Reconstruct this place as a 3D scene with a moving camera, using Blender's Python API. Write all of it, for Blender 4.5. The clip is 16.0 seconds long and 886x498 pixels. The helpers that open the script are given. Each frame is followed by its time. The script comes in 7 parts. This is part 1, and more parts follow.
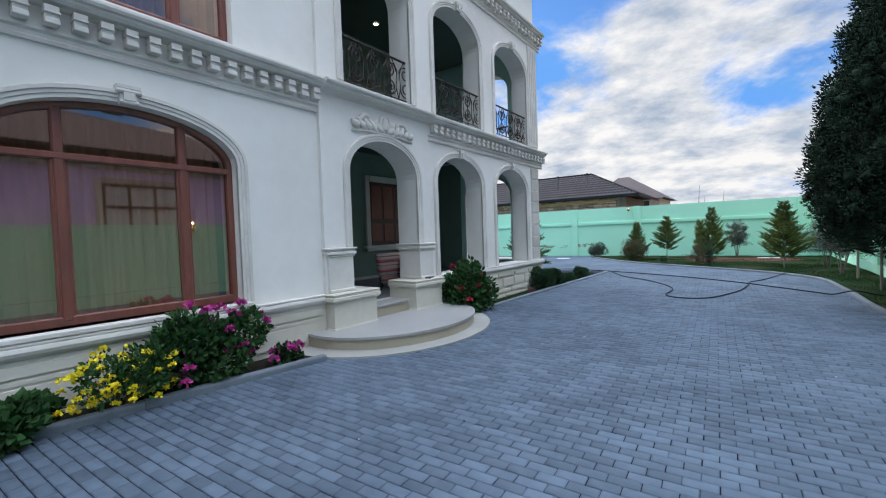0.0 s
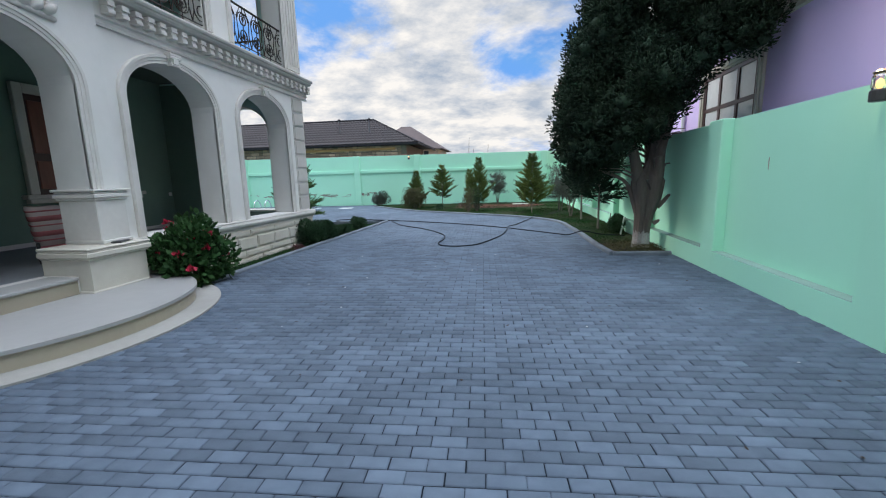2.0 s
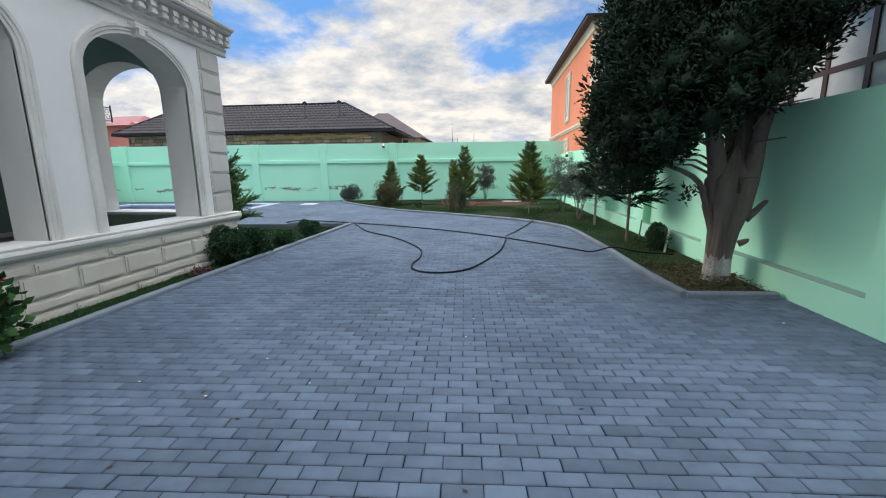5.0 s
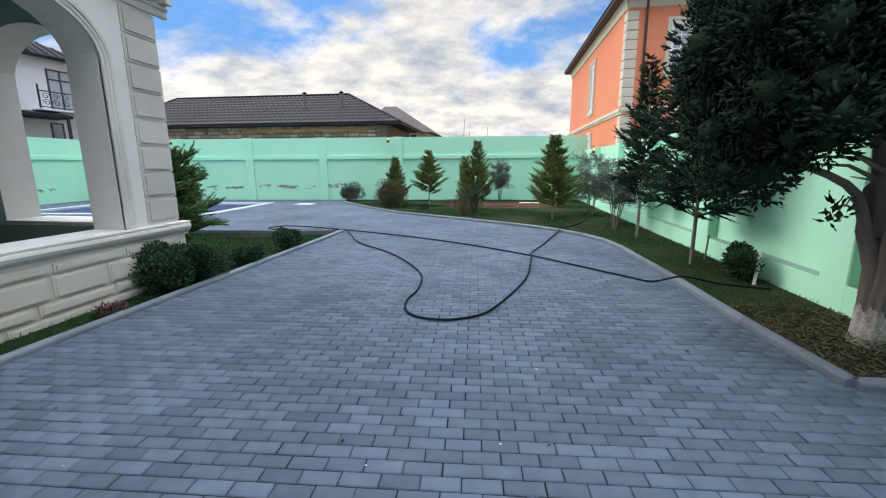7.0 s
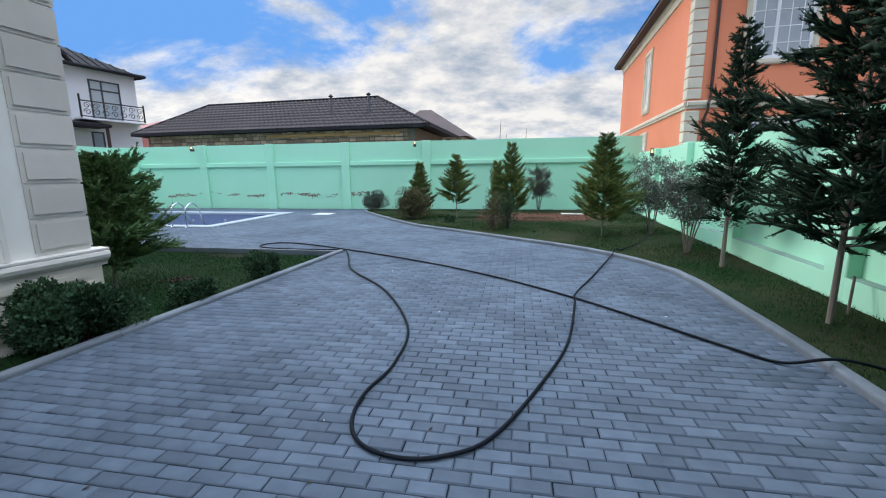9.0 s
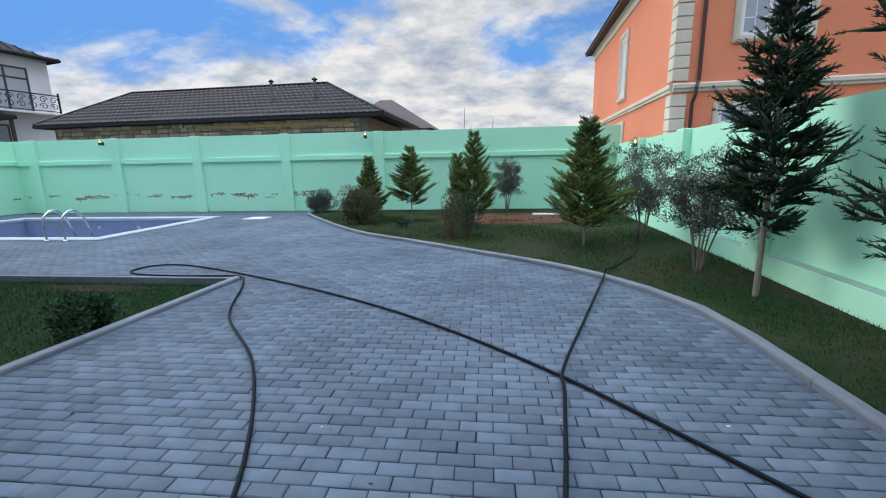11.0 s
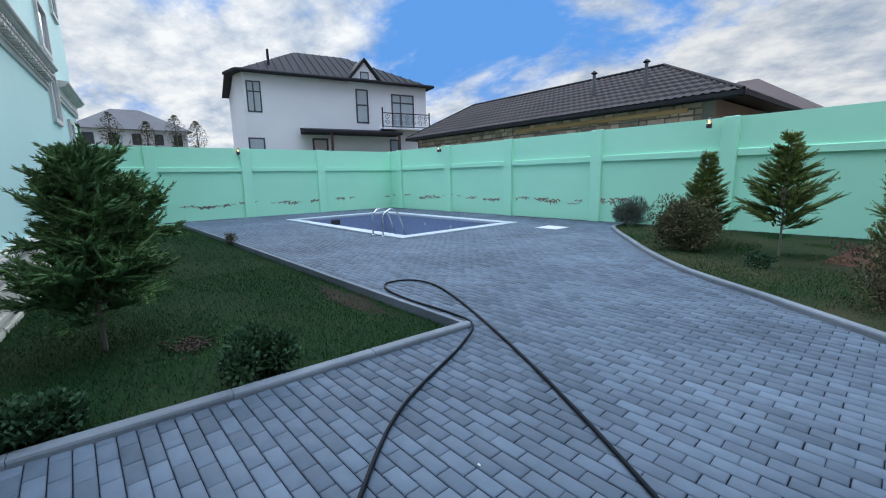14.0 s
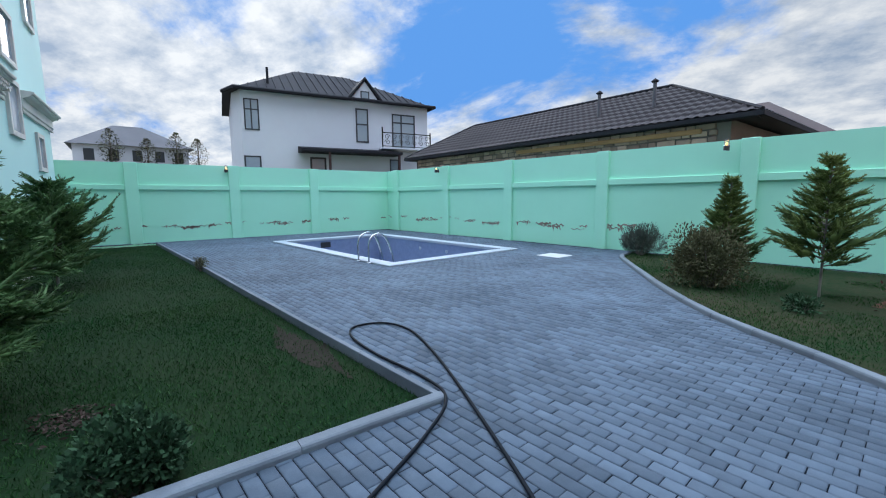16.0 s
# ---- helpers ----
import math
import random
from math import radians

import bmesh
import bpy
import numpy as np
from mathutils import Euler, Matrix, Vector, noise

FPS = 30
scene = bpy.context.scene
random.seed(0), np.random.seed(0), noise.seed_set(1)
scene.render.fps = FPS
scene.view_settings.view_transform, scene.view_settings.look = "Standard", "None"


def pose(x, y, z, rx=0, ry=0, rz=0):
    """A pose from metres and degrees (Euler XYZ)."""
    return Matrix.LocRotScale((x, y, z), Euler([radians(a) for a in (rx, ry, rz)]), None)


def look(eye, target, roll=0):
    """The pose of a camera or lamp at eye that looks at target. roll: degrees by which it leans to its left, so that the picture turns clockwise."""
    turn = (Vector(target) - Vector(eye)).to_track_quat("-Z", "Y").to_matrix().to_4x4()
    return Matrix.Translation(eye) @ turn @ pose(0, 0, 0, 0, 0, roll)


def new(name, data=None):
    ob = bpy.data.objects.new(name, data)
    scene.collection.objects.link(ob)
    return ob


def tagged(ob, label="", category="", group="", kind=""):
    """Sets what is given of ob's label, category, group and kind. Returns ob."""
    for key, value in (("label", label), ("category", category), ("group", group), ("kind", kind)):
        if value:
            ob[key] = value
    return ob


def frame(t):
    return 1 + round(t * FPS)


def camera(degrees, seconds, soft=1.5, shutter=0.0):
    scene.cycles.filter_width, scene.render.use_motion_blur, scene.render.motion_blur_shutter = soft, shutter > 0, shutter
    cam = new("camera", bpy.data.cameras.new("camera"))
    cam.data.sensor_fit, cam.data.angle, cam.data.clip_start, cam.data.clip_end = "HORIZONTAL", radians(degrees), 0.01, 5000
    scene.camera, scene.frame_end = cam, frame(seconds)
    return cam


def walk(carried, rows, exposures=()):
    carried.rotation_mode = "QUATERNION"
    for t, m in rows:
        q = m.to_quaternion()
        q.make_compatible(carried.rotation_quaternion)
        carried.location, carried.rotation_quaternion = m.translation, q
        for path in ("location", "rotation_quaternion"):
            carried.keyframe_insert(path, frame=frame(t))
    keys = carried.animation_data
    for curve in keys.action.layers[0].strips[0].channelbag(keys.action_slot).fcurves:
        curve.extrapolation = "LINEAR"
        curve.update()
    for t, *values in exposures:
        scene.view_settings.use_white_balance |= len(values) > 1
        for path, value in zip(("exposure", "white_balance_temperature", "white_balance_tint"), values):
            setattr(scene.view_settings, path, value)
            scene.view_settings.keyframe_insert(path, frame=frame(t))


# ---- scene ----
cam = camera(93.8, 16.0, soft=1.1)
PATH = [
    (0, (0.187, -5.173, 1.572), (-1.018, -3.578, 1.504), -2.0),
    (0.5, (0.169, -4.833, 1.552), (-0.6, -2.995, 1.38), -1.9),
    (1, (0.198, -4.418, 1.529), (-0.326, -2.504, 1.279), -1.2),
    (1.5, (0.15, -3.994, 1.476), (-0.222, -2.052, 1.172), -1.1),
    (2, (0.084, -3.504, 1.452), (-0.232, -1.558, 1.115), -1.5),
    (2.5, (0.032, -3.026, 1.449), (-0.246, -1.078, 1.089), -1.5),
    (3, (-0.065, -2.558, 1.442), (-0.285, -0.604, 1.073), -1.2),
    (3.5, (-0.085, -2.045, 1.438), (-0.298, -0.088, 1.079), -1.2),
    (6, (-0.413, 0.378, 1.473), (-0.653, 2.325, 1.085), -0.2),
    (6.5, (-0.432, 0.845, 1.482), (-0.685, 2.79, 1.091), -0.3),
    (7, (-0.468, 1.325, 1.491), (-0.742, 3.268, 1.101), -0.3),
    (7.5, (-0.438, 1.827, 1.501), (-0.766, 3.764, 1.129), -0.3),
    (8, (-0.441, 2.328, 1.478), (-0.81, 4.259, 1.11), -0.1),
    (8.5, (-0.388, 2.827, 1.478), (-0.835, 4.744, 1.125), -0.4),
    (9, (-0.344, 3.293, 1.501), (-0.811, 5.204, 1.139), -0.6),
    (9.5, (-0.344, 3.834, 1.506), (-0.764, 5.752, 1.125), -0.9),
    (10, (-0.297, 4.365, 1.511), (-0.633, 6.298, 1.122), -1.1),
    (12.5, (-0.516, 6.924, 1.489), (-0.873, 8.854, 1.105), -1.3),
    (13, (-0.753, 7.315, 1.457), (-1.533, 9.118, 1.081), -0.7),
    (13.5, (-0.982, 7.618, 1.465), (-2.213, 9.15, 1.093), -1.1),
    (14, (-1.197, 7.927, 1.472), (-2.75, 9.139, 1.131), -1.2),
    (14.5, (-1.417, 8.153, 1.465), (-3.123, 9.152, 1.16), -1.2),
    (15, (-1.595, 8.364, 1.481), (-3.361, 9.261, 1.207), -1.1),
    (15.5, (-1.731, 8.621, 1.502), (-3.473, 9.569, 1.251), -0.8),
    (16, (-1.797, 8.749, 1.511), (-3.371, 9.959, 1.266), -0.4),
]
EXPOSURES = [(0, 0.28, 6300, 10), (3.5, 0.26, 6750, 10), (7, 0.38, 6850, 10), (9.5, 0.18, 6350, 10), (12.5, 0.08, 6350, 9), (14, 0.03, 6050, 8), (16, 0.03, 5900, 8)]
walk(cam, [(t, look(eye, target, roll)) for t, eye, target, roll in PATH], EXPOSURES)

# ---- world, sun and exposure ----
scene.view_settings.exposure = 0.0
SUN_EL, SUN_AZ = radians(24), radians(-72)      # azimuth from +y towards +x


def build_world():
    w = bpy.data.worlds.new("sky")
    scene.world = w
    w.use_nodes = True
    nt = w.node_tree
    n, l = nt.nodes, nt.links
    n.clear()
    out, bg = n.new("ShaderNodeOutputWorld"), n.new("ShaderNodeBackground")
    sky = n.new("ShaderNodeTexSky")
    sky.sky_type, sky.sun_disc, sky.sun_elevation, sky.sun_rotation = "NISHITA", False, SUN_EL, SUN_AZ
    sky.air_density, sky.dust_density, sky.ozone_density = 1.0, 0.6, 2.0
    tc = n.new("ShaderNodeTexCoord")
    sep = n.new("ShaderNodeSeparateXYZ")
    l.new(tc.outputs["Generated"], sep.inputs[0])

    def math_(op, a, b=None, clamp=False):
        m = n.new("ShaderNodeMath")
        m.operation, m.use_clamp = op, clamp
        for i, v in enumerate((a, b)):
            if v is None:
                continue
            if isinstance(v, (int, float)):
                m.inputs[i].default_value = v
            else:
                l.new(v, m.inputs[i])
        return m.outputs[0]

    zz = math_("ADD", math_("MAXIMUM", sep.outputs[2], 0.0), 0.30)
    u, v = math_("DIVIDE", sep.outputs[0], zz), math_("DIVIDE", sep.outputs[1], zz)
    com = n.new("ShaderNodeCombineXYZ")
    l.new(u, com.inputs[0]), l.new(v, com.inputs[1])
    mp = n.new("ShaderNodeMapping")
    mp.inputs["Rotation"].default_value = (0, 0, radians(-28))
    mp.inputs["Scale"].default_value = (1.15, 1.35, 1)
    mp.inputs["Location"].default_value = (3.1, 1.7, 0)
    l.new(com.outputs[0], mp.inputs[0])
    n1 = n.new("ShaderNodeTexNoise")
    n1.inputs["Scale"].default_value, n1.inputs["Detail"].default_value, n1.inputs["Roughness"].default_value = 0.95, 12, 0.60
    n1.inputs["Distortion"].default_value = 0.25
    l.new(mp.outputs[0], n1.inputs["Vector"])
    n2 = n.new("ShaderNodeTexNoise")
    n2.inputs["Scale"].default_value, n2.inputs["Detail"].default_value, n2.inputs["Roughness"].default_value = 3.4, 10, 0.62
    l.new(mp.outputs[0], n2.inputs["Vector"])
    # more cloud low down, clear blue higher up, thin cloud again overhead
    lift = math_("MULTIPLY", math_("SUBTRACT", 0.47, sep.outputs[2]), 0.46)
    dens = math_("ADD", n1.outputs["Fac"], math_("MULTIPLY", math_("ABSOLUTE", lift), 1.0))
    cover = n.new("ShaderNodeMapRange")
    cover.interpolation_type = "SMOOTHSTEP"
    cover.inputs["From Min"].default_value, cover.inputs["From Max"].default_value = 0.478, 0.610
    l.new(dens, cover.inputs["Value"])
    shade = n.new("ShaderNodeValToRGB")
    cr = shade.color_ramp
    cr.elements[0].position, cr.elements[0].color = 0.33, (0.43, 0.51, 0.63, 1)
    cr.elements[1].position, cr.elements[1].color = 0.60, (1.02, 0.99, 0.95, 1)
    l.new(n2.outputs["Fac"], shade.inputs[0])
    # brighter cloud towards the hidden sun
    sd = (math.sin(SUN_AZ) * math.cos(SUN_EL), math.cos(SUN_AZ) * math.cos(SUN_EL), math.sin(SUN_EL))
    dot = n.new("ShaderNodeVectorMath")
    dot.operation = "DOT_PRODUCT"
    dot.inputs[1].default_value = sd
    l.new(tc.outputs["Generated"], dot.inputs[0])
    glow = math_("POWER", math_("MAXIMUM", dot.outputs["Value"], 0.0), 6.0)
    high = n.new("ShaderNodeMapRange")          # the cloud overhead is thin and bright
    high.interpolation_type = "SMOOTHSTEP"
    high.inputs["From Min"].default_value, high.inputs["From Max"].default_value = 0.45, 0.95
    l.new(sep.outputs[2], high.inputs["Value"])
    gain = math_("ADD", math_("ADD", math_("MULTIPLY", glow, 0.18), CLOUD), math_("MULTIPLY", high.outputs[0], ZENITH))
    cool = n.new("ShaderNodeMix")                # and bluer
    cool.data_type = "RGBA"
    l.new(high.outputs[0], cool.inputs["Factor"])
    l.new(shade.outputs[0], cool.inputs["A"])
    cool.inputs["B"].default_value = (0.76, 0.87, 1.03, 1)
    cl = n.new("ShaderNodeVectorMath")
    cl.operation = "SCALE"
    l.new(cool.outputs["Result"], cl.inputs[0]), l.new(gain, cl.inputs["Scale"])
    sk = n.new("ShaderNodeVectorMath")
    sk.operation = "SCALE"
    sk.inputs["Scale"].default_value = SKY
    blue = n.new("ShaderNodeVectorMath")
    blue.operation = "MULTIPLY"
    blue.inputs[1].default_value = (0.62, 0.92, 1.30)
    l.new(sky.outputs[0], blue.inputs[0])
    cap = n.new("ShaderNodeVectorMath")           # thin haze keeps the blue even near the sun
    cap.operation = "MINIMUM"
    cap.inputs[1].default_value = (1.10, 2.75, 6.1)
    l.new(blue.outputs[0], cap.inputs[0])
    l.new(cap.outputs[0], sk.inputs[0])
    mix = n.new("ShaderNodeMix")
    mix.data_type = "RGBA"
    l.new(cover.outputs[0], mix.inputs["Factor"])
    l.new(sk.outputs[0], mix.inputs["A"]), l.new(cl.outputs[0], mix.inputs["B"])
    l.new(mix.outputs["Result"], bg.inputs["Color"])
    bg.inputs["Strength"].default_value = 1.0
    l.new(bg.outputs[0], out.inputs[0])


SKY, CLOUD, ZENITH = 0.125, 0.79, 2.95
build_world()
sun = new("sun", bpy.data.lights.new("sun", "SUN"))
sun.data.energy, sun.data.angle, sun.data.color = 1.5, radians(25), (1.0, 0.93, 0.84)
sun.matrix_world = look((0, 0, 30), (-30 * math.sin(SUN_AZ) * math.cos(SUN_EL), -30 * math.cos(SUN_AZ) * math.cos(SUN_EL), 30 - 30 * math.sin(SUN_EL)))


# ---- materials ----
def mat(name, c1, c2=None, scale=6.0, rough=0.8, bump=0.0, bscale=60.0, metal=0.0, vary=0.0, island=False, fine=0.25, emit=None, spec=0.5, stretch=None):
    m = bpy.data.materials.new(name)
    m.use_nodes = True
    n, l = m.node_tree.nodes, m.node_tree.links
    p = n["Principled BSDF"]
    p.inputs["Roughness"].default_value, p.inputs["Metallic"].default_value = rough, metal
    p.inputs["Specular IOR Level"].default_value = spec
    if emit:
        p.inputs["Emission Color"].default_value, p.inputs["Emission Strength"].default_value = (*emit[0], 1), emit[1]
    geo = n.new("ShaderNodeNewGeometry")
    pos = geo.outputs["Position"]
    if stretch:
        mp = n.new("ShaderNodeMapping")
        mp.inputs["Scale"].default_value = stretch
        l.new(pos, mp.inputs[0])
        pos = mp.outputs[0]
    c2 = c2 or tuple(min(1, v * 0.8) for v in c1)
    big, small = n.new("ShaderNodeTexNoise"), n.new("ShaderNodeTexNoise")
    for t, s, d in ((big, scale * 0.25, 5), (small, scale * 3, 4)):
        t.inputs["Scale"].default_value, t.inputs["Detail"].default_value = s, d
        l.new(pos, t.inputs["Vector"])
    a = n.new("ShaderNodeMath")
    a.operation = "MULTIPLY_ADD"
    l.new(small.outputs["Fac"], a.inputs[0])
    a.inputs[1].default_value = fine
    l.new(big.outputs["Fac"], a.inputs[2])
    mr = n.new("ShaderNodeMapRange")
    mr.inputs["From Min"].default_value, mr.inputs["From Max"].default_value = 0.32 + fine * 0.4, 0.68 + fine * 0.6
    l.new(a.outputs[0], mr.inputs["Value"])
    mix = n.new("ShaderNodeMix")
    mix.data_type = "RGBA"
    l.new(mr.outputs[0], mix.inputs["Factor"])
    mix.inputs["A"].default_value, mix.inputs["B"].default_value = (*c1, 1), (*c2, 1)
    col = mix.outputs["Result"]
    if vary:
        rnd = geo.outputs["Random Per Island"] if island else n.new("ShaderNodeObjectInfo").outputs["Random"]
        r2 = n.new("ShaderNodeMapRange")
        r2.inputs["To Min"].default_value, r2.inputs["To Max"].default_value = 1 - vary, 1 + vary
        l.new(rnd, r2.inputs["Value"])
        sc = n.new("ShaderNodeVectorMath")
        sc.operation = "SCALE"
        l.new(col, sc.inputs[0]), l.new(r2.outputs[0], sc.inputs["Scale"])
        col = sc.outputs[0]
    l.new(col, p.inputs["Base Color"])
    if bump:
        bt, bn = n.new("ShaderNodeTexNoise"), n.new("ShaderNodeBump")
        bt.inputs["Scale"].default_value, bt.inputs["Detail"].default_value = bscale, 5
        l.new(pos, bt.inputs["Vector"])
        bn.inputs["Strength"].default_value, bn.inputs["Distance"].default_value = bump, 0.01
        l.new(bt.outputs["Fac"], bn.inputs["Height"])
        l.new(bn.outputs[0], p.inputs["Normal"])
    return m


def glass_mat(name, tint=(0.85, 0.9, 0.92), base=0.10, gloss=(1, 1, 1)):
    m = bpy.data.materials.new(name)
    m.use_nodes = True
    n, l = m.node_tree.nodes, m.node_tree.links
    n.remove(n["Principled BSDF"])
    tr, gl, mx, fr, ad = (n.new("ShaderNode" + k) for k in ("BsdfTransparent", "BsdfGlossy", "MixShader", "Fresnel", "Math"))
    tr.inputs[0].default_value = (*tint, 1)
    gl.inputs["Roughness"].default_value, gl.inputs["Color"].default_value = 0.02, (*gloss, 1)
    fr.inputs["IOR"].default_value = 1.5
    ad.inputs[1].default_value = base
    l.new(fr.outputs[0], ad.inputs[0])
    l.new(ad.outputs[0], mx.inputs[0]), l.new(tr.outputs[0], mx.inputs[1]), l.new(gl.outputs[0], mx.inputs[2])
    l.new(mx.outputs[0], n["Material Output"].inputs[0])
    return m


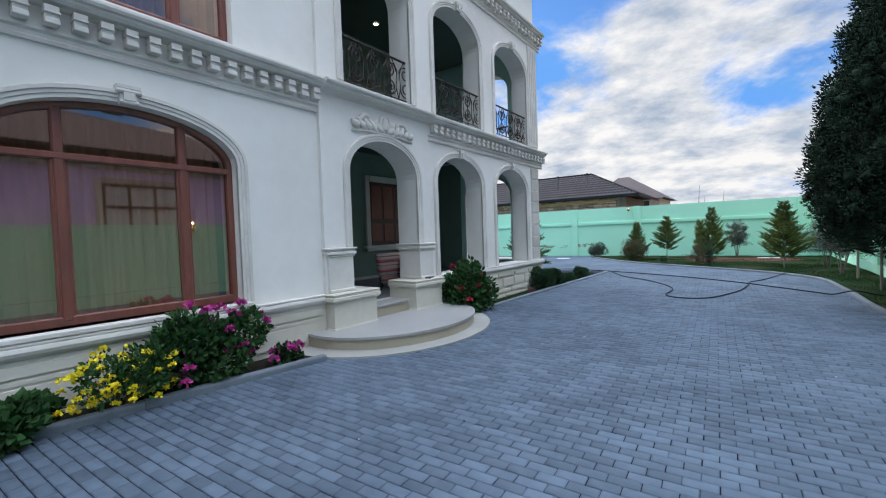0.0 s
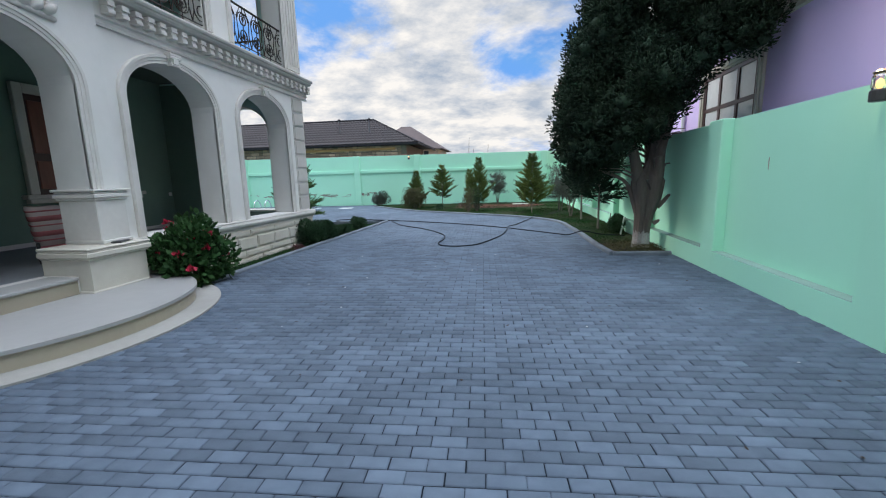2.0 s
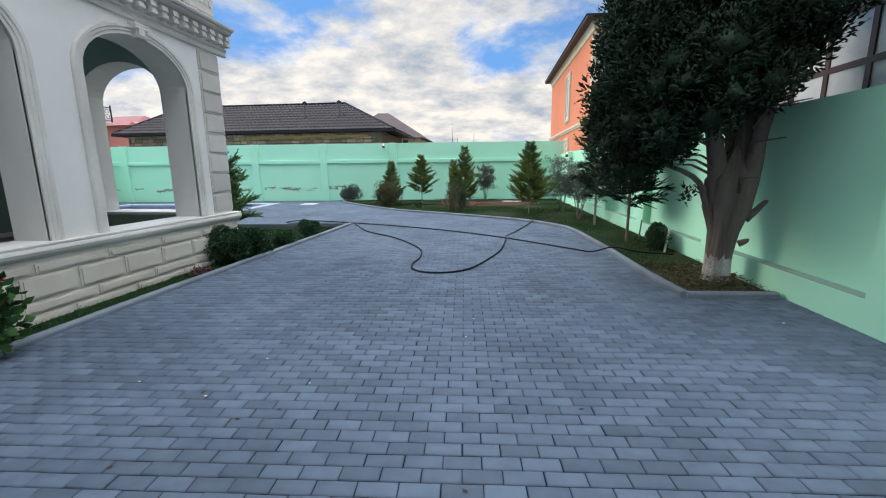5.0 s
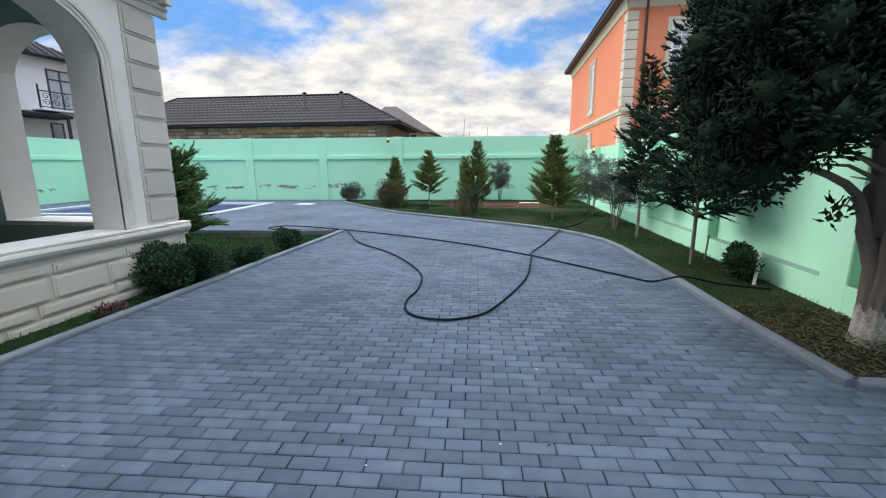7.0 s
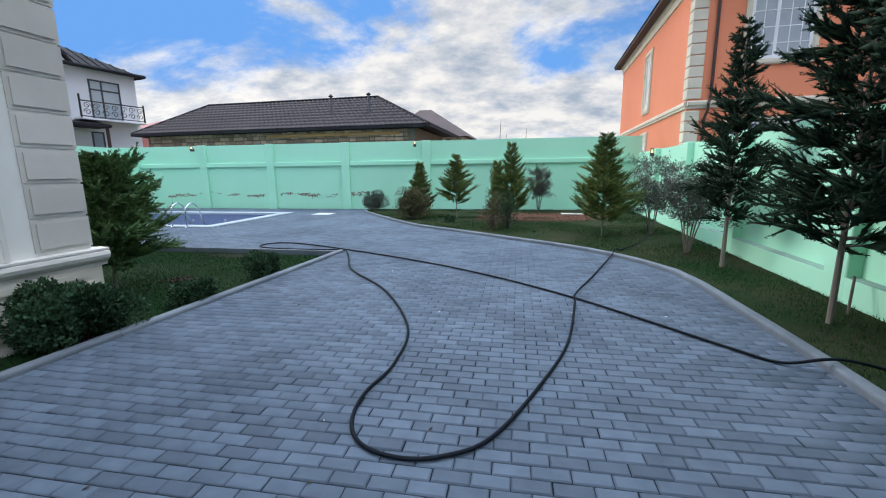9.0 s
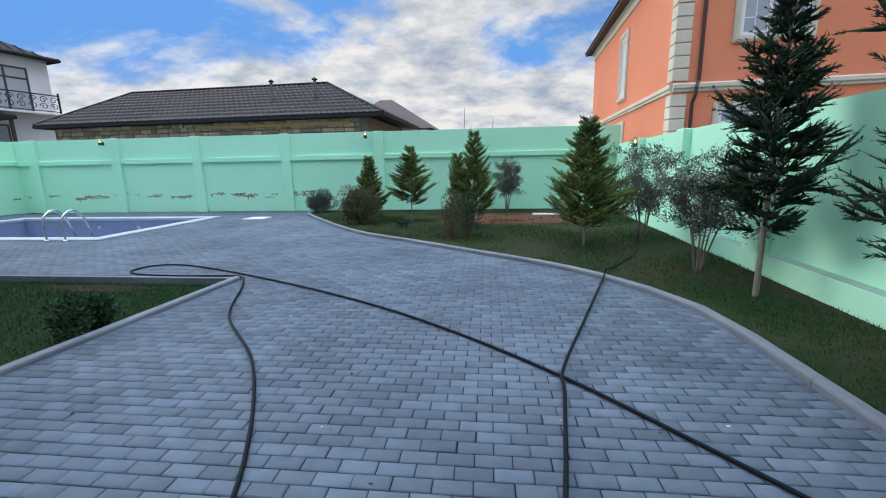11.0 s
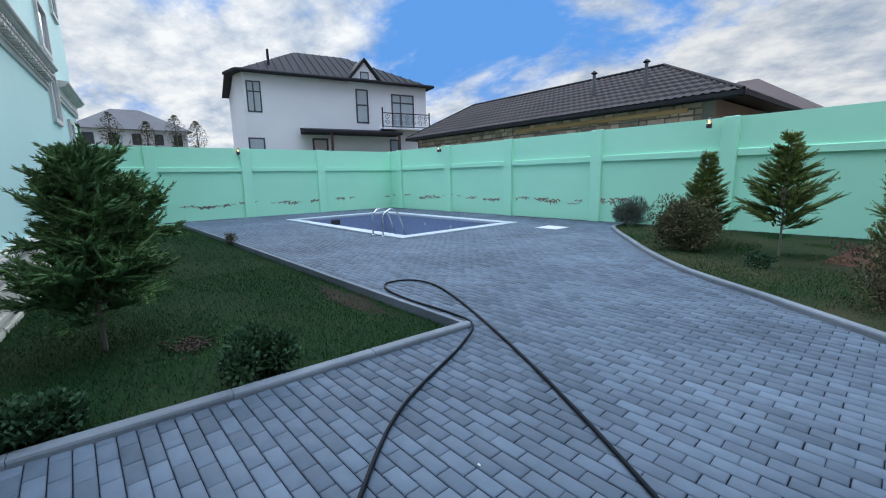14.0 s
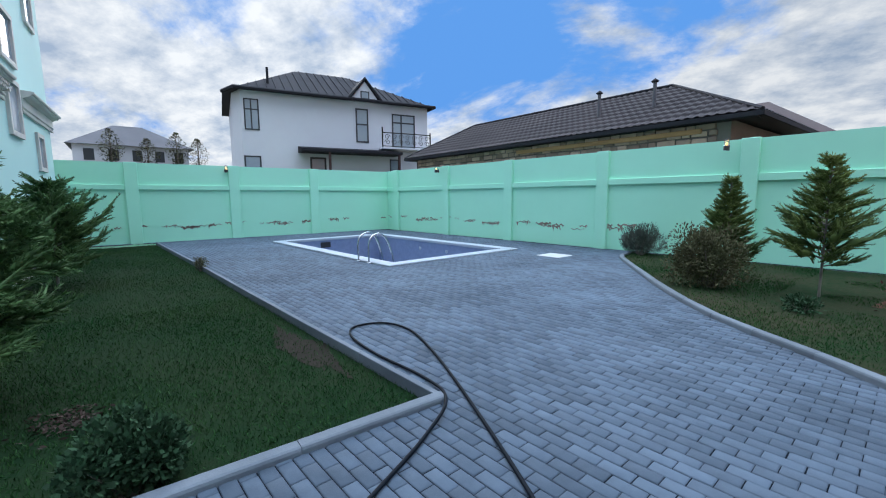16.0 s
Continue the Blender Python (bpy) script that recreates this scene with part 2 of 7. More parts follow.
M = {
    "stone": mat("limestone", (0.75, 0.73, 0.69), (0.64, 0.62, 0.575), 2.0, 0.75, 0.10, 40),
    "stone_trim": mat("carved_limestone", (0.67, 0.64, 0.59), (0.53, 0.50, 0.455), 5.0, 0.75, 0.12, 60),
    "stone_base": mat("cream_limestone", (0.60, 0.57, 0.50), (0.49, 0.45, 0.37), 3.0, 0.75, 0.14, 50),
    "quoin": mat("quoin_stone", (0.54, 0.51, 0.46), (0.46, 0.43, 0.385), 4.0, 0.8, 0.15, 80, vary=0.07),
    "step": mat("step_stone", (0.40, 0.345, 0.26), (0.33, 0.285, 0.215), 4.0, 0.6, 0.08, 60),
    "tread": mat("marble_tread", (0.36, 0.35, 0.34), (0.30, 0.295, 0.285), 3.0, 0.45, 0.05, 60),
    "porch_green": mat("dark_green_plaster", (0.165, 0.245, 0.195), (0.145, 0.215, 0.172), 3.0, 0.8, 0.08, 80),
    # ceiling shade is in the colour: porch green at under half its value
    "ceil_shaded": mat("loggia_ceiling_shaded", (0.075, 0.11, 0.09), (0.06, 0.09, 0.075), 3.0, 0.8, 0.05, 60),
    "room": mat("dim_room", (0.42, 0.36, 0.28), (0.36, 0.3, 0.24), 2.0, 0.9),
    "curtain": mat("olive_curtain", (0.50, 0.40, 0.26), (0.34, 0.28, 0.17), 14.0, 0.9, stretch=(1, 1, 0.05)),
    "floor_tile": mat("porch_tile", (0.20, 0.21, 0.22), (0.15, 0.16, 0.17), 4.0, 0.5),
    "mint": mat("mint_paint", (0.45, 0.86, 0.635), (0.41, 0.80, 0.58), 1.2, 0.7, 0.12, 90, fine=0.15),
    "mint_wall": mat("pale_mint_paint", (0.52, 0.76, 0.72), (0.47, 0.71, 0.67), 1.0, 0.75, 0.1, 90, fine=0.15),
    "dusty": mat("dusty_mint", (0.27, 0.40, 0.34), (0.20, 0.29, 0.25), 4.0, 0.9, 0.1, 60),
    "bare": mat("bare_plaster", (0.22, 0.17, 0.13), (0.36, 0.30, 0.24), 16.0, 0.95, 0.4, 70),
    "paver": mat("grey_paver", (0.104, 0.134, 0.176), (0.062, 0.083, 0.112), 2.6, 0.8, 0.35, 220, vary=0.20, island=True, fine=0.5, spec=0.25),
    "paver_near": mat("grey_paver_near", (0.104, 0.134, 0.176), (0.062, 0.083, 0.112), 2.6, 0.8, 0.35, 220, vary=0.20, fine=0.5, spec=0.25),
    "joint": mat("joint_sand", (0.014, 0.018, 0.026), (0.009, 0.012, 0.017), 20.0, 0.95, spec=0.05),
    "kerb": mat("concrete_kerb", (0.155, 0.178, 0.205), (0.100, 0.118, 0.142), 7.0, 0.85, 0.3, 90, vary=0.08),
    "soil": mat("soil", (0.032, 0.027, 0.021), (0.020, 0.018, 0.014), 9.0, 0.95, 0.8, 30, spec=0.05),
    "red_soil": mat("red_soil", (0.105, 0.05, 0.034), (0.07, 0.038, 0.026), 9.0, 0.95, 0.8, 30, spec=0.05),
    "lawn": mat("turf", (0.009, 0.026, 0.010), (0.018, 0.029, 0.013), 4.0, 0.95, 0.8, 60, fine=0.6, spec=0.04),
    "bed_turf": mat("bed_turf", (0.013, 0.032, 0.012), (0.045, 0.040, 0.024), 3.0, 0.95, 0.8, 60, fine=0.6, spec=0.04),
    "blade": mat("grass_blade", (0.016, 0.062, 0.018), (0.040, 0.082, 0.026), 3.0, 0.9, vary=0.42, island=True, spec=0.05),
    "ground": mat("far_ground", (0.10, 0.09, 0.06), (0.07, 0.075, 0.045), 0.3, 0.95),
    "hose": mat("black_rubber", (0.0045, 0.0065, 0.011), (0.007, 0.010, 0.015), 12.0, 0.6, spec=0.10),
    "bark": mat("bark", (0.21, 0.175, 0.15), (0.105, 0.085, 0.072), 14.0, 0.95, 0.9, 40, stretch=(1, 1, 0.18)),
    "pale_bark": mat("pale_bark", (0.24, 0.21, 0.18), (0.15, 0.13, 0.11), 14.0, 0.95, 0.6, 40, stretch=(1, 1, 0.3)),
    "whitewash": mat("whitewash", (0.55, 0.54, 0.52), (0.20, 0.17, 0.15), 16.0, 0.95, 0.6, 50, fine=0.8),
    "cypress": mat("cypress_leaf", (0.017, 0.034, 0.022), (0.028, 0.046, 0.026), 3.0, 0.8, vary=0.45, island=True, spec=0.1),
    "pine": mat("pine_needle", (0.050, 0.118, 0.042), (0.100, 0.165, 0.054), 3.0, 0.7, vary=0.4, island=True, spec=0.25),
    "fir": mat("fir_needle", (0.165, 0.200, 0.050), (0.052, 0.094, 0.032), 3.0, 0.7, vary=0.4, island=True, spec=0.25),
    "blue_fir": mat("spruce_needle", (0.018, 0.036, 0.023), (0.030, 0.050, 0.030), 3.0, 0.9, vary=0.4, island=True, spec=0.1),
    "olive": mat("olive_leaf", (0.072, 0.092, 0.070), (0.105, 0.120, 0.095), 6.0, 0.7, vary=0.4, island=True),
    "bushleaf": mat("bush_leaf", (0.022, 0.054, 0.025), (0.036, 0.074, 0.034), 8.0, 0.75, vary=0.45, island=True, spec=0.2),
    "dryleaf": mat("dry_bush_leaf", (0.088, 0.100, 0.046), (0.110, 0.092, 0.052), 8.0, 0.8, vary=0.4, island=True, spec=0.1),
    "geranium": mat("geranium_leaf", (0.022, 0.062, 0.019), (0.036, 0.085, 0.026), 8.0, 0.7, vary=0.4, island=True, spec=0.15),
    "red_petal": mat("crimson_petal", (0.45, 0.01, 0.05), (0.35, 0.01, 0.035), 9.0, 0.6, vary=0.25, island=True),
    "pink_petal": mat("magenta_petal", (0.46, 0.035, 0.24), (0.38, 0.025, 0.19), 9.0, 0.6, vary=0.25, island=True),
    "yellow_petal": mat("yellow_petal", (0.84, 0.70, 0.02), (0.78, 0.62, 0.015), 9.0, 0.6, vary=0.2, island=True),
    "wood_red": mat("mahogany_frame", (0.20, 0.066, 0.045), (0.14, 0.045, 0.03), 12.0, 0.4, 0.05, 60, stretch=(4, 4, 0.6)),
    "iron": mat("black_iron", (0.020, 0.019, 0.018), (0.05, 0.04, 0.03), 14.0, 0.5, metal=0.6),
    "steel": mat("stainless_steel", (0.62, 0.63, 0.65), (0.5, 0.5, 0.52), 8.0, 0.18, metal=1.0),
    "pool_white": mat("pool_coping", (0.38, 0.42, 0.48), (0.32, 0.36, 0.41), 4.0, 0.5, 0.05, 60),
    "pool_tile": mat("pool_mosaic", (0.17, 0.21, 0.33), (0.22, 0.27, 0.41), 30.0, 0.3, fine=0.8),
    "white_hatch": mat("white_cover", (0.55, 0.55, 0.55), (0.46, 0.46, 0.46), 6.0, 0.6),
    "purple": mat("purple_render", (0.72, 0.56, 0.90), (0.66, 0.51, 0.84), 1.5, 0.8, 0.1, 90, fine=0.15),
    "orange": mat("orange_render", (0.80, 0.27, 0.14), (0.72, 0.235, 0.12), 1.2, 0.8, 0.1, 90, fine=0.15),
    "cream": mat("cream_trim", (0.68, 0.62, 0.50), (0.60, 0.54, 0.44), 4.0, 0.8, 0.05, 60),
    "white_render": mat("white_render", (0.70, 0.69, 0.72), (0.63, 0.62, 0.66), 0.8, 0.85, 0.05, 60, fine=0.15),
    "frame_white": mat("white_plastic_frame", (0.78, 0.79, 0.80), (0.70, 0.71, 0.72), 5.0, 0.4),
    "frame_dark": mat("dark_frame", (0.028, 0.03, 0.036), (0.04, 0.042, 0.05), 5.0, 0.4),
    "frame_brown": mat("brown_frame", (0.07, 0.03, 0.028), (0.05, 0.022, 0.02), 9.0, 0.4),
    "roof": mat("dark_metal_roof", (0.048, 0.038, 0.039), (0.034, 0.028, 0.029), 2.0, 0.7, vary=0.06, spec=0.25),
    "roof_dark": mat("black_metal_roof", (0.026, 0.025, 0.030), (0.019, 0.018, 0.022), 2.0, 0.75, spec=0.2),
    "roof_grey": mat("grey_roof", (0.12, 0.115, 0.125), (0.09, 0.088, 0.095), 2.0, 0.75),
    "salmon": mat("salmon_render", (0.62, 0.24, 0.20), (0.54, 0.21, 0.17), 1.2, 0.85),
    "red_sheet": mat("red_sheet_roof", (0.30, 0.085, 0.085), (0.24, 0.07, 0.07), 2.0, 0.6),
    "apron": mat("apron_concrete", (0.34, 0.325, 0.30), (0.26, 0.25, 0.23), 4.0, 0.8, 0.15, 80),
    "roof_red": mat("brown_red_roof", (0.095, 0.066, 0.062), (0.075, 0.052, 0.05), 2.0, 0.75),
    "brickstone": mat("rubble_block", (0.52, 0.36, 0.27), (0.34, 0.24, 0.185), 5.0, 0.9, 0.5, 30, vary=0.35),
    "mortar": mat("mortar", (0.21, 0.175, 0.15), (0.15, 0.125, 0.11), 6.0, 0.95, 0.4, 40),
    "glass": glass_mat("window_glass"),
    # the sky's blue reflection is put into this base colour
    "pane": mat("pane_painted_sky", (0.24, 0.30, 0.36), (0.34, 0.38, 0.42), 1.5, 0.06, spec=1.0),
    "glass_dark": glass_mat("tinted_glass", (0.56, 0.43, 0.36), 0.20, (0.86, 0.70, 0.62)),
    "net_pane": mat("net_curtained_pane", (0.66, 0.68, 0.70), (0.50, 0.52, 0.55), 5.0, 0.08, spec=0.8),
    "lamp_dark": mat("lamp_bracket", (0.05, 0.045, 0.04), (0.035, 0.03, 0.028), 9.0, 0.5),
    "lamp_glow": mat("lamp_glass", (0.9, 0.7, 0.4), (0.9, 0.7, 0.4), 3.0, 0.3, emit=((1.0, 0.50, 0.14), 2.4)),
    "spot_glow": mat("spot_glow", (1, 0.9, 0.7), (1, 0.9, 0.7), 3.0, 0.3, emit=((1.0, 0.85, 0.6), 6.0)),
    "red_leaf": mat("dark_red_leaf", (0.13, 0.035, 0.04), (0.09, 0.03, 0.03), 9.0, 0.7, vary=0.3, island=True),
    "dead_red": mat("red_brown_leaf", (0.055, 0.030, 0.022), (0.035, 0.022, 0.017), 9.0, 0.9, vary=0.3, island=True),
    "towel": mat("striped_red_cloth", (0.55, 0.19, 0.19), (0.47, 0.15, 0.15), 20.0, 0.95, 0.3, 120),
    "towel_pale": mat("striped_pale_cloth", (0.66, 0.54, 0.50), (0.58, 0.47, 0.43), 20.0, 0.95, 0.3, 120),
    "black_plastic": mat("black_plastic", (0.02, 0.02, 0.022), (0.03, 0.03, 0.03), 9.0, 0.4),
    "pipe_white": mat("white_pipe", (0.7, 0.7, 0.68), (0.6, 0.6, 0.58), 9.0, 0.4),
    "timber": mat("raw_timber", (0.56, 0.31, 0.14), (0.44, 0.24, 0.11), 12.0, 0.8, stretch=(0.5, 4, 4)),
    "socket": mat("white_socket", (0.7, 0.7, 0.68), (0.66, 0.66, 0.64), 9.0, 0.4),
    "litter": mat("dead_leaf", (0.05, 0.035, 0.025), (0.03, 0.022, 0.018), 20.0, 0.9),
}


# ---- geometry helpers ----
class Geo:
    """Collects vertices and faces for one mesh."""

    def __init__(self):
        self.v, self.f = [], []

    def add(self, verts, faces):
        b = len(self.v)
        self.v += [tuple(p) for p in verts]
        self.f += [tuple(i + b for i in q) for q in faces]
        return self

    def box(self, x0, x1, y0, y1, z0, z1):
        return self.add([(x0, y0, z0), (x1, y0, z0), (x1, y1, z0), (x0, y1, z0), (x0, y0, z1), (x1, y0, z1), (x1, y1, z1), (x0, y1, z1)],
                        [(0, 3, 2, 1), (4, 5, 6, 7), (0, 1, 5, 4), (1, 2, 6, 5), (2, 3, 7, 6), (3, 0, 4, 7)])

    def bevbox(self, x0, x1, y0, y1, z0, z1, c=0.01):
        """A box whose edges are chamfered by c."""
        xs, ys, zs = (x0, x1), (y0, y1), (z0, z1)
        verts, idx = [], {}
        for i in (0, 1):
            for j in (0, 1):
                for k in (0, 1):
                    s = [c if q == 0 else -c for q in (i, j, k)]
                    for a in range(3):
                        p = [xs[i] + s[0], ys[j] + s[1], zs[k] + s[2]]
                        p[a] = (xs[i], ys[j], zs[k])[a]
                        idx[i, j, k, a] = len(verts)
                        verts.append(p)
        faces = []
        for a in range(3):
            o = [q for q in range(3) if q != a]
            for side in (0, 1):
                ring = []
                for p, q in ((0, 0), (1, 0), (1, 1), (0, 1)):
                    key = [0, 0, 0]
                    key[a], key[o[0]], key[o[1]] = side, p, q
                    ring.append(idx[(*key, a)])
                faces.append(ring)
        for a in range(3):
            o = [q for q in range(3) if q != a]
            for p in (0, 1):
                for q in (0, 1):
                    k0, k1 = [0, 0, 0], [0, 0, 0]
                    k0[a], k1[a] = 0, 1
                    for k in (k0, k1):
                        k[o[0]], k[o[1]] = p, q
                    faces.append([idx[(*k0, o[0])], idx[(*k1, o[0])], idx[(*k1, o[1])], idx[(*k0, o[1])]])
        for i in (0, 1):
            for j in (0, 1):
                for k in (0, 1):
                    faces.append([idx[i, j, k, a] for a in range(3)])
        return self.add(verts, faces)

    def prism(self, ring, offset):
        """A polygon swept by a vector, closed at both ends."""
        n = len(ring)
        a = [Vector(p) for p in ring]
        b = [p + Vector(offset) for p in a]
        return self.add(a + b, [tuple(range(n - 1, -1, -1)), tuple(range(n, 2 * n))] + [(i, (i + 1) % n, n + (i + 1) % n, n + i) for i in range(n)])

    def tube(self, path, r, sides=8, caps=True):
        """A round tube along a path; r is one radius or one for each point."""
        pts = [Vector(p) for p in path]
        rs = r if isinstance(r, (list, tuple)) else [r] * len(pts)
        up, base = Vector((0.13, 0.29, 0.95)), len(self.v)
        for i, p in enumerate(pts):
            d = (pts[min(i + 1, len(pts) - 1)] - pts[max(i - 1, 0)]).normalized()
            s = d.cross(up)
            if s.length < 0.2:
                s = d.cross(Vector((1, 0, 0)))
            s.normalize()
            t = s.cross(d)
            for k in range(sides):
                a = 2 * math.pi * k / sides
                self.v.append(tuple(p + (s * math.cos(a) + t * math.sin(a)) * rs[i]))
        for i in range(len(pts) - 1):
            for k in range(sides):
                a, b = base + i * sides + k, base + i * sides + (k + 1) % sides
                self.f.append((a, b, b + sides, a + sides))
        if caps:
            self.f.append(tuple(base + k for k in range(sides - 1, -1, -1)))
            e = base + (len(pts) - 1) * sides
            self.f.append(tuple(e + k for k in range(sides)))
        return self

    def band(self, path, normals, profile, out, closed=False):
        """A moulding: the profile (sideways, proud) carried along a path with its sideways normals; out is the proud direction."""
        base, n, m = len(self.v), len(path), len(profile)
        for p, s in zip(path, normals):
            for a, b in profile:
                self.v.append(tuple(Vector(p) + Vector(s) * a + Vector(out) * b))
        for i in range(n if closed else n - 1):
            for k in range(m - 1):
                a, b = base + i * m + k, base + ((i + 1) % n) * m + k
                self.f.append((a, a + 1, b + 1, b))
        if not closed:
            self.f.append(tuple(base + k for k in range(m)))
            self.f.append(tuple(base + (n - 1) * m + k for k in range(m - 1, -1, -1)))
        return self

    def lathe(self, c, prof, sides=16):
        """Rings of (radius, height) round the vertical axis through c."""
        base = len(self.v)
        for r, z in prof:
            for k in range(sides):
                a = 2 * math.pi * k / sides
                self.v.append((c[0] + r * math.cos(a), c[1] + r * math.sin(a), c[2] + z))
        for i in range(len(prof) - 1):
            for k in range(sides):
                a, b = base + i * sides + k, base + i * sides + (k + 1) % sides
                self.f.append((a, b, b + sides, a + sides))
        self.f.append(tuple(base + k for k in range(sides - 1, -1, -1)))
        self.f.append(tuple(base + (len(prof) - 1) * sides + k for k in range(sides)))
        return self

    def turn(self, m):
        self.v = [tuple(m @ Vector(p)) for p in self.v]
        return self

    def mesh(self, name, material, smooth=False):
        me = bpy.data.meshes.new(name)
        me.from_pydata(self.v, [], self.f)
        me.update()
        bm = bmesh.new()
        bm.from_mesh(me)
        bmesh.ops.recalc_face_normals(bm, faces=bm.faces)
        bm.to_mesh(me)
        bm.free()
        me.materials.append(M[material])
        if smooth:
            me.shade_smooth()
        return me


def thing(name, at, label, category, group="", turn=0.0, kind=""):
    ob = new(name)
    ob.matrix_world = pose(*at, 0, 0, turn)
    ob.empty_display_size = 0.1
    return tagged(ob, label, category, group, kind)


def part(name, geo, material, parent, label="", smooth=False):
    """Links a mesh as one part of a thing; its numbers are in the thing's own axes."""
    ob = new(name, geo if isinstance(geo, bpy.types.Mesh) else geo.mesh(name, material, smooth))
    ob.parent = parent
    return tagged(ob, label) if label else ob


def structure(name, geo, material, label, category, smooth=False):
    return tagged(new(name, geo.mesh(name, material, smooth)), label, category, kind="structure")


def curve_points(pts, n=8):
    """A smooth line through points (Catmull-Rom)."""
    p = [Vector(q) for q in pts]
    p = [p[0] * 2 - p[1]] + p + [p[-1] * 2 - p[-2]]
    out = []
    for i in range(1, len(p) - 2):
        a, b, c, d = p[i - 1:i + 3]
        for k in range(n):
            t = k / n
            out.append(0.5 * ((2 * b) + (c - a) * t + (2 * a - 5 * b + 4 * c - d) * t * t + (3 * b - a - 3 * c + d) * t ** 3))
    return out + [p[-2]]


def inside(px, py, poly):
    """Which of the points lie in the polygon (numpy)."""
    hit = np.zeros(len(px), bool)
    for (x0, y0), (x1, y1) in zip(poly, poly[1:] + poly[:1]):
        cross = ((y0 > py) != (y1 > py)) & (px < (x1 - x0) * (py - y0) / (y1 - y0 + 1e-12) + x0)
        hit ^= cross
    return hit


# ---- plan ----
XF, YE, XB = -5.07, 6.67, -18.4            # villa: front face, end face, far end of the end wall
WT = 0.45                                  # thickness of the villa's walls
XR = 2.97                                  # face of the side wall's pillars
PAVE = 3.6                                 # turn of the paving and the pool, degrees
KERB_R = [(2.93, 4.33), (1.93, 4.27), (1.85, 5.4), (1.82, 6.8), (1.74, 8.4), (1.58, 9.9), (0.88, 11.1), (0.05, 11.9), (-1.12, 12.72), (-2.6, 13.76),
          (-3.72, 14.5), (-4.80, 15.58), (-5.75, 16.7), (-7.1, 18.35), (-7.35, 19.0), (-7.40, 19.66)]
KERB_L = [(-4.33, 1.92), (-4.32, 4.2), (-4.26, 6.2), (-4.21, 8.4), (-4.17, 10.56)]
EDGE_L = [(-4.17, 10.56), (-6.6, 10.41), (-8.8, 10.28), (-12.1, 10.10), (-19.55, 9.62)]
LZ = -0.085                                # the lawn lies a little below the paving
KERB_F = [(-5.0, -9.0), (-4.66, -4.75), (-4.31, -1.86)]
BED_R = KERB_R + [(2.97, 20.4)]
BED_L = KERB_L + EDGE_L[1:] + [(-19.6, 6.7), (XF, 6.7), (XF, 1.92)]
BED_F = KERB_F + [(XF + 0.05, -1.86), (XF + 0.05, -9.0)]
ROT = pose(0, 0, 0, 0, 0, PAVE)
IROT = ROT.inverted()
POOL = (-16.20, -8.85, 13.90, 18.40)       # coping's outer edge, in the paving's own axes


def sheet(outer, holes, z):
    """A flat sheet (x0, x1, y0, y1) with polygonal holes in it."""
    bm = bmesh.new()
    x0, x1, y0, y1 = outer
    for loop in [[(x0, y0), (x1, y0), (x1, y1), (x0, y1)]] + holes:
        vs = [bm.verts.new((x, y, z)) for x, y in loop]
        for a, b in zip(vs, vs[1:] + vs[:1]):
            bm.edges.new((a, b))
    bmesh.ops.triangle_fill(bm, use_beauty=True, use_dissolve=False, edges=bm.edges[:])
    bm.verts.index_update()
    g = Geo().add([tuple(v.co) for v in bm.verts], [tuple(v.index for v in f.verts) for f in bm.faces])
    bm.free()
    return g


# ---- ground ----
hole = [(ROT @ Vector((x, y, 0))).to_2d() for x, y in ((POOL[0] + 0.15, POOL[2] + 0.15), (POOL[1] - 0.15, POOL[2] + 0.15), (POOL[1] - 0.15, POOL[3] - 0.15), (POOL[0] + 0.15, POOL[3] - 0.15))]
hole = [(p.x, p.y) for p in hole]
dip = BED_L                                # the sunken lawn is cut out as well
structure("ground", sheet((-900, 900, -900, 900), [hole, dip], -0.03), "ground", "dry earth ground reaching to the horizon", "ground")
pavement = structure("pavement", sheet((-20.2, 3.6, -15.5, 21.5), [hole, dip], -0.009), "joint", "driveway of grey concrete pavers in running bond", "pavement")


def flat_bed(name, poly, z, material, label, category):
    g = Geo().add([(x, y, z) for x, y in poly], [tuple(range(len(poly)))])
    ob = structure(name, g, material, label, category)
    bm = bmesh.new()
    bm.from_mesh(ob.data)
    bmesh.ops.triangulate(bm, faces=bm.faces)
    bm.to_mesh(ob.data)
    bm.free()
    return ob


flat_bed("lawn", BED_L, LZ, "lawn", "mown green lawn beside the villa", "lawn")
flat_bed("planting_bed", BED_R, 0.016, "bed_turf", "grassy planting bed along the boundary wall", "lawn")
flat_bed("flower_bed", BED_F, 0.016, "soil", "dark soil flower bed at the villa's foot", "flower bed")


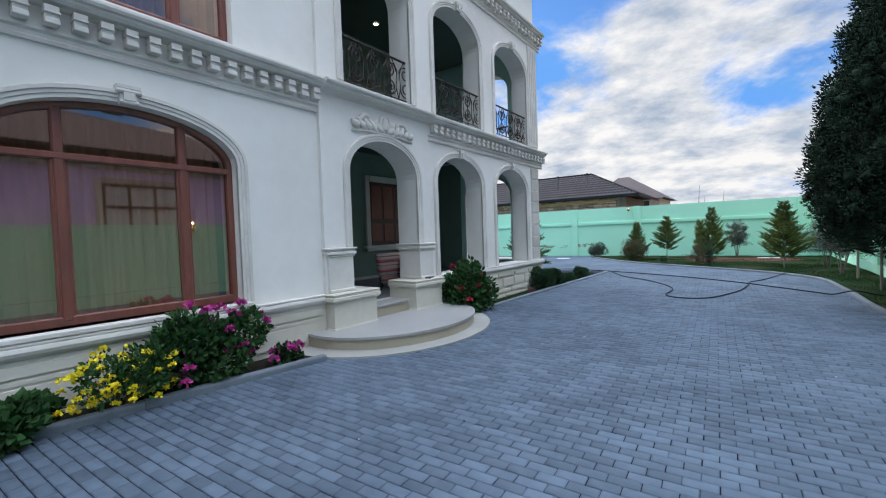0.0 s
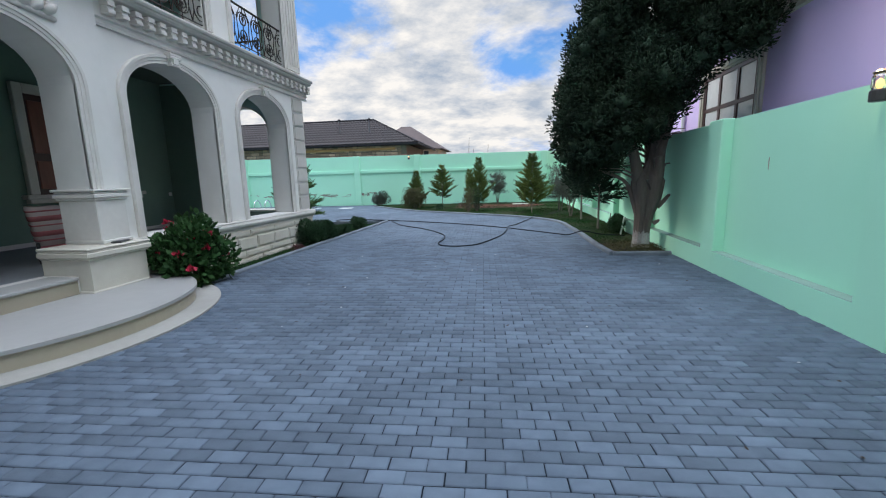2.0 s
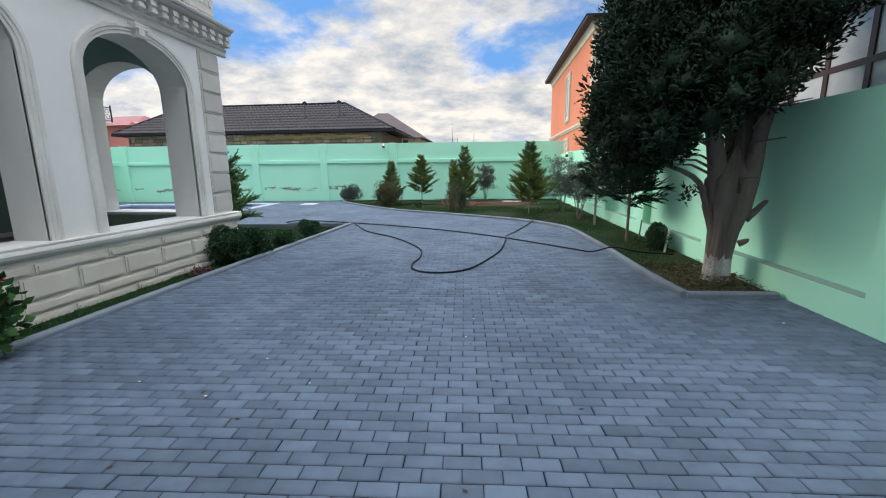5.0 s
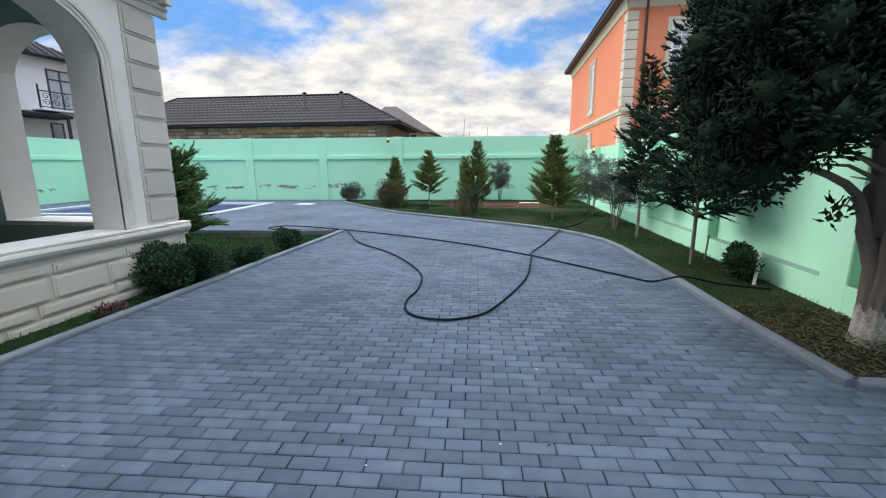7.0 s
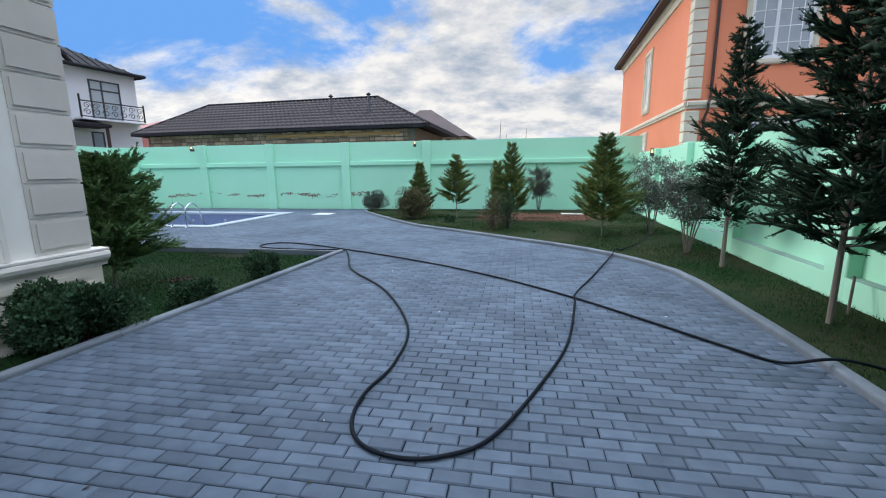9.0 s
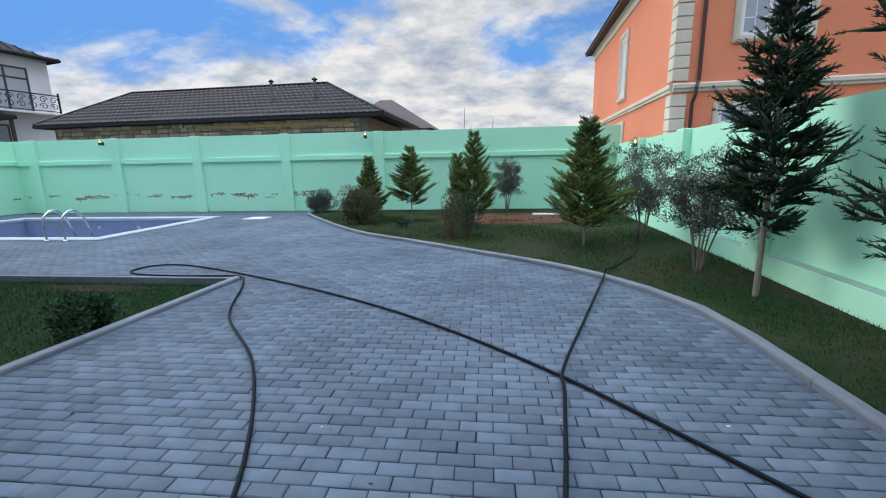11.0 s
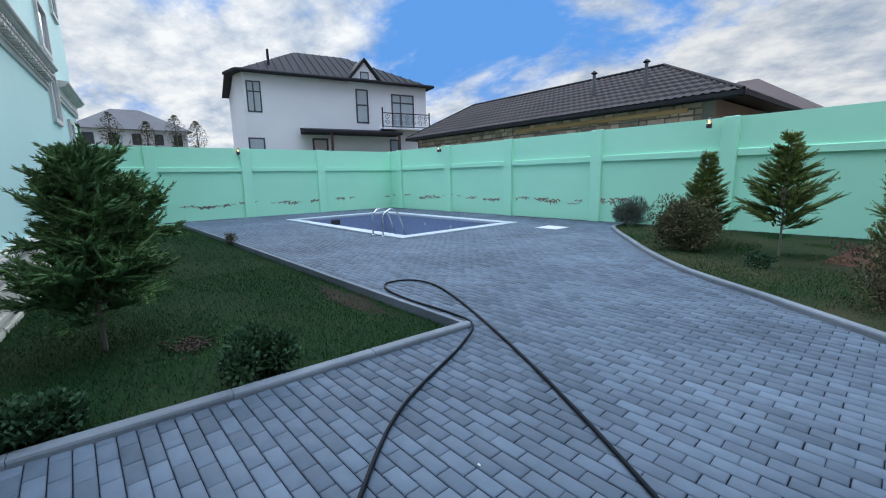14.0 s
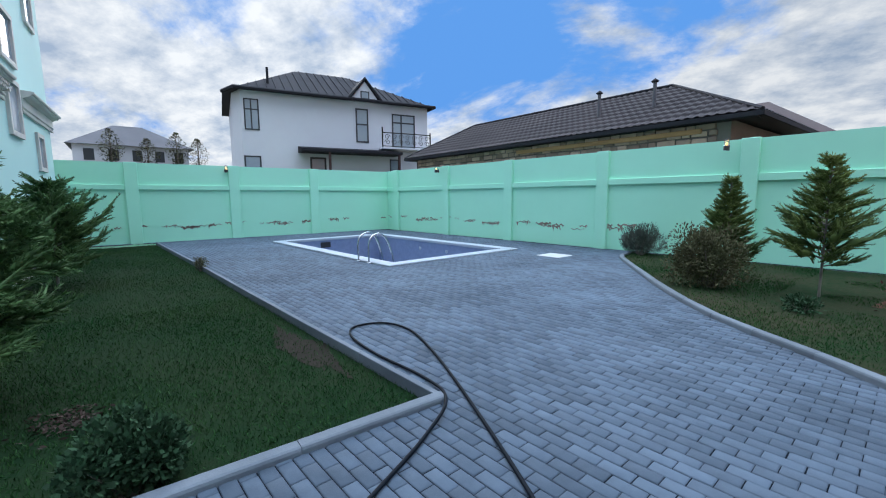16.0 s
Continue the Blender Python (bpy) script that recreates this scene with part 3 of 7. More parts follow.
def kerb_line(name, pts, material, width, top, step, label):
    """Kerb stones laid end to end along a line."""
    k = thing(name, (pts[0][0], pts[0][1], 0), label, "kerb", kind="structure")
    line = [Vector((x, y, 0)) for x, y in pts]
    meshes = {}
    for a, b in zip(line, line[1:]):
        n = max(1, round((b - a).length / step))
        length = (b - a).length / n
        key = round(length, 2)
        if key not in meshes:
            c = 0.022 if width > 0.08 else 0.008
            h = width / 2
            prof = [(-h, -0.13), (h, -0.13), (h, top - c), (h - 0.3 * c, top - 0.3 * c), (h - c, top), (-h + c, top), (-h + 0.3 * c, top - 0.3 * c), (-h, top - c)]
            meshes[key] = Geo().prism([(0.002, y, z) for y, z in prof], (length - 0.004, 0, 0)).mesh("kerb_stone", material)
        for i in range(n):
            ob = new("kerb_stone", meshes[key])
            p = a.lerp(b, i / n) - line[0]
            ob.parent = k
            ob.matrix_basis = pose(p.x, p.y, 0.002 * math.sin(i * 2.3), 0, 0, math.degrees(math.atan2(b.y - a.y, b.x - a.x)))
    return k


smooth_r = [(p.x, p.y) for p in curve_points([(x, y, 0) for x, y in KERB_R[1:]], 2)]
kerb_line("kerb_1", [KERB_R[0]] + smooth_r, "kerb", 0.11, 0.064, 0.8, "grey concrete kerb curving round the planting bed")
kerb_line("kerb_2", KERB_L, "kerb", 0.11, 0.046, 0.95, "grey concrete kerb along the lawn")
kerb_line("kerb_3", EDGE_L, "kerb", 0.055, 0.022, 1.0, "thin concrete edging between lawn and pool terrace")
kerb_line("kerb_4", KERB_F, "kerb", 0.11, 0.075, 0.95, "grey concrete kerb along the flower bed")


# ---- boundary walls ----
def panel_wall(name, a, b, top, pillars, pw, label, rail=None, depth=0.12, thick=0.25, base=0.0):
    """A wall from a to b (its face to the left of a to b); pillars: distances along it; recessed panels between, over a base of that height,
    with a beam at rail (z0, z1) where given."""
    d = Vector((b[0] - a[0], b[1] - a[1], 0))
    n = d.length
    g = Geo().box(0, n, -thick - depth, -depth, -0.25, top)
    if base:
        g.box(0, n, -depth, 0, -0.05, base)
    w = tagged(new(name, None), label, "wall", kind="structure")
    w.matrix_world = pose(a[0], a[1], 0, 0, 0, math.degrees(math.atan2(d.y, d.x)))
    part("panel", g, "mint", w)
    if base:
        part("ledge", Geo().box(0, n, -depth, -0.004, base, base + 0.004), "dusty", w, "dusty top of the wall's foot")
    pm = Geo().bevbox(-pw / 2, pw / 2, -depth - 0.02, 0.002, -0.04, top + 0.012, 0.012).mesh("pillar", "mint")
    for s in pillars:
        part("pillar", pm, "mint", w).matrix_basis = pose(s, 0, 0)
    if rail:
        stops = [0] + sorted(pillars) + [n]
        for s, e in zip(stops, stops[1:]):
            if e - s > pw:
                part("beam", Geo().bevbox(s + pw / 2 * (s > 0), e - pw / 2 * (e < n), -depth - 0.02, -0.03, rail[0], rail[1], 0.012), "mint", w)
    return w


# side wall along the drive: face to -x
side = panel_wall("wall_east", (XR + 0.13, -15.0), (XR - 0.09, 20.4), 2.15, [15.0 + 3.15 + 2.88 * k for k in range(-6, 7) if -15 < 3.15 + 2.88 * k < 20], 0.38,
                  "mint green plastered boundary wall with pillars and recessed panels", depth=0.15, base=0.30)
# wall behind the pool: face to -y
BW0, BW1 = (3.2, 20.68), (-19.9, 19.00)
back_len = math.dist(BW0, BW1)
back = panel_wall("wall_north", BW0, BW1, 2.80, [math.dist(BW0, (x, 19.70 + (x + 8.4) * 0.0727)) for x in (-18.9, -15.4, -12.1, -8.62, -5.12, -1.52, 2.0)], 0.36,
                  "mint green boundary wall with pillars, a beam and flaking paint", rail=(1.84, 2.02), depth=0.10)
far = panel_wall("wall_west", (-19.62, 19.2), (-19.62, -15.0), 2.78, [19.2 - y for y in (15.43, 12.27, 9.06, 5.8, 2.6, -0.6)], 0.38,
                 "mint green boundary wall with pillars and flaking paint", rail=(1.86, 2.04), depth=0.10)
panel_wall("wall_south", (-20.0, -15.0), (3.3, -15.0), 2.15, [2, 5, 8, 11, 14, 17, 20], 0.38, "mint green boundary wall at the entrance side", depth=0.15)


# ---- villa ----
villa = thing("villa", (XF, 0, 0), "two-storey villa of pale limestone with arched loggias", "house")


def vpart(name, geo, material, label="", parent=None, smooth=False):
    ob = part(name, geo, material, parent or villa, label, smooth)
    ob.matrix_parent_inverse = villa.matrix_world.inverted() if parent is None else parent.matrix_world.inverted()
    return ob


def front(u, w, z):
    return (XF + w, u, z)


def end(u, w, z):
    return (u, YE + w + (XF - u) * 0.045, z)


def block(g, P, u0, u1, w0, w1, z0, z1):
    c = [P(u, w, z) for z in (z0, z1) for u, w in ((u0, w0), (u1, w0), (u1, w1), (u0, w1))]
    return g.add(c, [(0, 3, 2, 1), (4, 5, 6, 7), (0, 1, 5, 4), (1, 2, 6, 5), (2, 3, 7, 6), (3, 0, 4, 7)])


def arch_line(a, b, spring, rise, n=18):
    c, h = (a + b) / 2, (b - a) / 2
    return [(c - h * math.cos(math.pi * i / n), spring + rise * math.sin(math.pi * i / n)) for i in range(n + 1)]


def arch_wall(g, P, u0, u1, z0, z1, w0, w1, openings):
    """A wall with arched openings (a, b, sill, spring, rise) through it."""
    u = u0
    for a, b, sill, spring, rise in sorted(openings):
        block(g, P, u, a, w0, w1, z0, z1)
        if sill > z0:
            block(g, P, a, b, w0, w1, z0, sill)
        line = arch_line(a, b, spring, rise)
        for (ua, za), (ub, zb) in zip(line, line[1:]):
            c = [P(p, w, z) for w in (w0, w1) for p, z in ((ua, za), (ub, zb), (ub, z1), (ua, z1))]
            g.add(c, [(3, 2, 1, 0), (4, 5, 6, 7), (0, 1, 5, 4), (2, 3, 7, 6)])
        u = b
    block(g, P, u, u1, w0, w1, z0, z1)
    return g


def arch_trim(g, P, a, b, sill, spring, rise, width=0.13, proud=0.05, w=0.0, legs=True):
    """The stepped moulding round an arched opening."""
    line = arch_line(a, b, spring, rise)
    if legs:
        line = [(a, sill)] + line + [(b, sill)]
    path, normals = [], []
    for i, (u, z) in enumerate(line):
        p, q = line[max(i - 1, 0)], line[min(i + 1, len(line) - 1)]
        du, dz = q[0] - p[0], q[1] - p[1]
        k = math.hypot(du, dz) or 1
        o, s = Vector(P(0, 0, 0)), Vector(P(-dz / k, 0, du / k))
        path.append(P(u, w, z)), normals.append(s - o)
    out = Vector(P(0, 1, 0)) - Vector(P(0, 0, 0))
    prof = [(0.0, -0.02), (0.0, proud * 0.5), (width * 0.28, proud * 0.5), (width * 0.33, proud * 0.72), (width * 0.58, proud * 0.72), (width * 0.64, proud), (width * 0.92, proud), (width, proud * 0.6), (width, -0.02)]
    return g.band(path, normals, prof, out)


def run(g, P, u0, u1, prof):
    """A profile (proud, height) carried level along a wall."""
    return g.prism([P(u0, w, z) for w, z in prof], Vector(P(u1, 0, 0)) - Vector(P(u0, 0, 0)))


CORNICE = [(-0.02, 3.470), (0.03, 3.470), (0.04, 3.500), (0.025, 3.520), (0.025, 3.555), (0.055, 3.575), (0.055, 3.600), (0.035, 3.608), (0.035, 3.788), (0.07, 3.796), (0.10, 3.815),
           (0.15, 3.827), (0.18, 3.854), (0.185, 3.878), (0.22, 3.886), (0.235, 3.913), (0.235, 3.937), (0.19, 3.948), (-0.02, 3.960)]
PLAIN = [(-0.02, 3.772), (0.035, 3.788), (0.07, 3.796), (0.10, 3.815), (0.15, 3.827), (0.18, 3.854), (0.185, 3.878), (0.22, 3.886), (0.235, 3.913), (0.235, 3.937), (0.19, 3.948), (-0.02, 3.960)]
LEDGE = [(-0.02, 0.55), (0.045, 0.55), (0.05, 0.585), (0.075, 0.60), (0.10, 0.63), (0.112, 0.665), (0.105, 0.70), (0.085, 0.712), (0.10, 0.716), (0.10, 0.735), (-0.02, 0.742)]
BAY = (-1.25, 1.33)                        # the bay of the entrance arch stands a little proud
BP = 0.06
ARCHES = [(1.66, 3.40, 0.742, 2.69, 0.57), (4.10, 5.82, 0.742, 2.69, 0.57)]
DOORWAY = (-0.72, 0.93, 0.40, 2.66, 0.57)
UPPER = [(1.68, 3.44, 4.06, 5.92, 0.57), (4.17, 5.98, 4.06, 5.92, 0.57)]
UPDOOR = (-0.77, 0.86, 4.06, 5.92, 0.57)
BIGWIN = (-4.76, -2.50, 0.80, 2.54, 0.52)
UPWIN = (-4.76, -2.47, 4.07, 6.35, 0.02)
SIDE_ARCH = (-7.52, -5.78, 0.742, 2.72, 0.62)
SIDE_UP = (-7.52, -5.78, 4.06, 5.92, 0.60)

g = Geo()
arch_wall(g, front, -12.0, BAY[0], 0, 4.0, -WT, 0, [BIGWIN])
arch_wall(g, front, BAY[0], BAY[1], 0, 4.0, -WT, BP, [DOORWAY])
arch_wall(g, front, BAY[1], YE, 0, 4.0, -WT, 0, ARCHES)
arch_wall(g, front, -12.0, BAY[0], 4.0, 7.2, -WT, 0, [UPWIN])
arch_wall(g, front, BAY[0], BAY[1], 4.0, 7.2, -WT, BP, [UPDOOR])
arch_wall(g, front, BAY[1], YE, 4.0, 7.2, -WT, 0, UPPER)
block(g, front, -12.0, YE - 0.02, -WT, -0.03, 7.2, 8.9)
vpart("front_wall", g, "stone", "pale grey-white limestone cladding")
g = Geo()
arch_wall(g, end, XB, XF - WT, 0, 4.0, -WT, 0, [SIDE_ARCH])
arch_wall(g, end, XB, XF - WT, 4.0, 7.2, -WT, 0, [SIDE_UP])
block(g, end, XB, XF - WT, -WT, -0.03, 7.2, 8.9)
vpart("end_wall", g, "mint_wall", "pale mint painted plaster")
g = Geo().box(XB, XF - WT, -12.0, -11.6, 0, 8.9).box(XB, XB + 0.3, -11.6, YE - WT, 0, 8.9)
vpart("rear_wall", g, "stone")
vpart("roof", Geo().box(XB - 0.2, XF + 0.2, -12.2, YE + 0.2, 8.9, 9.1), "roof")

# stone facing at the foot of the walls, ledge, cornices
g = Geo()
run(g, front, -12.0, BAY[0], LEDGE), run(g, front, BAY[1], YE + 0.112, LEDGE)
run(g, end, XB, XF + 0.0, LEDGE)
vpart("ledge", g, "stone_trim", "moulded stone sill course")
g = Geo()
base_prof = [(-0.02, -0.12), (0.045, -0.12), (0.045, 0.56), (-0.02, 0.56)]
run(g, front, -12.0, BAY[0], base_prof), run(g, front, BAY[1], YE + 0.045, base_prof), run(g, end, XB, XF, base_prof)
foot = vpart("foot_course", g, "stone_base", "cream limestone foot of the walls")


def foot_panels(P, u0, u1, shift):
    for z0, z1, ln, off in ((0.43, 0.535, 0.86, 0.0), (0.165, 0.405, 0.62, 0.31), (0.02, 0.14, 0.86, 0.2), (-0.12, -0.005, 0.86, 0.5)):
        u = u0 + shift - off
        while u < u1 - 0.12:
            a, b = max(u, u0), min(u + ln - 0.045, u1 - 0.02)
            if b - a > 0.12:
                p = Geo()
                block(p, P, a, b, 0.04, 0.060, z0, z1)
                block(p, P, a + 0.025, b - 0.025, 0.05, 0.074, z0 + 0.025, z1 - 0.025)
                vpart("stone_panel", p, "stone_base", parent=foot)
            u += ln


foot_panels(front, BAY[1] + 0.1, YE, 0.0)
for z0, z1, o in ((0.44, 0.535, 0.062), (0.37, 0.405, 0.056), (0.10, 0.34, 0.060)):   # plain courses under the big window
    vpart("stone_band", block(Geo(), front, -11.9, BAY[0] - 0.1, 0.04, o, z0, z1), "stone_base", parent=foot)
foot_panels(end, -12.0, XF + 0.04, 0.0)


def cornice(P, runs, dz, label, dent=True):
    g = Geo()
    for u0, u1, plain, w in runs:
        run(g, P, u0, u1, [(a + w, z + dz) for a, z in (PLAIN if plain else CORNICE)])
    c = vpart("cornice", g, "stone_trim", label)
    if dent:
        d0 = Geo()
        d0.bevbox(0.0, 0.125, -0.054, 0.054, 0.0, 0.052, 0.006).bevbox(0.0, 0.110, -0.050, 0.050, 0.05, 0.094, 0.004).bevbox(0.0, 0.135, -0.058, 0.058, 0.092, 0.112, 0.004).bevbox(0.0, 0.125, -0.054, 0.054, 0.110, 0.164, 0.005)
        me = d0.mesh("dentil", "stone_trim")
        for u0, u1, plain, w in runs:
            if plain:
                continue
            n = int((min(u1, 99) - max(u0, -13.7)) / 0.205)
            for i in range(n):
                u = min(u1, 99) - 0.08 - i * 0.205
                ob = vpart("dentil", me, "stone_trim", parent=c)
                q = P(u, 0.03 + w, 3.624 + dz)
                ob.matrix_basis = pose(*q, 0, 0, 0 if P is front else 90)
    return c


cornice(front, [(-12.0, BAY[0], False, 0), (BAY[0], BAY[1], True, BP), (BAY[1], YE + 0.235, False, 0)], 0, "carved stone cornice with a row of dentils")
cornice(end, [(-13.75, XF, False, 0), (XB - 0.2, -15.1, False, 0.02)], 0, "carved stone cornice on the end wall")
cornice(front, [(-12.0, BAY[0], False, 0), (BAY[0], BAY[1], True, BP), (BAY[1], YE + 0.235, False, 0)], 3.52, "upper stone cornice with dentils")
cornice(end, [(XB, XF, True, 0)], 3.52, "upper stone cornice of the end wall")

# arch mouldings and keystones
for P, ops, w in ((front, ARCHES + UPPER + [BIGWIN], 0), (front, [DOORWAY, UPDOOR], BP), (end, [SIDE_ARCH, SIDE_UP], 0)):
    for a, b, sill, spring, rise in ops:
        s = 1.42 if (a, b) == DOORWAY[:2] else sill
        vpart("arch_moulding", arch_trim(Geo(), P, a, b, s, spring, rise, w=w), "stone_trim", "stepped stone moulding round an arch")
        if P is front and (a, b) not in (DOORWAY[:2], UPDOOR[:2]):
            c, zt = (a + b) / 2, spring + rise
            k = Geo()
            block(k, P, c - 0.075, c + 0.075, w, w + 0.085, zt - 0.02, zt + 0.13)
            block(k, P, c - 0.105, c + 0.105, w, w + 0.11, zt + 0.13, zt + 0.165)
            block(k, P, c - 0.05, c + 0.05, w, w + 0.11, zt + 0.01, zt + 0.10)
            k.tube([P(c - 0.11, w + 0.085, zt + 0.105), P(c + 0.11, w + 0.085, zt + 0.105)], 0.03, 8)
            k.tube([P(c - 0.085, w + 0.08, zt - 0.005), P(c + 0.085, w + 0.08, zt - 0.005)], 0.024, 8)
            vpart("keystone", k, "stone_trim", "scrolled carved keystone")

# quoins at the corner
for i in range(8):
    z = 0.775 + i * 0.335
    q = Geo()
    block(q, front, 6.16, YE + 0.012, -0.01, 0.012, z, z + 0.315)
    block(q, front, 6.20, YE - 0.03, 0.0, 0.026, z + 0.035, z + 0.28)
    vpart("quoin", q, "quoin")
g = Geo()
block(g, front, 6.13, YE + 0.01, -0.01, 0.03, 4.08, 6.98)
for u in (6.24, 6.36, 6.48, 6.6):
    block(g, front, u - 0.035, u + 0.035, 0.02, 0.045, 4.2, 6.85)
vpart("corner_pilaster", g, "stone_trim", "fluted corner pilaster")

# entrance: pedestals, pilasters, relief
for y0, y1 in ((-1.32, -0.36), (0.54, 1.42)):
    pd = vpart("pedestal", Geo().box(XF - WT + 0.02, XF + 0.25, y0 + 0.05, y1 - 0.05, 0.0, 0.60), "stone_base", "cream stone pedestal beside the steps")
    for k, (z0, z1, o) in enumerate(((0.60, 0.63, 0.03), (0.625, 0.69, 0.055), (0.685, 0.712, 0.04), (0.712, 0.74, 0.05))):
        vpart("moulding", Geo().bevbox(XF - WT + 0.02, XF + 0.25 + o, y0 + 0.05 - o, y1 - 0.05 + o, z0, z1, 0.01), "stone_base", parent=pd)
    vpart("plinth", Geo().bevbox(XF - WT + 0.03, XF + 0.27, y0 + 0.03, y1 - 0.03, 0.0, 0.22, 0.01), "stone_base", parent=pd)
for y0, y1 in ((-1.22, -0.735), (0.917, 1.326)):
    pb = vpart("pilaster_base", Geo().bevbox(XF - WT, XF + 0.10, y0, y1, 0.785, 1.29, 0.008), "stone_trim", "moulded pilaster base")
    vpart("foot_moulding", Geo().bevbox(XF - WT - 0.005, XF + 0.13, y0 - 0.005, y1 + 0.005, 0.74, 0.79, 0.01), "stone_trim", parent=pb)
    for z0, z1, o in ((1.29, 1.32, 0.02), (1.32, 1.37, 0.04), (1.37, 1.40, 0.025), (1.40, 1.43, 0.05)):
        vpart("moulding", Geo().bevbox(XF - WT - o, XF + 0.10 + o, y0 - o, y1 + o, z0, z1, 0.008), "stone_trim", parent=pb)
p = Geo()
cy, cz = 0.10, 3.50
relief = vpart("carved_relief", Geo().lathe((XF + BP + 0.02, cy, cz - 0.11), [(0.05, 0), (0.075, 0.05), (0.08, 0.14), (0.06, 0.22), (0.02, 0.27)], 10), "stone_trim", "carved scroll and leaf relief over the entrance", smooth=True)
ring = [(XF + BP + 0.03, cy + 0.115 * math.cos(a), cz + 0.02 + 0.13 * math.sin(a)) for a in np.linspace(0, 6.2832, 25)]
vpart("rosette", Geo().tube(ring, 0.032, 6, False), "stone_trim", parent=relief, smooth=True)
vpart("base_scroll", Geo().tube([(XF + BP + 0.01, cy - 0.72, cz - 0.17), (XF + BP + 0.03, cy - 0.35, cz - 0.14), (XF + BP + 0.03, cy, cz - 0.15), (XF + BP + 0.03, cy + 0.35, cz - 0.14), (XF + BP + 0.01, cy + 0.72, cz - 0.17)], 0.03, 6), "stone_trim", parent=relief, smooth=True)
for sgn in (-1, 1):
    for r0, off, turns, s in ((0.15, 0.42, 1.6, 1), (0.11, 0.20, 1.3, -1), (0.09, 0.62, 1.2, -1)):
        pts, rad = [], []
        for i in range(22):
            a = i / 21 * turns * 2 * math.pi
            r = r0 * (1 - 0.8 * i / 21)
            pts.append((XF + BP + 0.015 + 0.012 * math.sin(a * 2), cy + sgn * (off + r * math.cos(a)), cz - 0.02 + s * r * math.sin(a)))
            rad.append(0.046 * (1 - 0.45 * i / 21))
        vpart("scroll", Geo().tube(pts, rad, 6), "stone_trim", parent=relief, smooth=True)
    for i in range(5):
        y = cy + sgn * (0.08 + 0.13 * i)
        vpart("carved_leaf", Geo().tube([(XF + BP, y, cz - 0.15), (XF + BP + 0.05, y + sgn * 0.06, cz - 0.07), (XF + BP + 0.02, y + sgn * 0.15, cz + 0.03 + 0.05 * math.sin(i))], [0.038, 0.058, 0.016], 6), "stone_trim", parent=relief, smooth=True)

# loggias: floors, ceilings, back walls
vpart("porch_floor", Geo().box(-8.6, XF - WT, -1.25, YE - WT, 0.0, 0.40).box(XF - WT, XF - 0.30, -0.70, 0.92, 0.0, 0.396), "floor_tile", "dark tiled porch floor")
vpart("porch_wall", Geo().box(-8.9, -8.6, -1.3, YE - WT, 0.0, 3.95).box(-8.6, XF - WT, -1.55, -1.25, 0.0, 3.95), "porch_green", "dark green plastered porch wall")
for q in ((XF - WT - 0.03, XF - WT - 0.003, 1.36, 1.60, 0.40, 3.9), (XF - WT - 0.03, XF - WT - 0.003, 3.46, 4.05, 0.40, 3.9), (XF - WT - 0.03, XF - WT - 0.003, 1.6, 3.46, 0.40, 0.73),
          (XF - WT - 0.03, XF - WT - 0.003, 4.05, 6.2, 0.40, 0.73), (-8.6, -7.6, YE - WT - 0.03, YE - WT - 0.003, 0.4, 3.9), (-7.6, -5.7, YE - WT - 0.03, YE - WT - 0.003, 0.4, 0.73), (-5.7, -5.56, YE - WT - 0.03, YE - WT - 0.003, 0.4, 3.9)):
    vpart("porch_lining", Geo().box(*q), "porch_green")
for a, b, sill, spring, rise in (SIDE_ARCH, SIDE_UP):
    line = [(a, sill)] + arch_line(a, b, spring, rise) + [(b, sill)]
    path, nor = [], []
    for i, (u, z) in enumerate(line):
        p, q = line[max(i - 1, 0)], line[min(i + 1, len(line) - 1)]
        k = math.hypot(q[0] - p[0], q[1] - p[1])
        path.append(end(u, 0, z)), nor.append(((p[1] - q[1]) / k, 0, (q[0] - p[0]) / k))
    vpart("arch_reveal", Geo().band(path, nor, [(0.01, 0.004), (-0.014, 0.004), (-0.014, -WT - 0.004), (0.01, -WT - 0.004)], (0, 1, 0)), "stone", "pale stone lining of the arch")
vpart("arch_sill", block(Geo(), end, SIDE_ARCH[0] - 0.02, SIDE_ARCH[1] + 0.02, -WT - 0.02, 0.115, 0.735, 0.768), "stone", "pale stone sill of the end arch")
vpart("upper_floor", Geo().box(-8.9, XF - WT, -11.6, YE - WT, 3.95, 4.05), "ceil_shaded")
vpart("upper_wall", Geo().box(-8.9, -8.6, -1.3, YE - WT, 4.05, 7.1).box(-8.6, XF - WT, -1.55, -1.25, 4.05, 7.1), "porch_green", "dark green plastered loggia wall")
vpart("upper_ceiling", Geo().box(-8.9, XF - WT, -11.6, YE - WT, 7.1, 7.2), "ceil_shaded")
skirt = Geo().bevbox(-8.597, -8.575, -1.2, YE - WT - 0.05, 0.40, 0.48, 0.004)
vpart("skirting", skirt, "stone_trim", "pale stone skirting")
for x, y in ((-6.3, 0.3), (-6.3, 2.6), (-7.6, 2.6), (-6.4, 5.0)):
    s = vpart("ceiling_spot", Geo().lathe((x, y, 7.065), [(0.085, 0.035), (0.09, 0.02), (0.07, 0.0)], 14), "frame_white", "round recessed ceiling spotlight")
    vpart("bulb", Geo().lathe((x, y, 7.055), [(0.06, 0.008), (0.05, 0.0)], 14), "spot_glow", parent=s)
# shuttered window in the porch
w = vpart("porch_window", Geo().box(-8.6, -8.55, 3.0, 4.97, 1.34, 3.15), "frame_brown", "wide dark wooden panelled window in a stone surround")
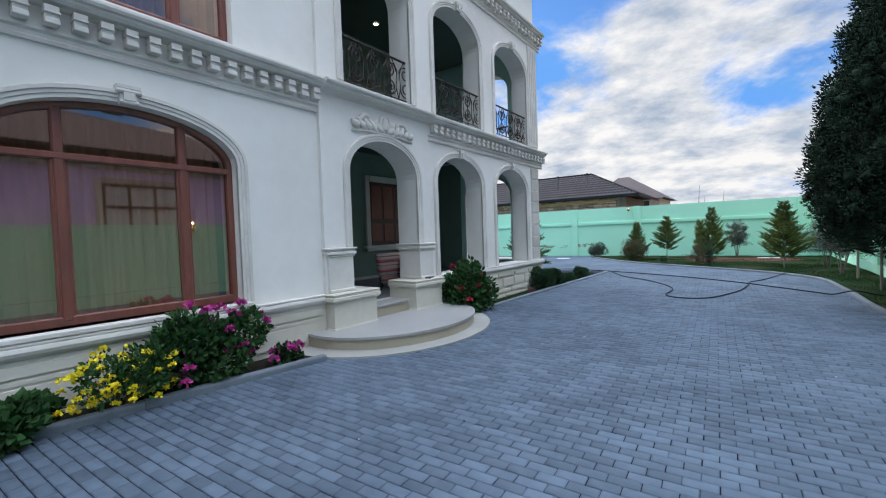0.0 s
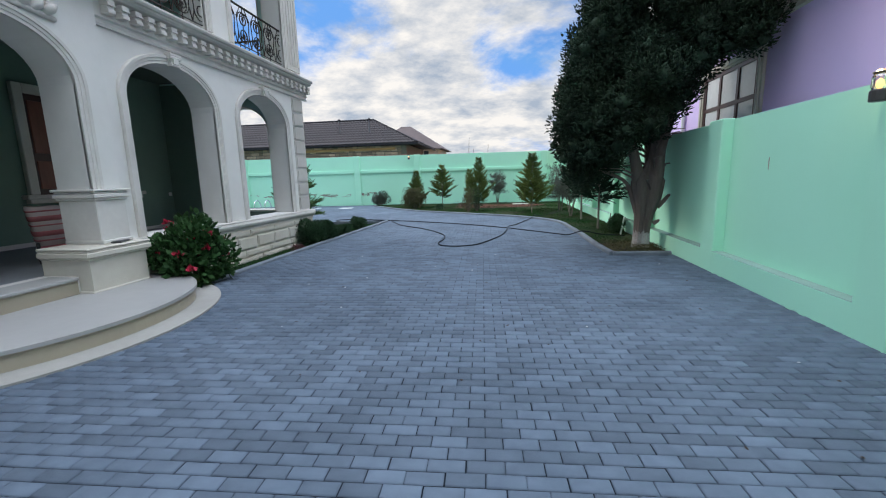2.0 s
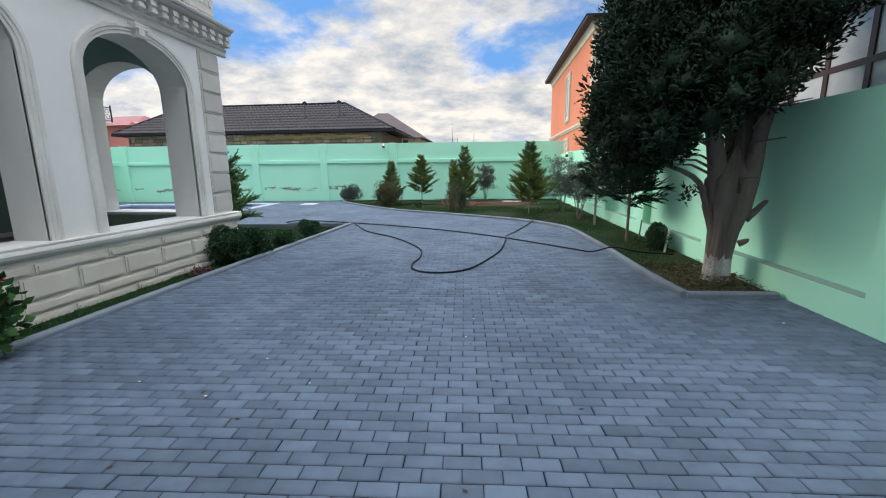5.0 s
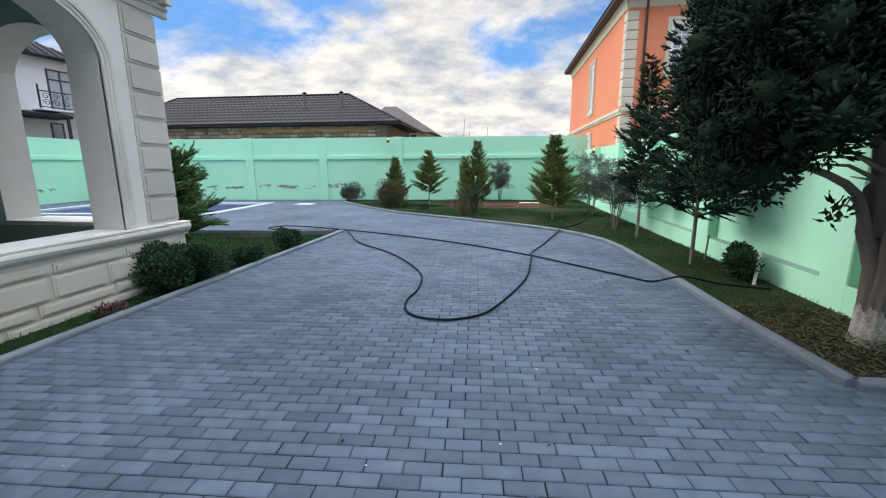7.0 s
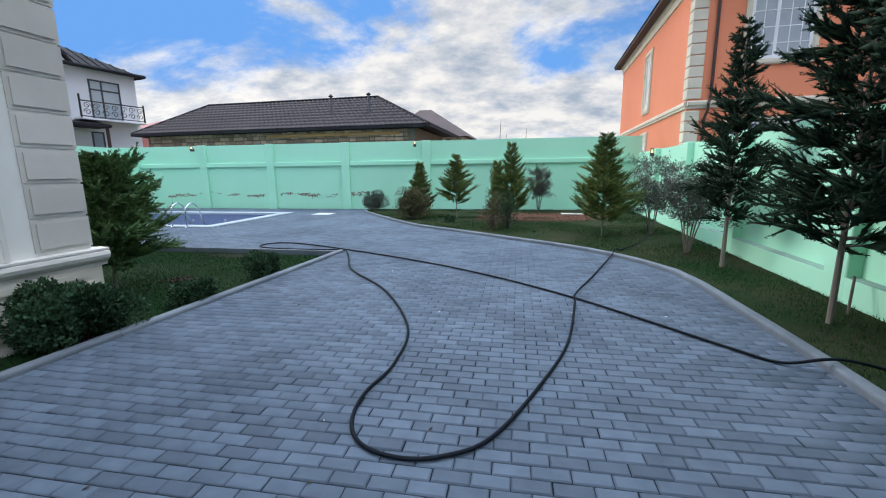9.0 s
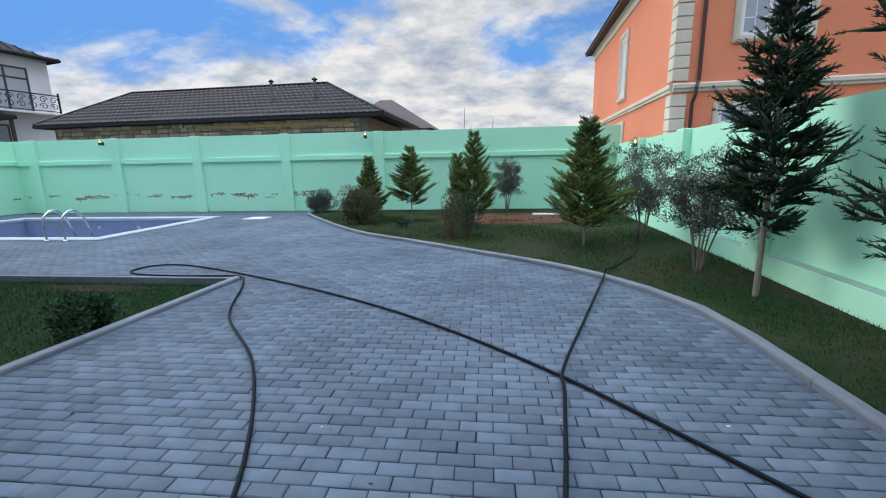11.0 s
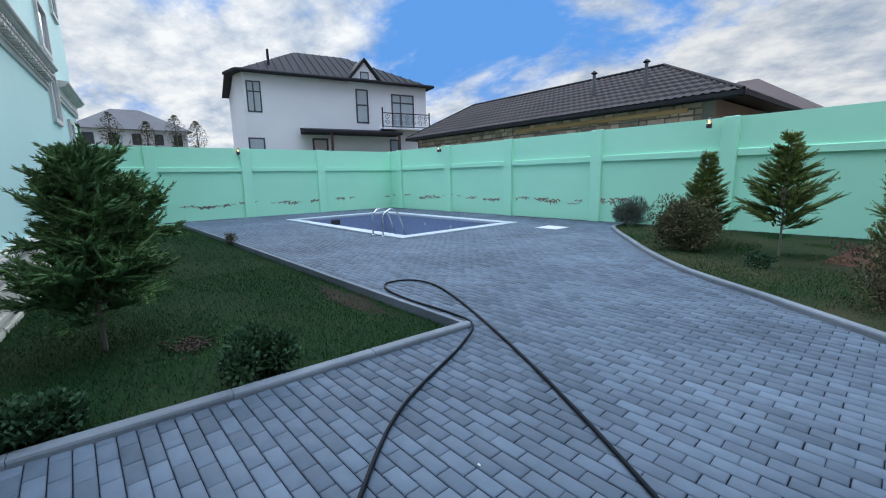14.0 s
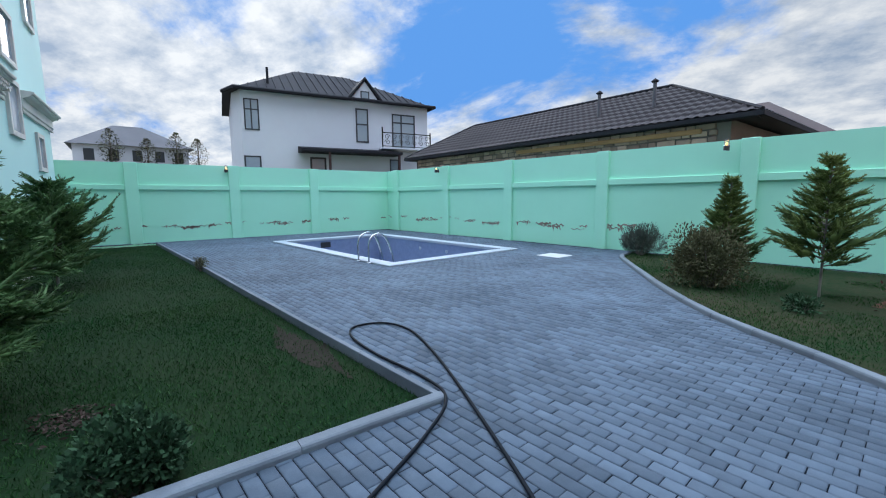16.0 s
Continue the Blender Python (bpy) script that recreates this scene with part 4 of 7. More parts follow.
for n in range(4):
    for z0, z1 in ((1.40, 2.0), (2.06, 3.08)):
        vpart("panel", Geo().bevbox(-8.56, -8.53, 3.06 + 0.478 * n, 3.46 + 0.478 * n, z0 + 0.04, z1 - 0.04, 0.012), "wood_red", parent=w)
for y0, y1, z0, z1, x1 in ((2.84, 3.0, 1.34, 3.32, -8.50), (4.97, 5.13, 1.34, 3.32, -8.50), (3.0, 4.97, 3.15, 3.32, -8.49), (2.74, 5.23, 1.26, 1.34, -8.44), (2.80, 5.17, 1.18, 1.26, -8.48)):
    vpart("surround", Geo().bevbox(-8.6, x1, y0, y1, z0, z1, 0.012), "stone_trim", "moulded stone window surround", parent=w)
vpart("socket_plate", Geo().bevbox(-8.60, -8.588, 2.06, 2.32, 1.27, 1.36, 0.004), "socket", "white triple wall socket")
vpart("socket_plate", Geo().bevbox(-8.60, -8.588, 6.05, 6.14, 1.18, 1.27, 0.004), "socket")


def iron_rail(y0, y1, z, x):
    """A wrought iron balustrade between two jambs."""
    r = vpart("balustrade", Geo().tube([(x, y0, z + 0.80), (x, y1, z + 0.80)], 0.022, 8).tube([(x, y0, z + 0.08), (x, y1, z + 0.08)], 0.012, 6), "iron", "black wrought iron scrollwork balustrade")
    n = 4
    s = (y1 - y0) / n
    for i in range(n):
        c, g = y0 + s * (i + 0.5), Geo()
        for sg in (-1, 1):
            for zc, rr, flip in ((z + 0.57, 0.15, 1), (z + 0.28, 0.16, -1)):
                pts = []
                for k in range(26):
                    a = k / 25 * 3.3 * math.pi
                    q = rr * (1 - 0.78 * k / 25)
                    pts.append((x, c + sg * (0.06 + rr - q * math.cos(a)) * min(1, s / 0.46), zc + flip * q * math.sin(a)))
                g.tube(pts, 0.011, 5)
            g.tube([(x, c, z + 0.08), (x, c + sg * 0.06, z + 0.3), (x, c + sg * 0.03, z + 0.6), (x, c + sg * 0.16, z + 0.79)], 0.010, 5)
        g.tube([(x, c - s / 2, z + 0.0), (x, c - s / 2, z + 0.8)], 0.010, 5)
        vpart("scrollwork", g, "iron", parent=r)


for a, b in ((UPDOOR[0], UPDOOR[1]), UPPER[0][:2], UPPER[1][:2]):
    iron_rail(a, b, 4.06, XF - 0.06)
g = Geo()
for u0, u1 in ((SIDE_UP[0], SIDE_UP[1]),):
    g.tube([(u0, YE - 0.2, 4.86), (u1, YE - 0.2, 4.86)], 0.022, 8).tube([(u0, YE - 0.2, 4.14), (u1, YE - 0.2, 4.14)], 0.012, 6)
    for i in range(9):
        g.tube([(u0 + (u1 - u0) * i / 8, YE - 0.2, 4.06), (u0 + (u1 - u0) * i / 8, YE - 0.2, 4.86)], 0.010, 5)
vpart("balustrade", g, "iron")


def villa_window(a, b, sill, spring, rise, transom, mulls, x):
    """A mahogany window with panes, curtain and room behind it."""
    line = arch_line(a, b, spring, rise)
    ring = [(a, sill)] + line + [(b, sill)]
    path, nor = [], []
    for i, (u, z) in enumerate(ring):
        p, q = ring[max(i - 1, 0)], ring[min(i + 1, len(ring) - 1)]
        k = math.hypot(q[0] - p[0], q[1] - p[1])
        path.append((x, u, z)), nor.append((0, (q[1] - p[1]) / k, -(q[0] - p[0]) / k))
    g = Geo().band(path, nor, [(0, -0.04), (0, 0.05), (0.02, 0.055), (0.062, 0.045), (0.066, -0.04)], (1, 0, 0))
    g.bevbox(x - 0.04, x + 0.05, a, b, sill, sill + 0.10, 0.01)
    w = vpart("window", g, "wood_red", "mahogany-framed arched window" if rise > 0.1 else "mahogany-framed window")
    if transom:
        vpart("transom", Geo().bevbox(x - 0.04, x + 0.06, a + 0.05, b - 0.05, transom - 0.036, transom + 0.036, 0.012), "wood_red", parent=w)
    for m in mulls:
        zt = spring + rise * math.sqrt(max(0, 1 - ((m - (a + b) / 2) / ((b - a) / 2)) ** 2)) - 0.04
        vpart("mullion", Geo().bevbox(x - 0.035, x + 0.055, m - 0.042, m + 0.042, sill + 0.05, zt, 0.012), "wood_red", parent=w)
    for m in mulls:
        vpart("sash", Geo().bevbox(x - 0.03, x + 0.035, m - 0.068, m + 0.068, sill + 0.08, (transom or zt) - 0.03, 0.01), "wood_red", parent=w)
    pane = Geo().add([(x, u, z) for u, z in ring], [tuple(range(len(ring)))])
    gl = vpart("pane", pane, "glass_dark", "tinted reflecting glass", parent=w)
    gl.visible_shadow = False
    cur = Geo()
    n = 70
    pts = [(a + 0.1 + (b - a - 0.2) * i / n, x - 0.28 + 0.03 * math.sin(i * 1.55) + 0.015 * math.sin(i * 0.7)) for i in range(n + 1)]
    for (ya, xa), (yb, xb) in zip(pts, pts[1:]):
        cur.add([(xa, ya, sill + 0.02), (xb, yb, sill + 0.02), (xb, yb, spring + rise - 0.1), (xa, ya, spring + rise - 0.1)], [(0, 1, 2, 3)])
    vpart("curtain", cur, "curtain", "olive net curtain", parent=w, smooth=True)
    return w


villa_window(*BIGWIN, 2.47, (-4.17, -3.07), XF - 0.18)
villa_window(*UPWIN, None, (-4.17, -3.07), XF - 0.18)
vpart("room", Geo().box(-8.9, -8.6, -11.6, -1.55, 0, 7.1).box(-8.6, XF - WT, -11.6, -1.55, 0.3, 0.4).box(-8.6, XF - WT, -11.6, -11.3, 0.4, 3.95), "room", "dim room behind the window")
for y, z in ((-4.0, 2.62), (-3.3, 2.3), (-2.75, 1.7)):
    vpart("room_lamp", Geo().lathe((-6.6, y, z), [(0.02, 0), (0.035, 0.02), (0.02, 0.045)], 10), "spot_glow", "small warm lamp in the room")
vpart("window_sill", Geo().bevbox(XF - 0.16, XF + 0.10, BIGWIN[0] - 0.08, BIGWIN[1] + 0.08, 0.742, 0.80, 0.012), "stone_trim")

# end wall: small framed windows
for x0, x1, z0, z1 in ((-14.85, -14.0, 2.95, 3.95), (-17.0, -16.4, 2.35, 3.1), (-14.9, -13.9, 4.45, 5.35), (-17.4, -16.6, 5.95, 6.75)):
    g = Geo()
    for a, b, c, d in ((x0 - 0.10, x0, z0 - 0.10, z1 + 0.10), (x1, x1 + 0.10, z0 - 0.10, z1 + 0.10), (x0, x1, z1, z1 + 0.10), (x0, x1, z0 - 0.10, z0)):
        block(g, end, a, b, -0.02, 0.06, c, d)
    w = vpart("narrow_window", g, "stone_trim", "narrow window in a stone frame")
    vpart("pane", block(Geo(), end, x0, x1, 0.004, 0.012, z0, z1), "pane", parent=w)
vpart("wall_pipe", Geo().tube([end(-15.6, -0.02, 1.72), end(-15.6, 0.45, 1.72)], 0.03, 8), "lamp_dark", "dark outlet pipe on the end wall")

# round entrance step
def half_disc(cx, cy, a, b, z0, z1, n=40):
    ring = [(cx + a * math.sin(math.pi * i / n), cy - b * math.cos(math.pi * i / n), z0) for i in range(n + 1)]
    return Geo().prism([(cx - 0.2, cy - b, z0)] + ring + [(cx - 0.2, cy + b, z0)], (0, 0, z1 - z0))


st = thing("entrance_step", (-4.8, 0.02, 0), "rounded cream stone entrance step with a marble top", "step")
st_in = st.matrix_world.inverted()
for nm, geo, ma, lb in (("apron", half_disc(-4.85, 0.0, 1.56, 1.92, -0.02, 0.018), "apron", "pale concrete apron"), ("riser", half_disc(-4.85, 0.02, 1.27, 1.60, 0.0, 0.168), "step", ""),
                        ("tread", half_disc(-4.85, 0.02, 1.30, 1.63, 0.165, 0.20), "tread", "polished pale marble tread")):
    part(nm, geo, ma, st, lb).matrix_parent_inverse = st_in
part("inner_riser", Geo().box(-5.35, -4.985, -0.37, 0.55, 0.19, 0.37), "step", st).matrix_parent_inverse = st_in
part("inner_tread", Geo().bevbox(-5.37, -4.955, -0.37, 0.55, 0.368, 0.404, 0.006), "tread", st).matrix_parent_inverse = st_in


# ---- pool ----
px0, px1, py0, py1 = POOL
pool = thing("swimming_pool", tuple(ROT @ Vector(((px0 + px1) / 2, (py0 + py1) / 2, 0))), "empty rectangular swimming pool lined with blue mosaic", "pool", turn=PAVE)
hx, hy = (px1 - px0) / 2, (py1 - py0) / 2
cw = 0.34
part("coping", Geo().bevbox(-hx, hx, -hy, -hy + cw, -0.06, 0.035, 0.012).bevbox(-hx, hx, hy - cw, hy, -0.06, 0.035, 0.012)
     .bevbox(-hx, -hx + cw, -hy + cw, hy - cw, -0.06, 0.035, 0.012).bevbox(hx - cw, hx, -hy + cw, hy - cw, -0.06, 0.035, 0.012), "pool_white", pool, "white stone coping")
ix, iy = hx - cw + 0.02, hy - cw + 0.02
part("basin", Geo().box(-ix - 0.1, -ix, -iy, iy, -1.5, -0.02).box(ix, ix + 0.1, -iy, iy, -1.5, -0.02).box(-ix, ix, -iy - 0.1, -iy, -1.5, -0.02).box(-ix, ix, iy, iy + 0.1, -1.5, -0.02)
     .box(-ix, ix, -iy, iy, -1.6, -1.5), "pool_tile", pool, "blue mosaic basin")
for x in (-0.55, 0.9, 2.2):
    part("inlet", Geo().lathe((0, 0, 0), [(0.06, 0), (0.07, 0.015), (0.03, 0.03)], 12).turn(pose(x, iy, -0.3, 90)), "pool_white", pool, "round white inlet")
part("skimmer", Geo().box(-ix, -ix + 0.012, -0.6, -0.2, -0.32, -0.12), "black_plastic", pool, "dark skimmer opening")
lad = thing("pool_ladder", tuple(ROT @ Vector((-9.86, 13.86, 0))), "curved stainless steel pool ladder", "ladder", turn=PAVE)
for x in (-0.24, 0.24):
    pts = curve_points([(x, 0, 0), (x, 0.0, 0.45), (x, 0.10, 0.62), (x, 0.30, 0.68), (x, 0.50, 0.52), (x, 0.66, 0.1), (x, 0.72, -0.3), (x, 0.72, -1.0)], 6)
    part("handrail", Geo().tube(pts, 0.021, 10), "steel", lad, smooth=True)
    part("flange", Geo().lathe((x, 0, 0.0), [(0.05, 0), (0.05, 0.015), (0.025, 0.03)], 12), "steel", lad)
for z in (-0.35, -0.6, -0.85):
    part("rung", Geo().bevbox(-0.24, 0.24, 0.69, 0.75, z, z + 0.03, 0.006), "steel", lad)
hatch = thing("drain_cover", (-8.5, 17.55, 0), "flat white square cover set in the paving", "cover", turn=PAVE)
part("lid", Geo().bevbox(-0.33, 0.33, -0.33, 0.33, -0.01, 0.012, 0.005), "white_hatch", hatch)
part("rim", Geo().bevbox(-0.37, 0.37, -0.37, -0.335, -0.01, 0.010, 0.003), "kerb", hatch)
part("rim", Geo().bevbox(-0.37, 0.37, 0.335, 0.37, -0.01, 0.010, 0.003), "kerb", hatch)

# ---- hose ----
HOSE = [(2.75, 6.6, 0.03), (2.25, 6.75, 0.04), (1.82, 6.76, 0.115), (1.5, 6.84, 0.02), (1.25, 7.04, 0.018), (0.72, 7.6, 0.018), (0.045, 8.28, 0.018), (-0.79, 8.96, 0.018), (-1.74, 9.59, 0.018),
        (-2.91, 10.2, 0.018), (-4.05, 10.70, 0.018), (-5.02, 11.07, 0.018), (-5.7, 11.24, 0.018), (-6.1, 11.13, 0.018), (-6.17, 10.80, 0.018), (-5.88, 10.62, 0.018), (-5.26, 10.58, 0.018),
        (-4.55, 10.64, 0.018), (-4.09, 10.53, 0.045), (-3.8, 10.12, 0.018), (-3.25, 9.13, 0.018), (-2.33, 8.17, 0.018), (-1.62, 7.0, 0.018), (-1.46, 6.2, 0.018), (-1.5, 5.72, 0.018),
        (-1.44, 5.39, 0.018), (-1.29, 5.2, 0.018), (-1.06, 5.14, 0.018), (-0.83, 5.2, 0.018), (-0.59, 5.42, 0.018), (-0.34, 6.05, 0.018), (-0.1, 6.9, 0.018), (0.03, 8.0, 0.03),
        (0.06, 8.35, 0.052), (0.38, 9.46, 0.018), (0.86, 11.0, 0.05), (0.93, 11.2, 0.115), (1.1, 11.6, 0.04), (1.6, 12.5, 0.03), (2.0, 13.6, 0.04), (2.05, 13.95, 0.25)]
hose = tagged(new("garden_hose", Geo().tube(curve_points(HOSE, 8), 0.0125, 10).mesh("garden_hose", "hose", True)), "long black rubber garden hose looped over the paving", "hose")


# ---- neighbouring houses ----
def ring_frame(P, u0, u1, z0, z1, fw, w0, w1):
    """A rectangular frame in one piece."""
    c = [P(u, w, z) for w in (w0, w1) for e in (0, fw) for u, z in ((u0 + e, z0 + e), (u1 - e, z0 + e), (u1 - e, z1 - e), (u0 + e, z1 - e))]
    f = []
    for k in range(4):
        n = (k + 1) % 4
        f += [(k, n, 4 + n, 4 + k), (8 + k, 8 + n, 12 + n, 12 + k), (k, n, 8 + n, 8 + k), (4 + k, 4 + n, 12 + n, 12 + k)]
    return Geo().add(c, f)


def framed_window(parent, P, u0, u1, z0, z1, fm, mulls=(), bars=(), trim=None, tw=0.14, fw=0.06, gl="pane"):
    """A window on a house wall: frame, bars, pane and, where given, a moulded surround."""
    w = part("window", ring_frame(P, u0, u1, z0, z1, fw, -0.02, 0.03), fm, parent)
    for m in mulls:
        part("mullion", block(Geo(), P, m - fw / 2, m + fw / 2, -0.02, 0.028, z0 + fw, z1 - fw), fm, w)
    for z in bars:
        part("bar", block(Geo(), P, u0 + fw, u1 - fw, -0.02, 0.026, z - fw / 2, z + fw / 2), fm, w)
    part("pane", block(Geo(), P, u0 + 0.01, u1 - 0.01, -0.01, 0.008, z0 + 0.01, z1 - 0.01), gl, w)
    if trim:
        part("surround", ring_frame(P, u0 - tw, u1 + tw, z0 - tw, z1 + tw, tw, -0.02, 0.05), trim, w)
        part("moulding", ring_frame(P, u0 - tw * 0.7, u1 + tw * 0.7, z0 - tw * 0.7, z1 + tw * 0.7, tw * 0.4, 0.03, 0.075), trim, w)
    return w


def hip_roof(x0, x1, y0, y1, ze, rx0, rx1, ry, zr, th=0.10):
    g = Geo().add([(x0, y0, ze), (x1, y0, ze), (x1, y1, ze), (x0, y1, ze), (rx0, ry, zr), (rx1, ry, zr)], [(0, 1, 5, 4), (1, 2, 5), (2, 3, 4, 5), (3, 0, 4), (3, 2, 1, 0)])
    return g


# long house with a dark ribbed roof behind the pool
lh = thing("long_house", (-13.5, 24.5, 0), "low stone house with a dark ribbed metal roof", "house", turn=1.2)
part("wall", Geo().box(-7.35, 7.3, -2.75, 3.0, 0, 3.55), "mortar", lh, "rough mortared block wall")
roof = part("roof", hip_roof(-8.0, 8.05, -3.1, 3.8, 3.64, -6.2, 4.35, 0.5, 5.50), "roof", lh, "dark brown ribbed metal roof")
part("fascia", Geo().box(-8.02, 8.07, -3.14, -3.08, 3.52, 3.64).box(8.05, 8.10, -3.1, 3.8, 3.52, 3.64).box(-8.05, -8.0, -3.1, 3.8, 3.52, 3.64).box(-7.9, 7.95, -3.1, -2.75, 3.505, 3.535), "roof_dark", lh, "dark eaves board")


def tile_sheet(eave0, eave1, top0, top1, parent):
    """Pressed metal tiles on a slope: waves across it, a step at each course."""
    e0, e1, t0, t1 = (Vector(p) for p in (eave0, eave1, top0, top1))
    up = (e1 - e0).cross(t0 - e0).normalized()
    wide, courses = (e1 - e0).length, 10
    nu, g, rows = int(wide / 0.0625), Geo(), []
    for j in range(courses):
        rows += [(j / courses, 0.045), ((j + 0.55) / courses, 0.03), ((j + 0.97) / courses, 0.012)]
    for k, lift in rows:
        a, b = e0.lerp(t0, k), e1.lerp(t1, k)
        for i in range(nu + 1):
            s = (i / nu) * wide
            f = min(max((s - (a - e0).dot((e1 - e0) / wide)) / max((b - a).length, 1e-4), 0.0), 1.0)
            g.v.append(tuple(a.lerp(b, f) + up * (lift + 0.022 * math.sin(2 * math.pi * s / 0.25))))
    n = nu + 1
    for j in range(len(rows) - 1):
        g.f += [(j * n + i, j * n + i + 1, (j + 1) * n + i + 1, (j + 1) * n + i) for i in range(nu)]
    part("tile_sheet", g, "roof", parent, "pressed metal roof tiles", True)


tile_sheet((-8.0, -3.1, 3.64), (8.05, -3.1, 3.64), (-6.2, 0.5, 5.50), (4.35, 0.5, 5.50), roof)
tile_sheet((8.05, -3.1, 3.64), (8.05, 3.8, 3.64), (4.35, 0.49, 5.50), (4.35, 0.51, 5.50), roof)
part("ridge_cap", Geo().tube([(-8.0, -3.1, 3.67), (-6.2, 0.5, 5.54), (4.35, 0.5, 5.54), (8.05, -3.1, 3.67)], 0.06, 6), "roof_dark", lh)
for u in (2.65, 4.75 - 0.1):
    ch = part("chimney", Geo().tube([(u, -1.55, 4.2), (u, -1.55, 5.28)], 0.06, 10), "roof_grey", lh, "thin metal flue")
    part("cap", Geo().lathe((u, -1.55, 5.26), [(0.10, 0), (0.13, 0.03), (0.02, 0.12)], 10), "roof_dark", ch)
rs = random.Random(11)
bm_cache = []
for v in range(4):
    bm_cache.append(Geo().bevbox(0, (0.22, 0.31, 0.40, 0.52)[v], -0.03, 0.02, 0, (0.15, 0.165, 0.14, 0.16)[v], 0.02).mesh("block", "brickstone"))
for r in range(5):
    x = -7.3 + rs.random() * 0.2
    while x < 6.9:
        m = rs.choice(bm_cache)
        ob = part("stone_block", m, "brickstone", lh)
        ob.matrix_basis = pose(x, -2.76 - rs.random() * 0.02, 2.62 + r * 0.185 + rs.uniform(-0.008, 0.008), 0, rs.uniform(-1.5, 1.5), 0)
        x += m.vertices[0].co.x * 0 + max(q.co.x for q in m.vertices) + rs.uniform(0.012, 0.04)
part("timber_beam", Geo().bevbox(-0.2, 6.6, -2.86, -2.76, 3.25, 3.39, 0.01), "timber", lh, "raw orange timber beam")



def far_tree(at, h, seed):
    """A thin-crowned tree seen over the wall."""
    r = random.Random(seed)
    t = thing("far_tree", at, "distant half-bare tree beyond the boundary wall", "tree")
    part("trunk", Geo().tube([(0, 0, 0), (0.1, 0.05, h * 0.6), (0.05, 0, h * 0.95)], [0.14, 0.09, 0.03], 7), "bark", t)
    g = Geo()
    for i in range(900):
        z = r.uniform(0.55, 1.0)
        w = 1.1 * math.sin(math.pi * min(1, (1.02 - z) * 2.1)) * math.sqrt(r.random())
        a, q, u = r.uniform(0, 6.28), r.uniform(0, 6.28), r.uniform(-0.6, 0.9)
        c = Vector((w * math.cos(a), w * math.sin(a), z * h))
        d, e = Vector((math.cos(q), math.sin(q), u)) * 0.11, Vector((-math.sin(q), math.cos(q), 0.3)) * 0.05
        g.add([c - d, c + e, c + d, c - e], [(0, 1, 2, 3)])
    part("crown", g, "dryleaf", t)


# second roof beyond it
r2 = thing("far_house", (-8.2, 34.0, 0), "distant house with a brown hipped roof", "house")
part("wall", Geo().box(-3.5, 2.2, -1.5, 3.5, 0, 4.0), "cream", r2)
part("roof", hip_roof(-4.0, 2.7, -2.0, 4.0, 3.95, -1.6, -0.7, 1.0, 6.2), "roof_red", r2)
part("window", Geo().box(1.0, 1.4, -1.54, -1.49, 2.9, 3.8), "frame_dark", r2)
r3 = thing("far_house", (-40.5, 41.0, 0), "distant salmon house with a dark red roof", "house")
part("wall", Geo().box(-4.5, 2.6, 0.4, 7, 0, 6.5), "salmon", r3, "salmon rendered wall")
part("roof", hip_roof(-5.0, 3.1, -0.2, 7.6, 6.5, -2.5, 1.0, 3.4, 7.9), "red_sheet", r3, "dark red sheet roof")
part("gable", Geo().prism([(0.7, 0, 0), (4.0, 0, 0), (4.0, 0, 5.9), (2.5, 0, 6.9), (0.7, 0, 5.7)], (0, 5, 0)), "salmon", r3, "salmon gable")
r4 = thing("far_house", (-58.0, 10.0, 0), "distant low house with a dark hipped roof", "house")
part("wall", Geo().box(-4, 3.0, -4.6, 4.9, 0, 6.9), "white_render", r4)
part("roof", Geo().add([(3.4, -5.1, 6.9), (3.4, 5.4, 6.9), (-4.5, 5.4, 6.9), (-4.5, -5.1, 6.9), (-0.5, -1.4, 9.3), (-0.5, 1.1, 9.3)], [(0, 1, 5, 4), (1, 2, 5), (2, 3, 4, 5), (3, 0, 4), (3, 2, 1, 0)]), "roof_grey", r4)
for y in (-3.4, -1.5, 0.4, 2.3, 4.0):
    part("window", Geo().box(3.0, 3.05, y - 0.4, y + 0.4, 5.4, 6.5), "frame_dark", r4)

for y, h, k in ((8.3, 8.3, 91), (13.7, 8.4, 92), (15.6, 7.9, 93), (11.2, 7.6, 94)):
    far_tree(( -53.5, y, 0), h, k)

# white two-storey house
A, B = Vector((-29.5, 14.4)), Vector((-27.3, 27.3))
WL = (B - A).length
wh = thing("white_house", (A.x, A.y, 0), "two-storey white rendered house with a black roof", "house", turn=math.degrees(math.atan2(B.y - A.y, B.x - A.x)))


def whp(u, w, z):                          # u along the face, w out of it
    return (u, -w, z)


part("wall", Geo().prism([(0.42, 0, 0), (WL - 0.3, 0, 0), (WL - 0.3, 9, 0), (0.0, 9, 0), (0.0, 1.2, 0)], (0, 0, 8.0)), "white_render", wh, "white rendered wall")
EZ = 8.0
g = Geo().add([(0.05, -0.45, EZ), (WL + 0.1, -0.45, EZ), (WL + 0.1, 9.5, EZ), (-0.5, 9.5, EZ), (-0.5, 1.0, EZ), (4.3, 4.2, 10.6), (8.0, 4.2, 10.6)], [(0, 1, 6, 5), (1, 2, 6), (2, 3, 5, 6), (3, 4, 5), (4, 0, 5), (4, 3, 2, 1, 0)])
rf = part("roof", g, "roof_dark", wh, "black ribbed metal roof")
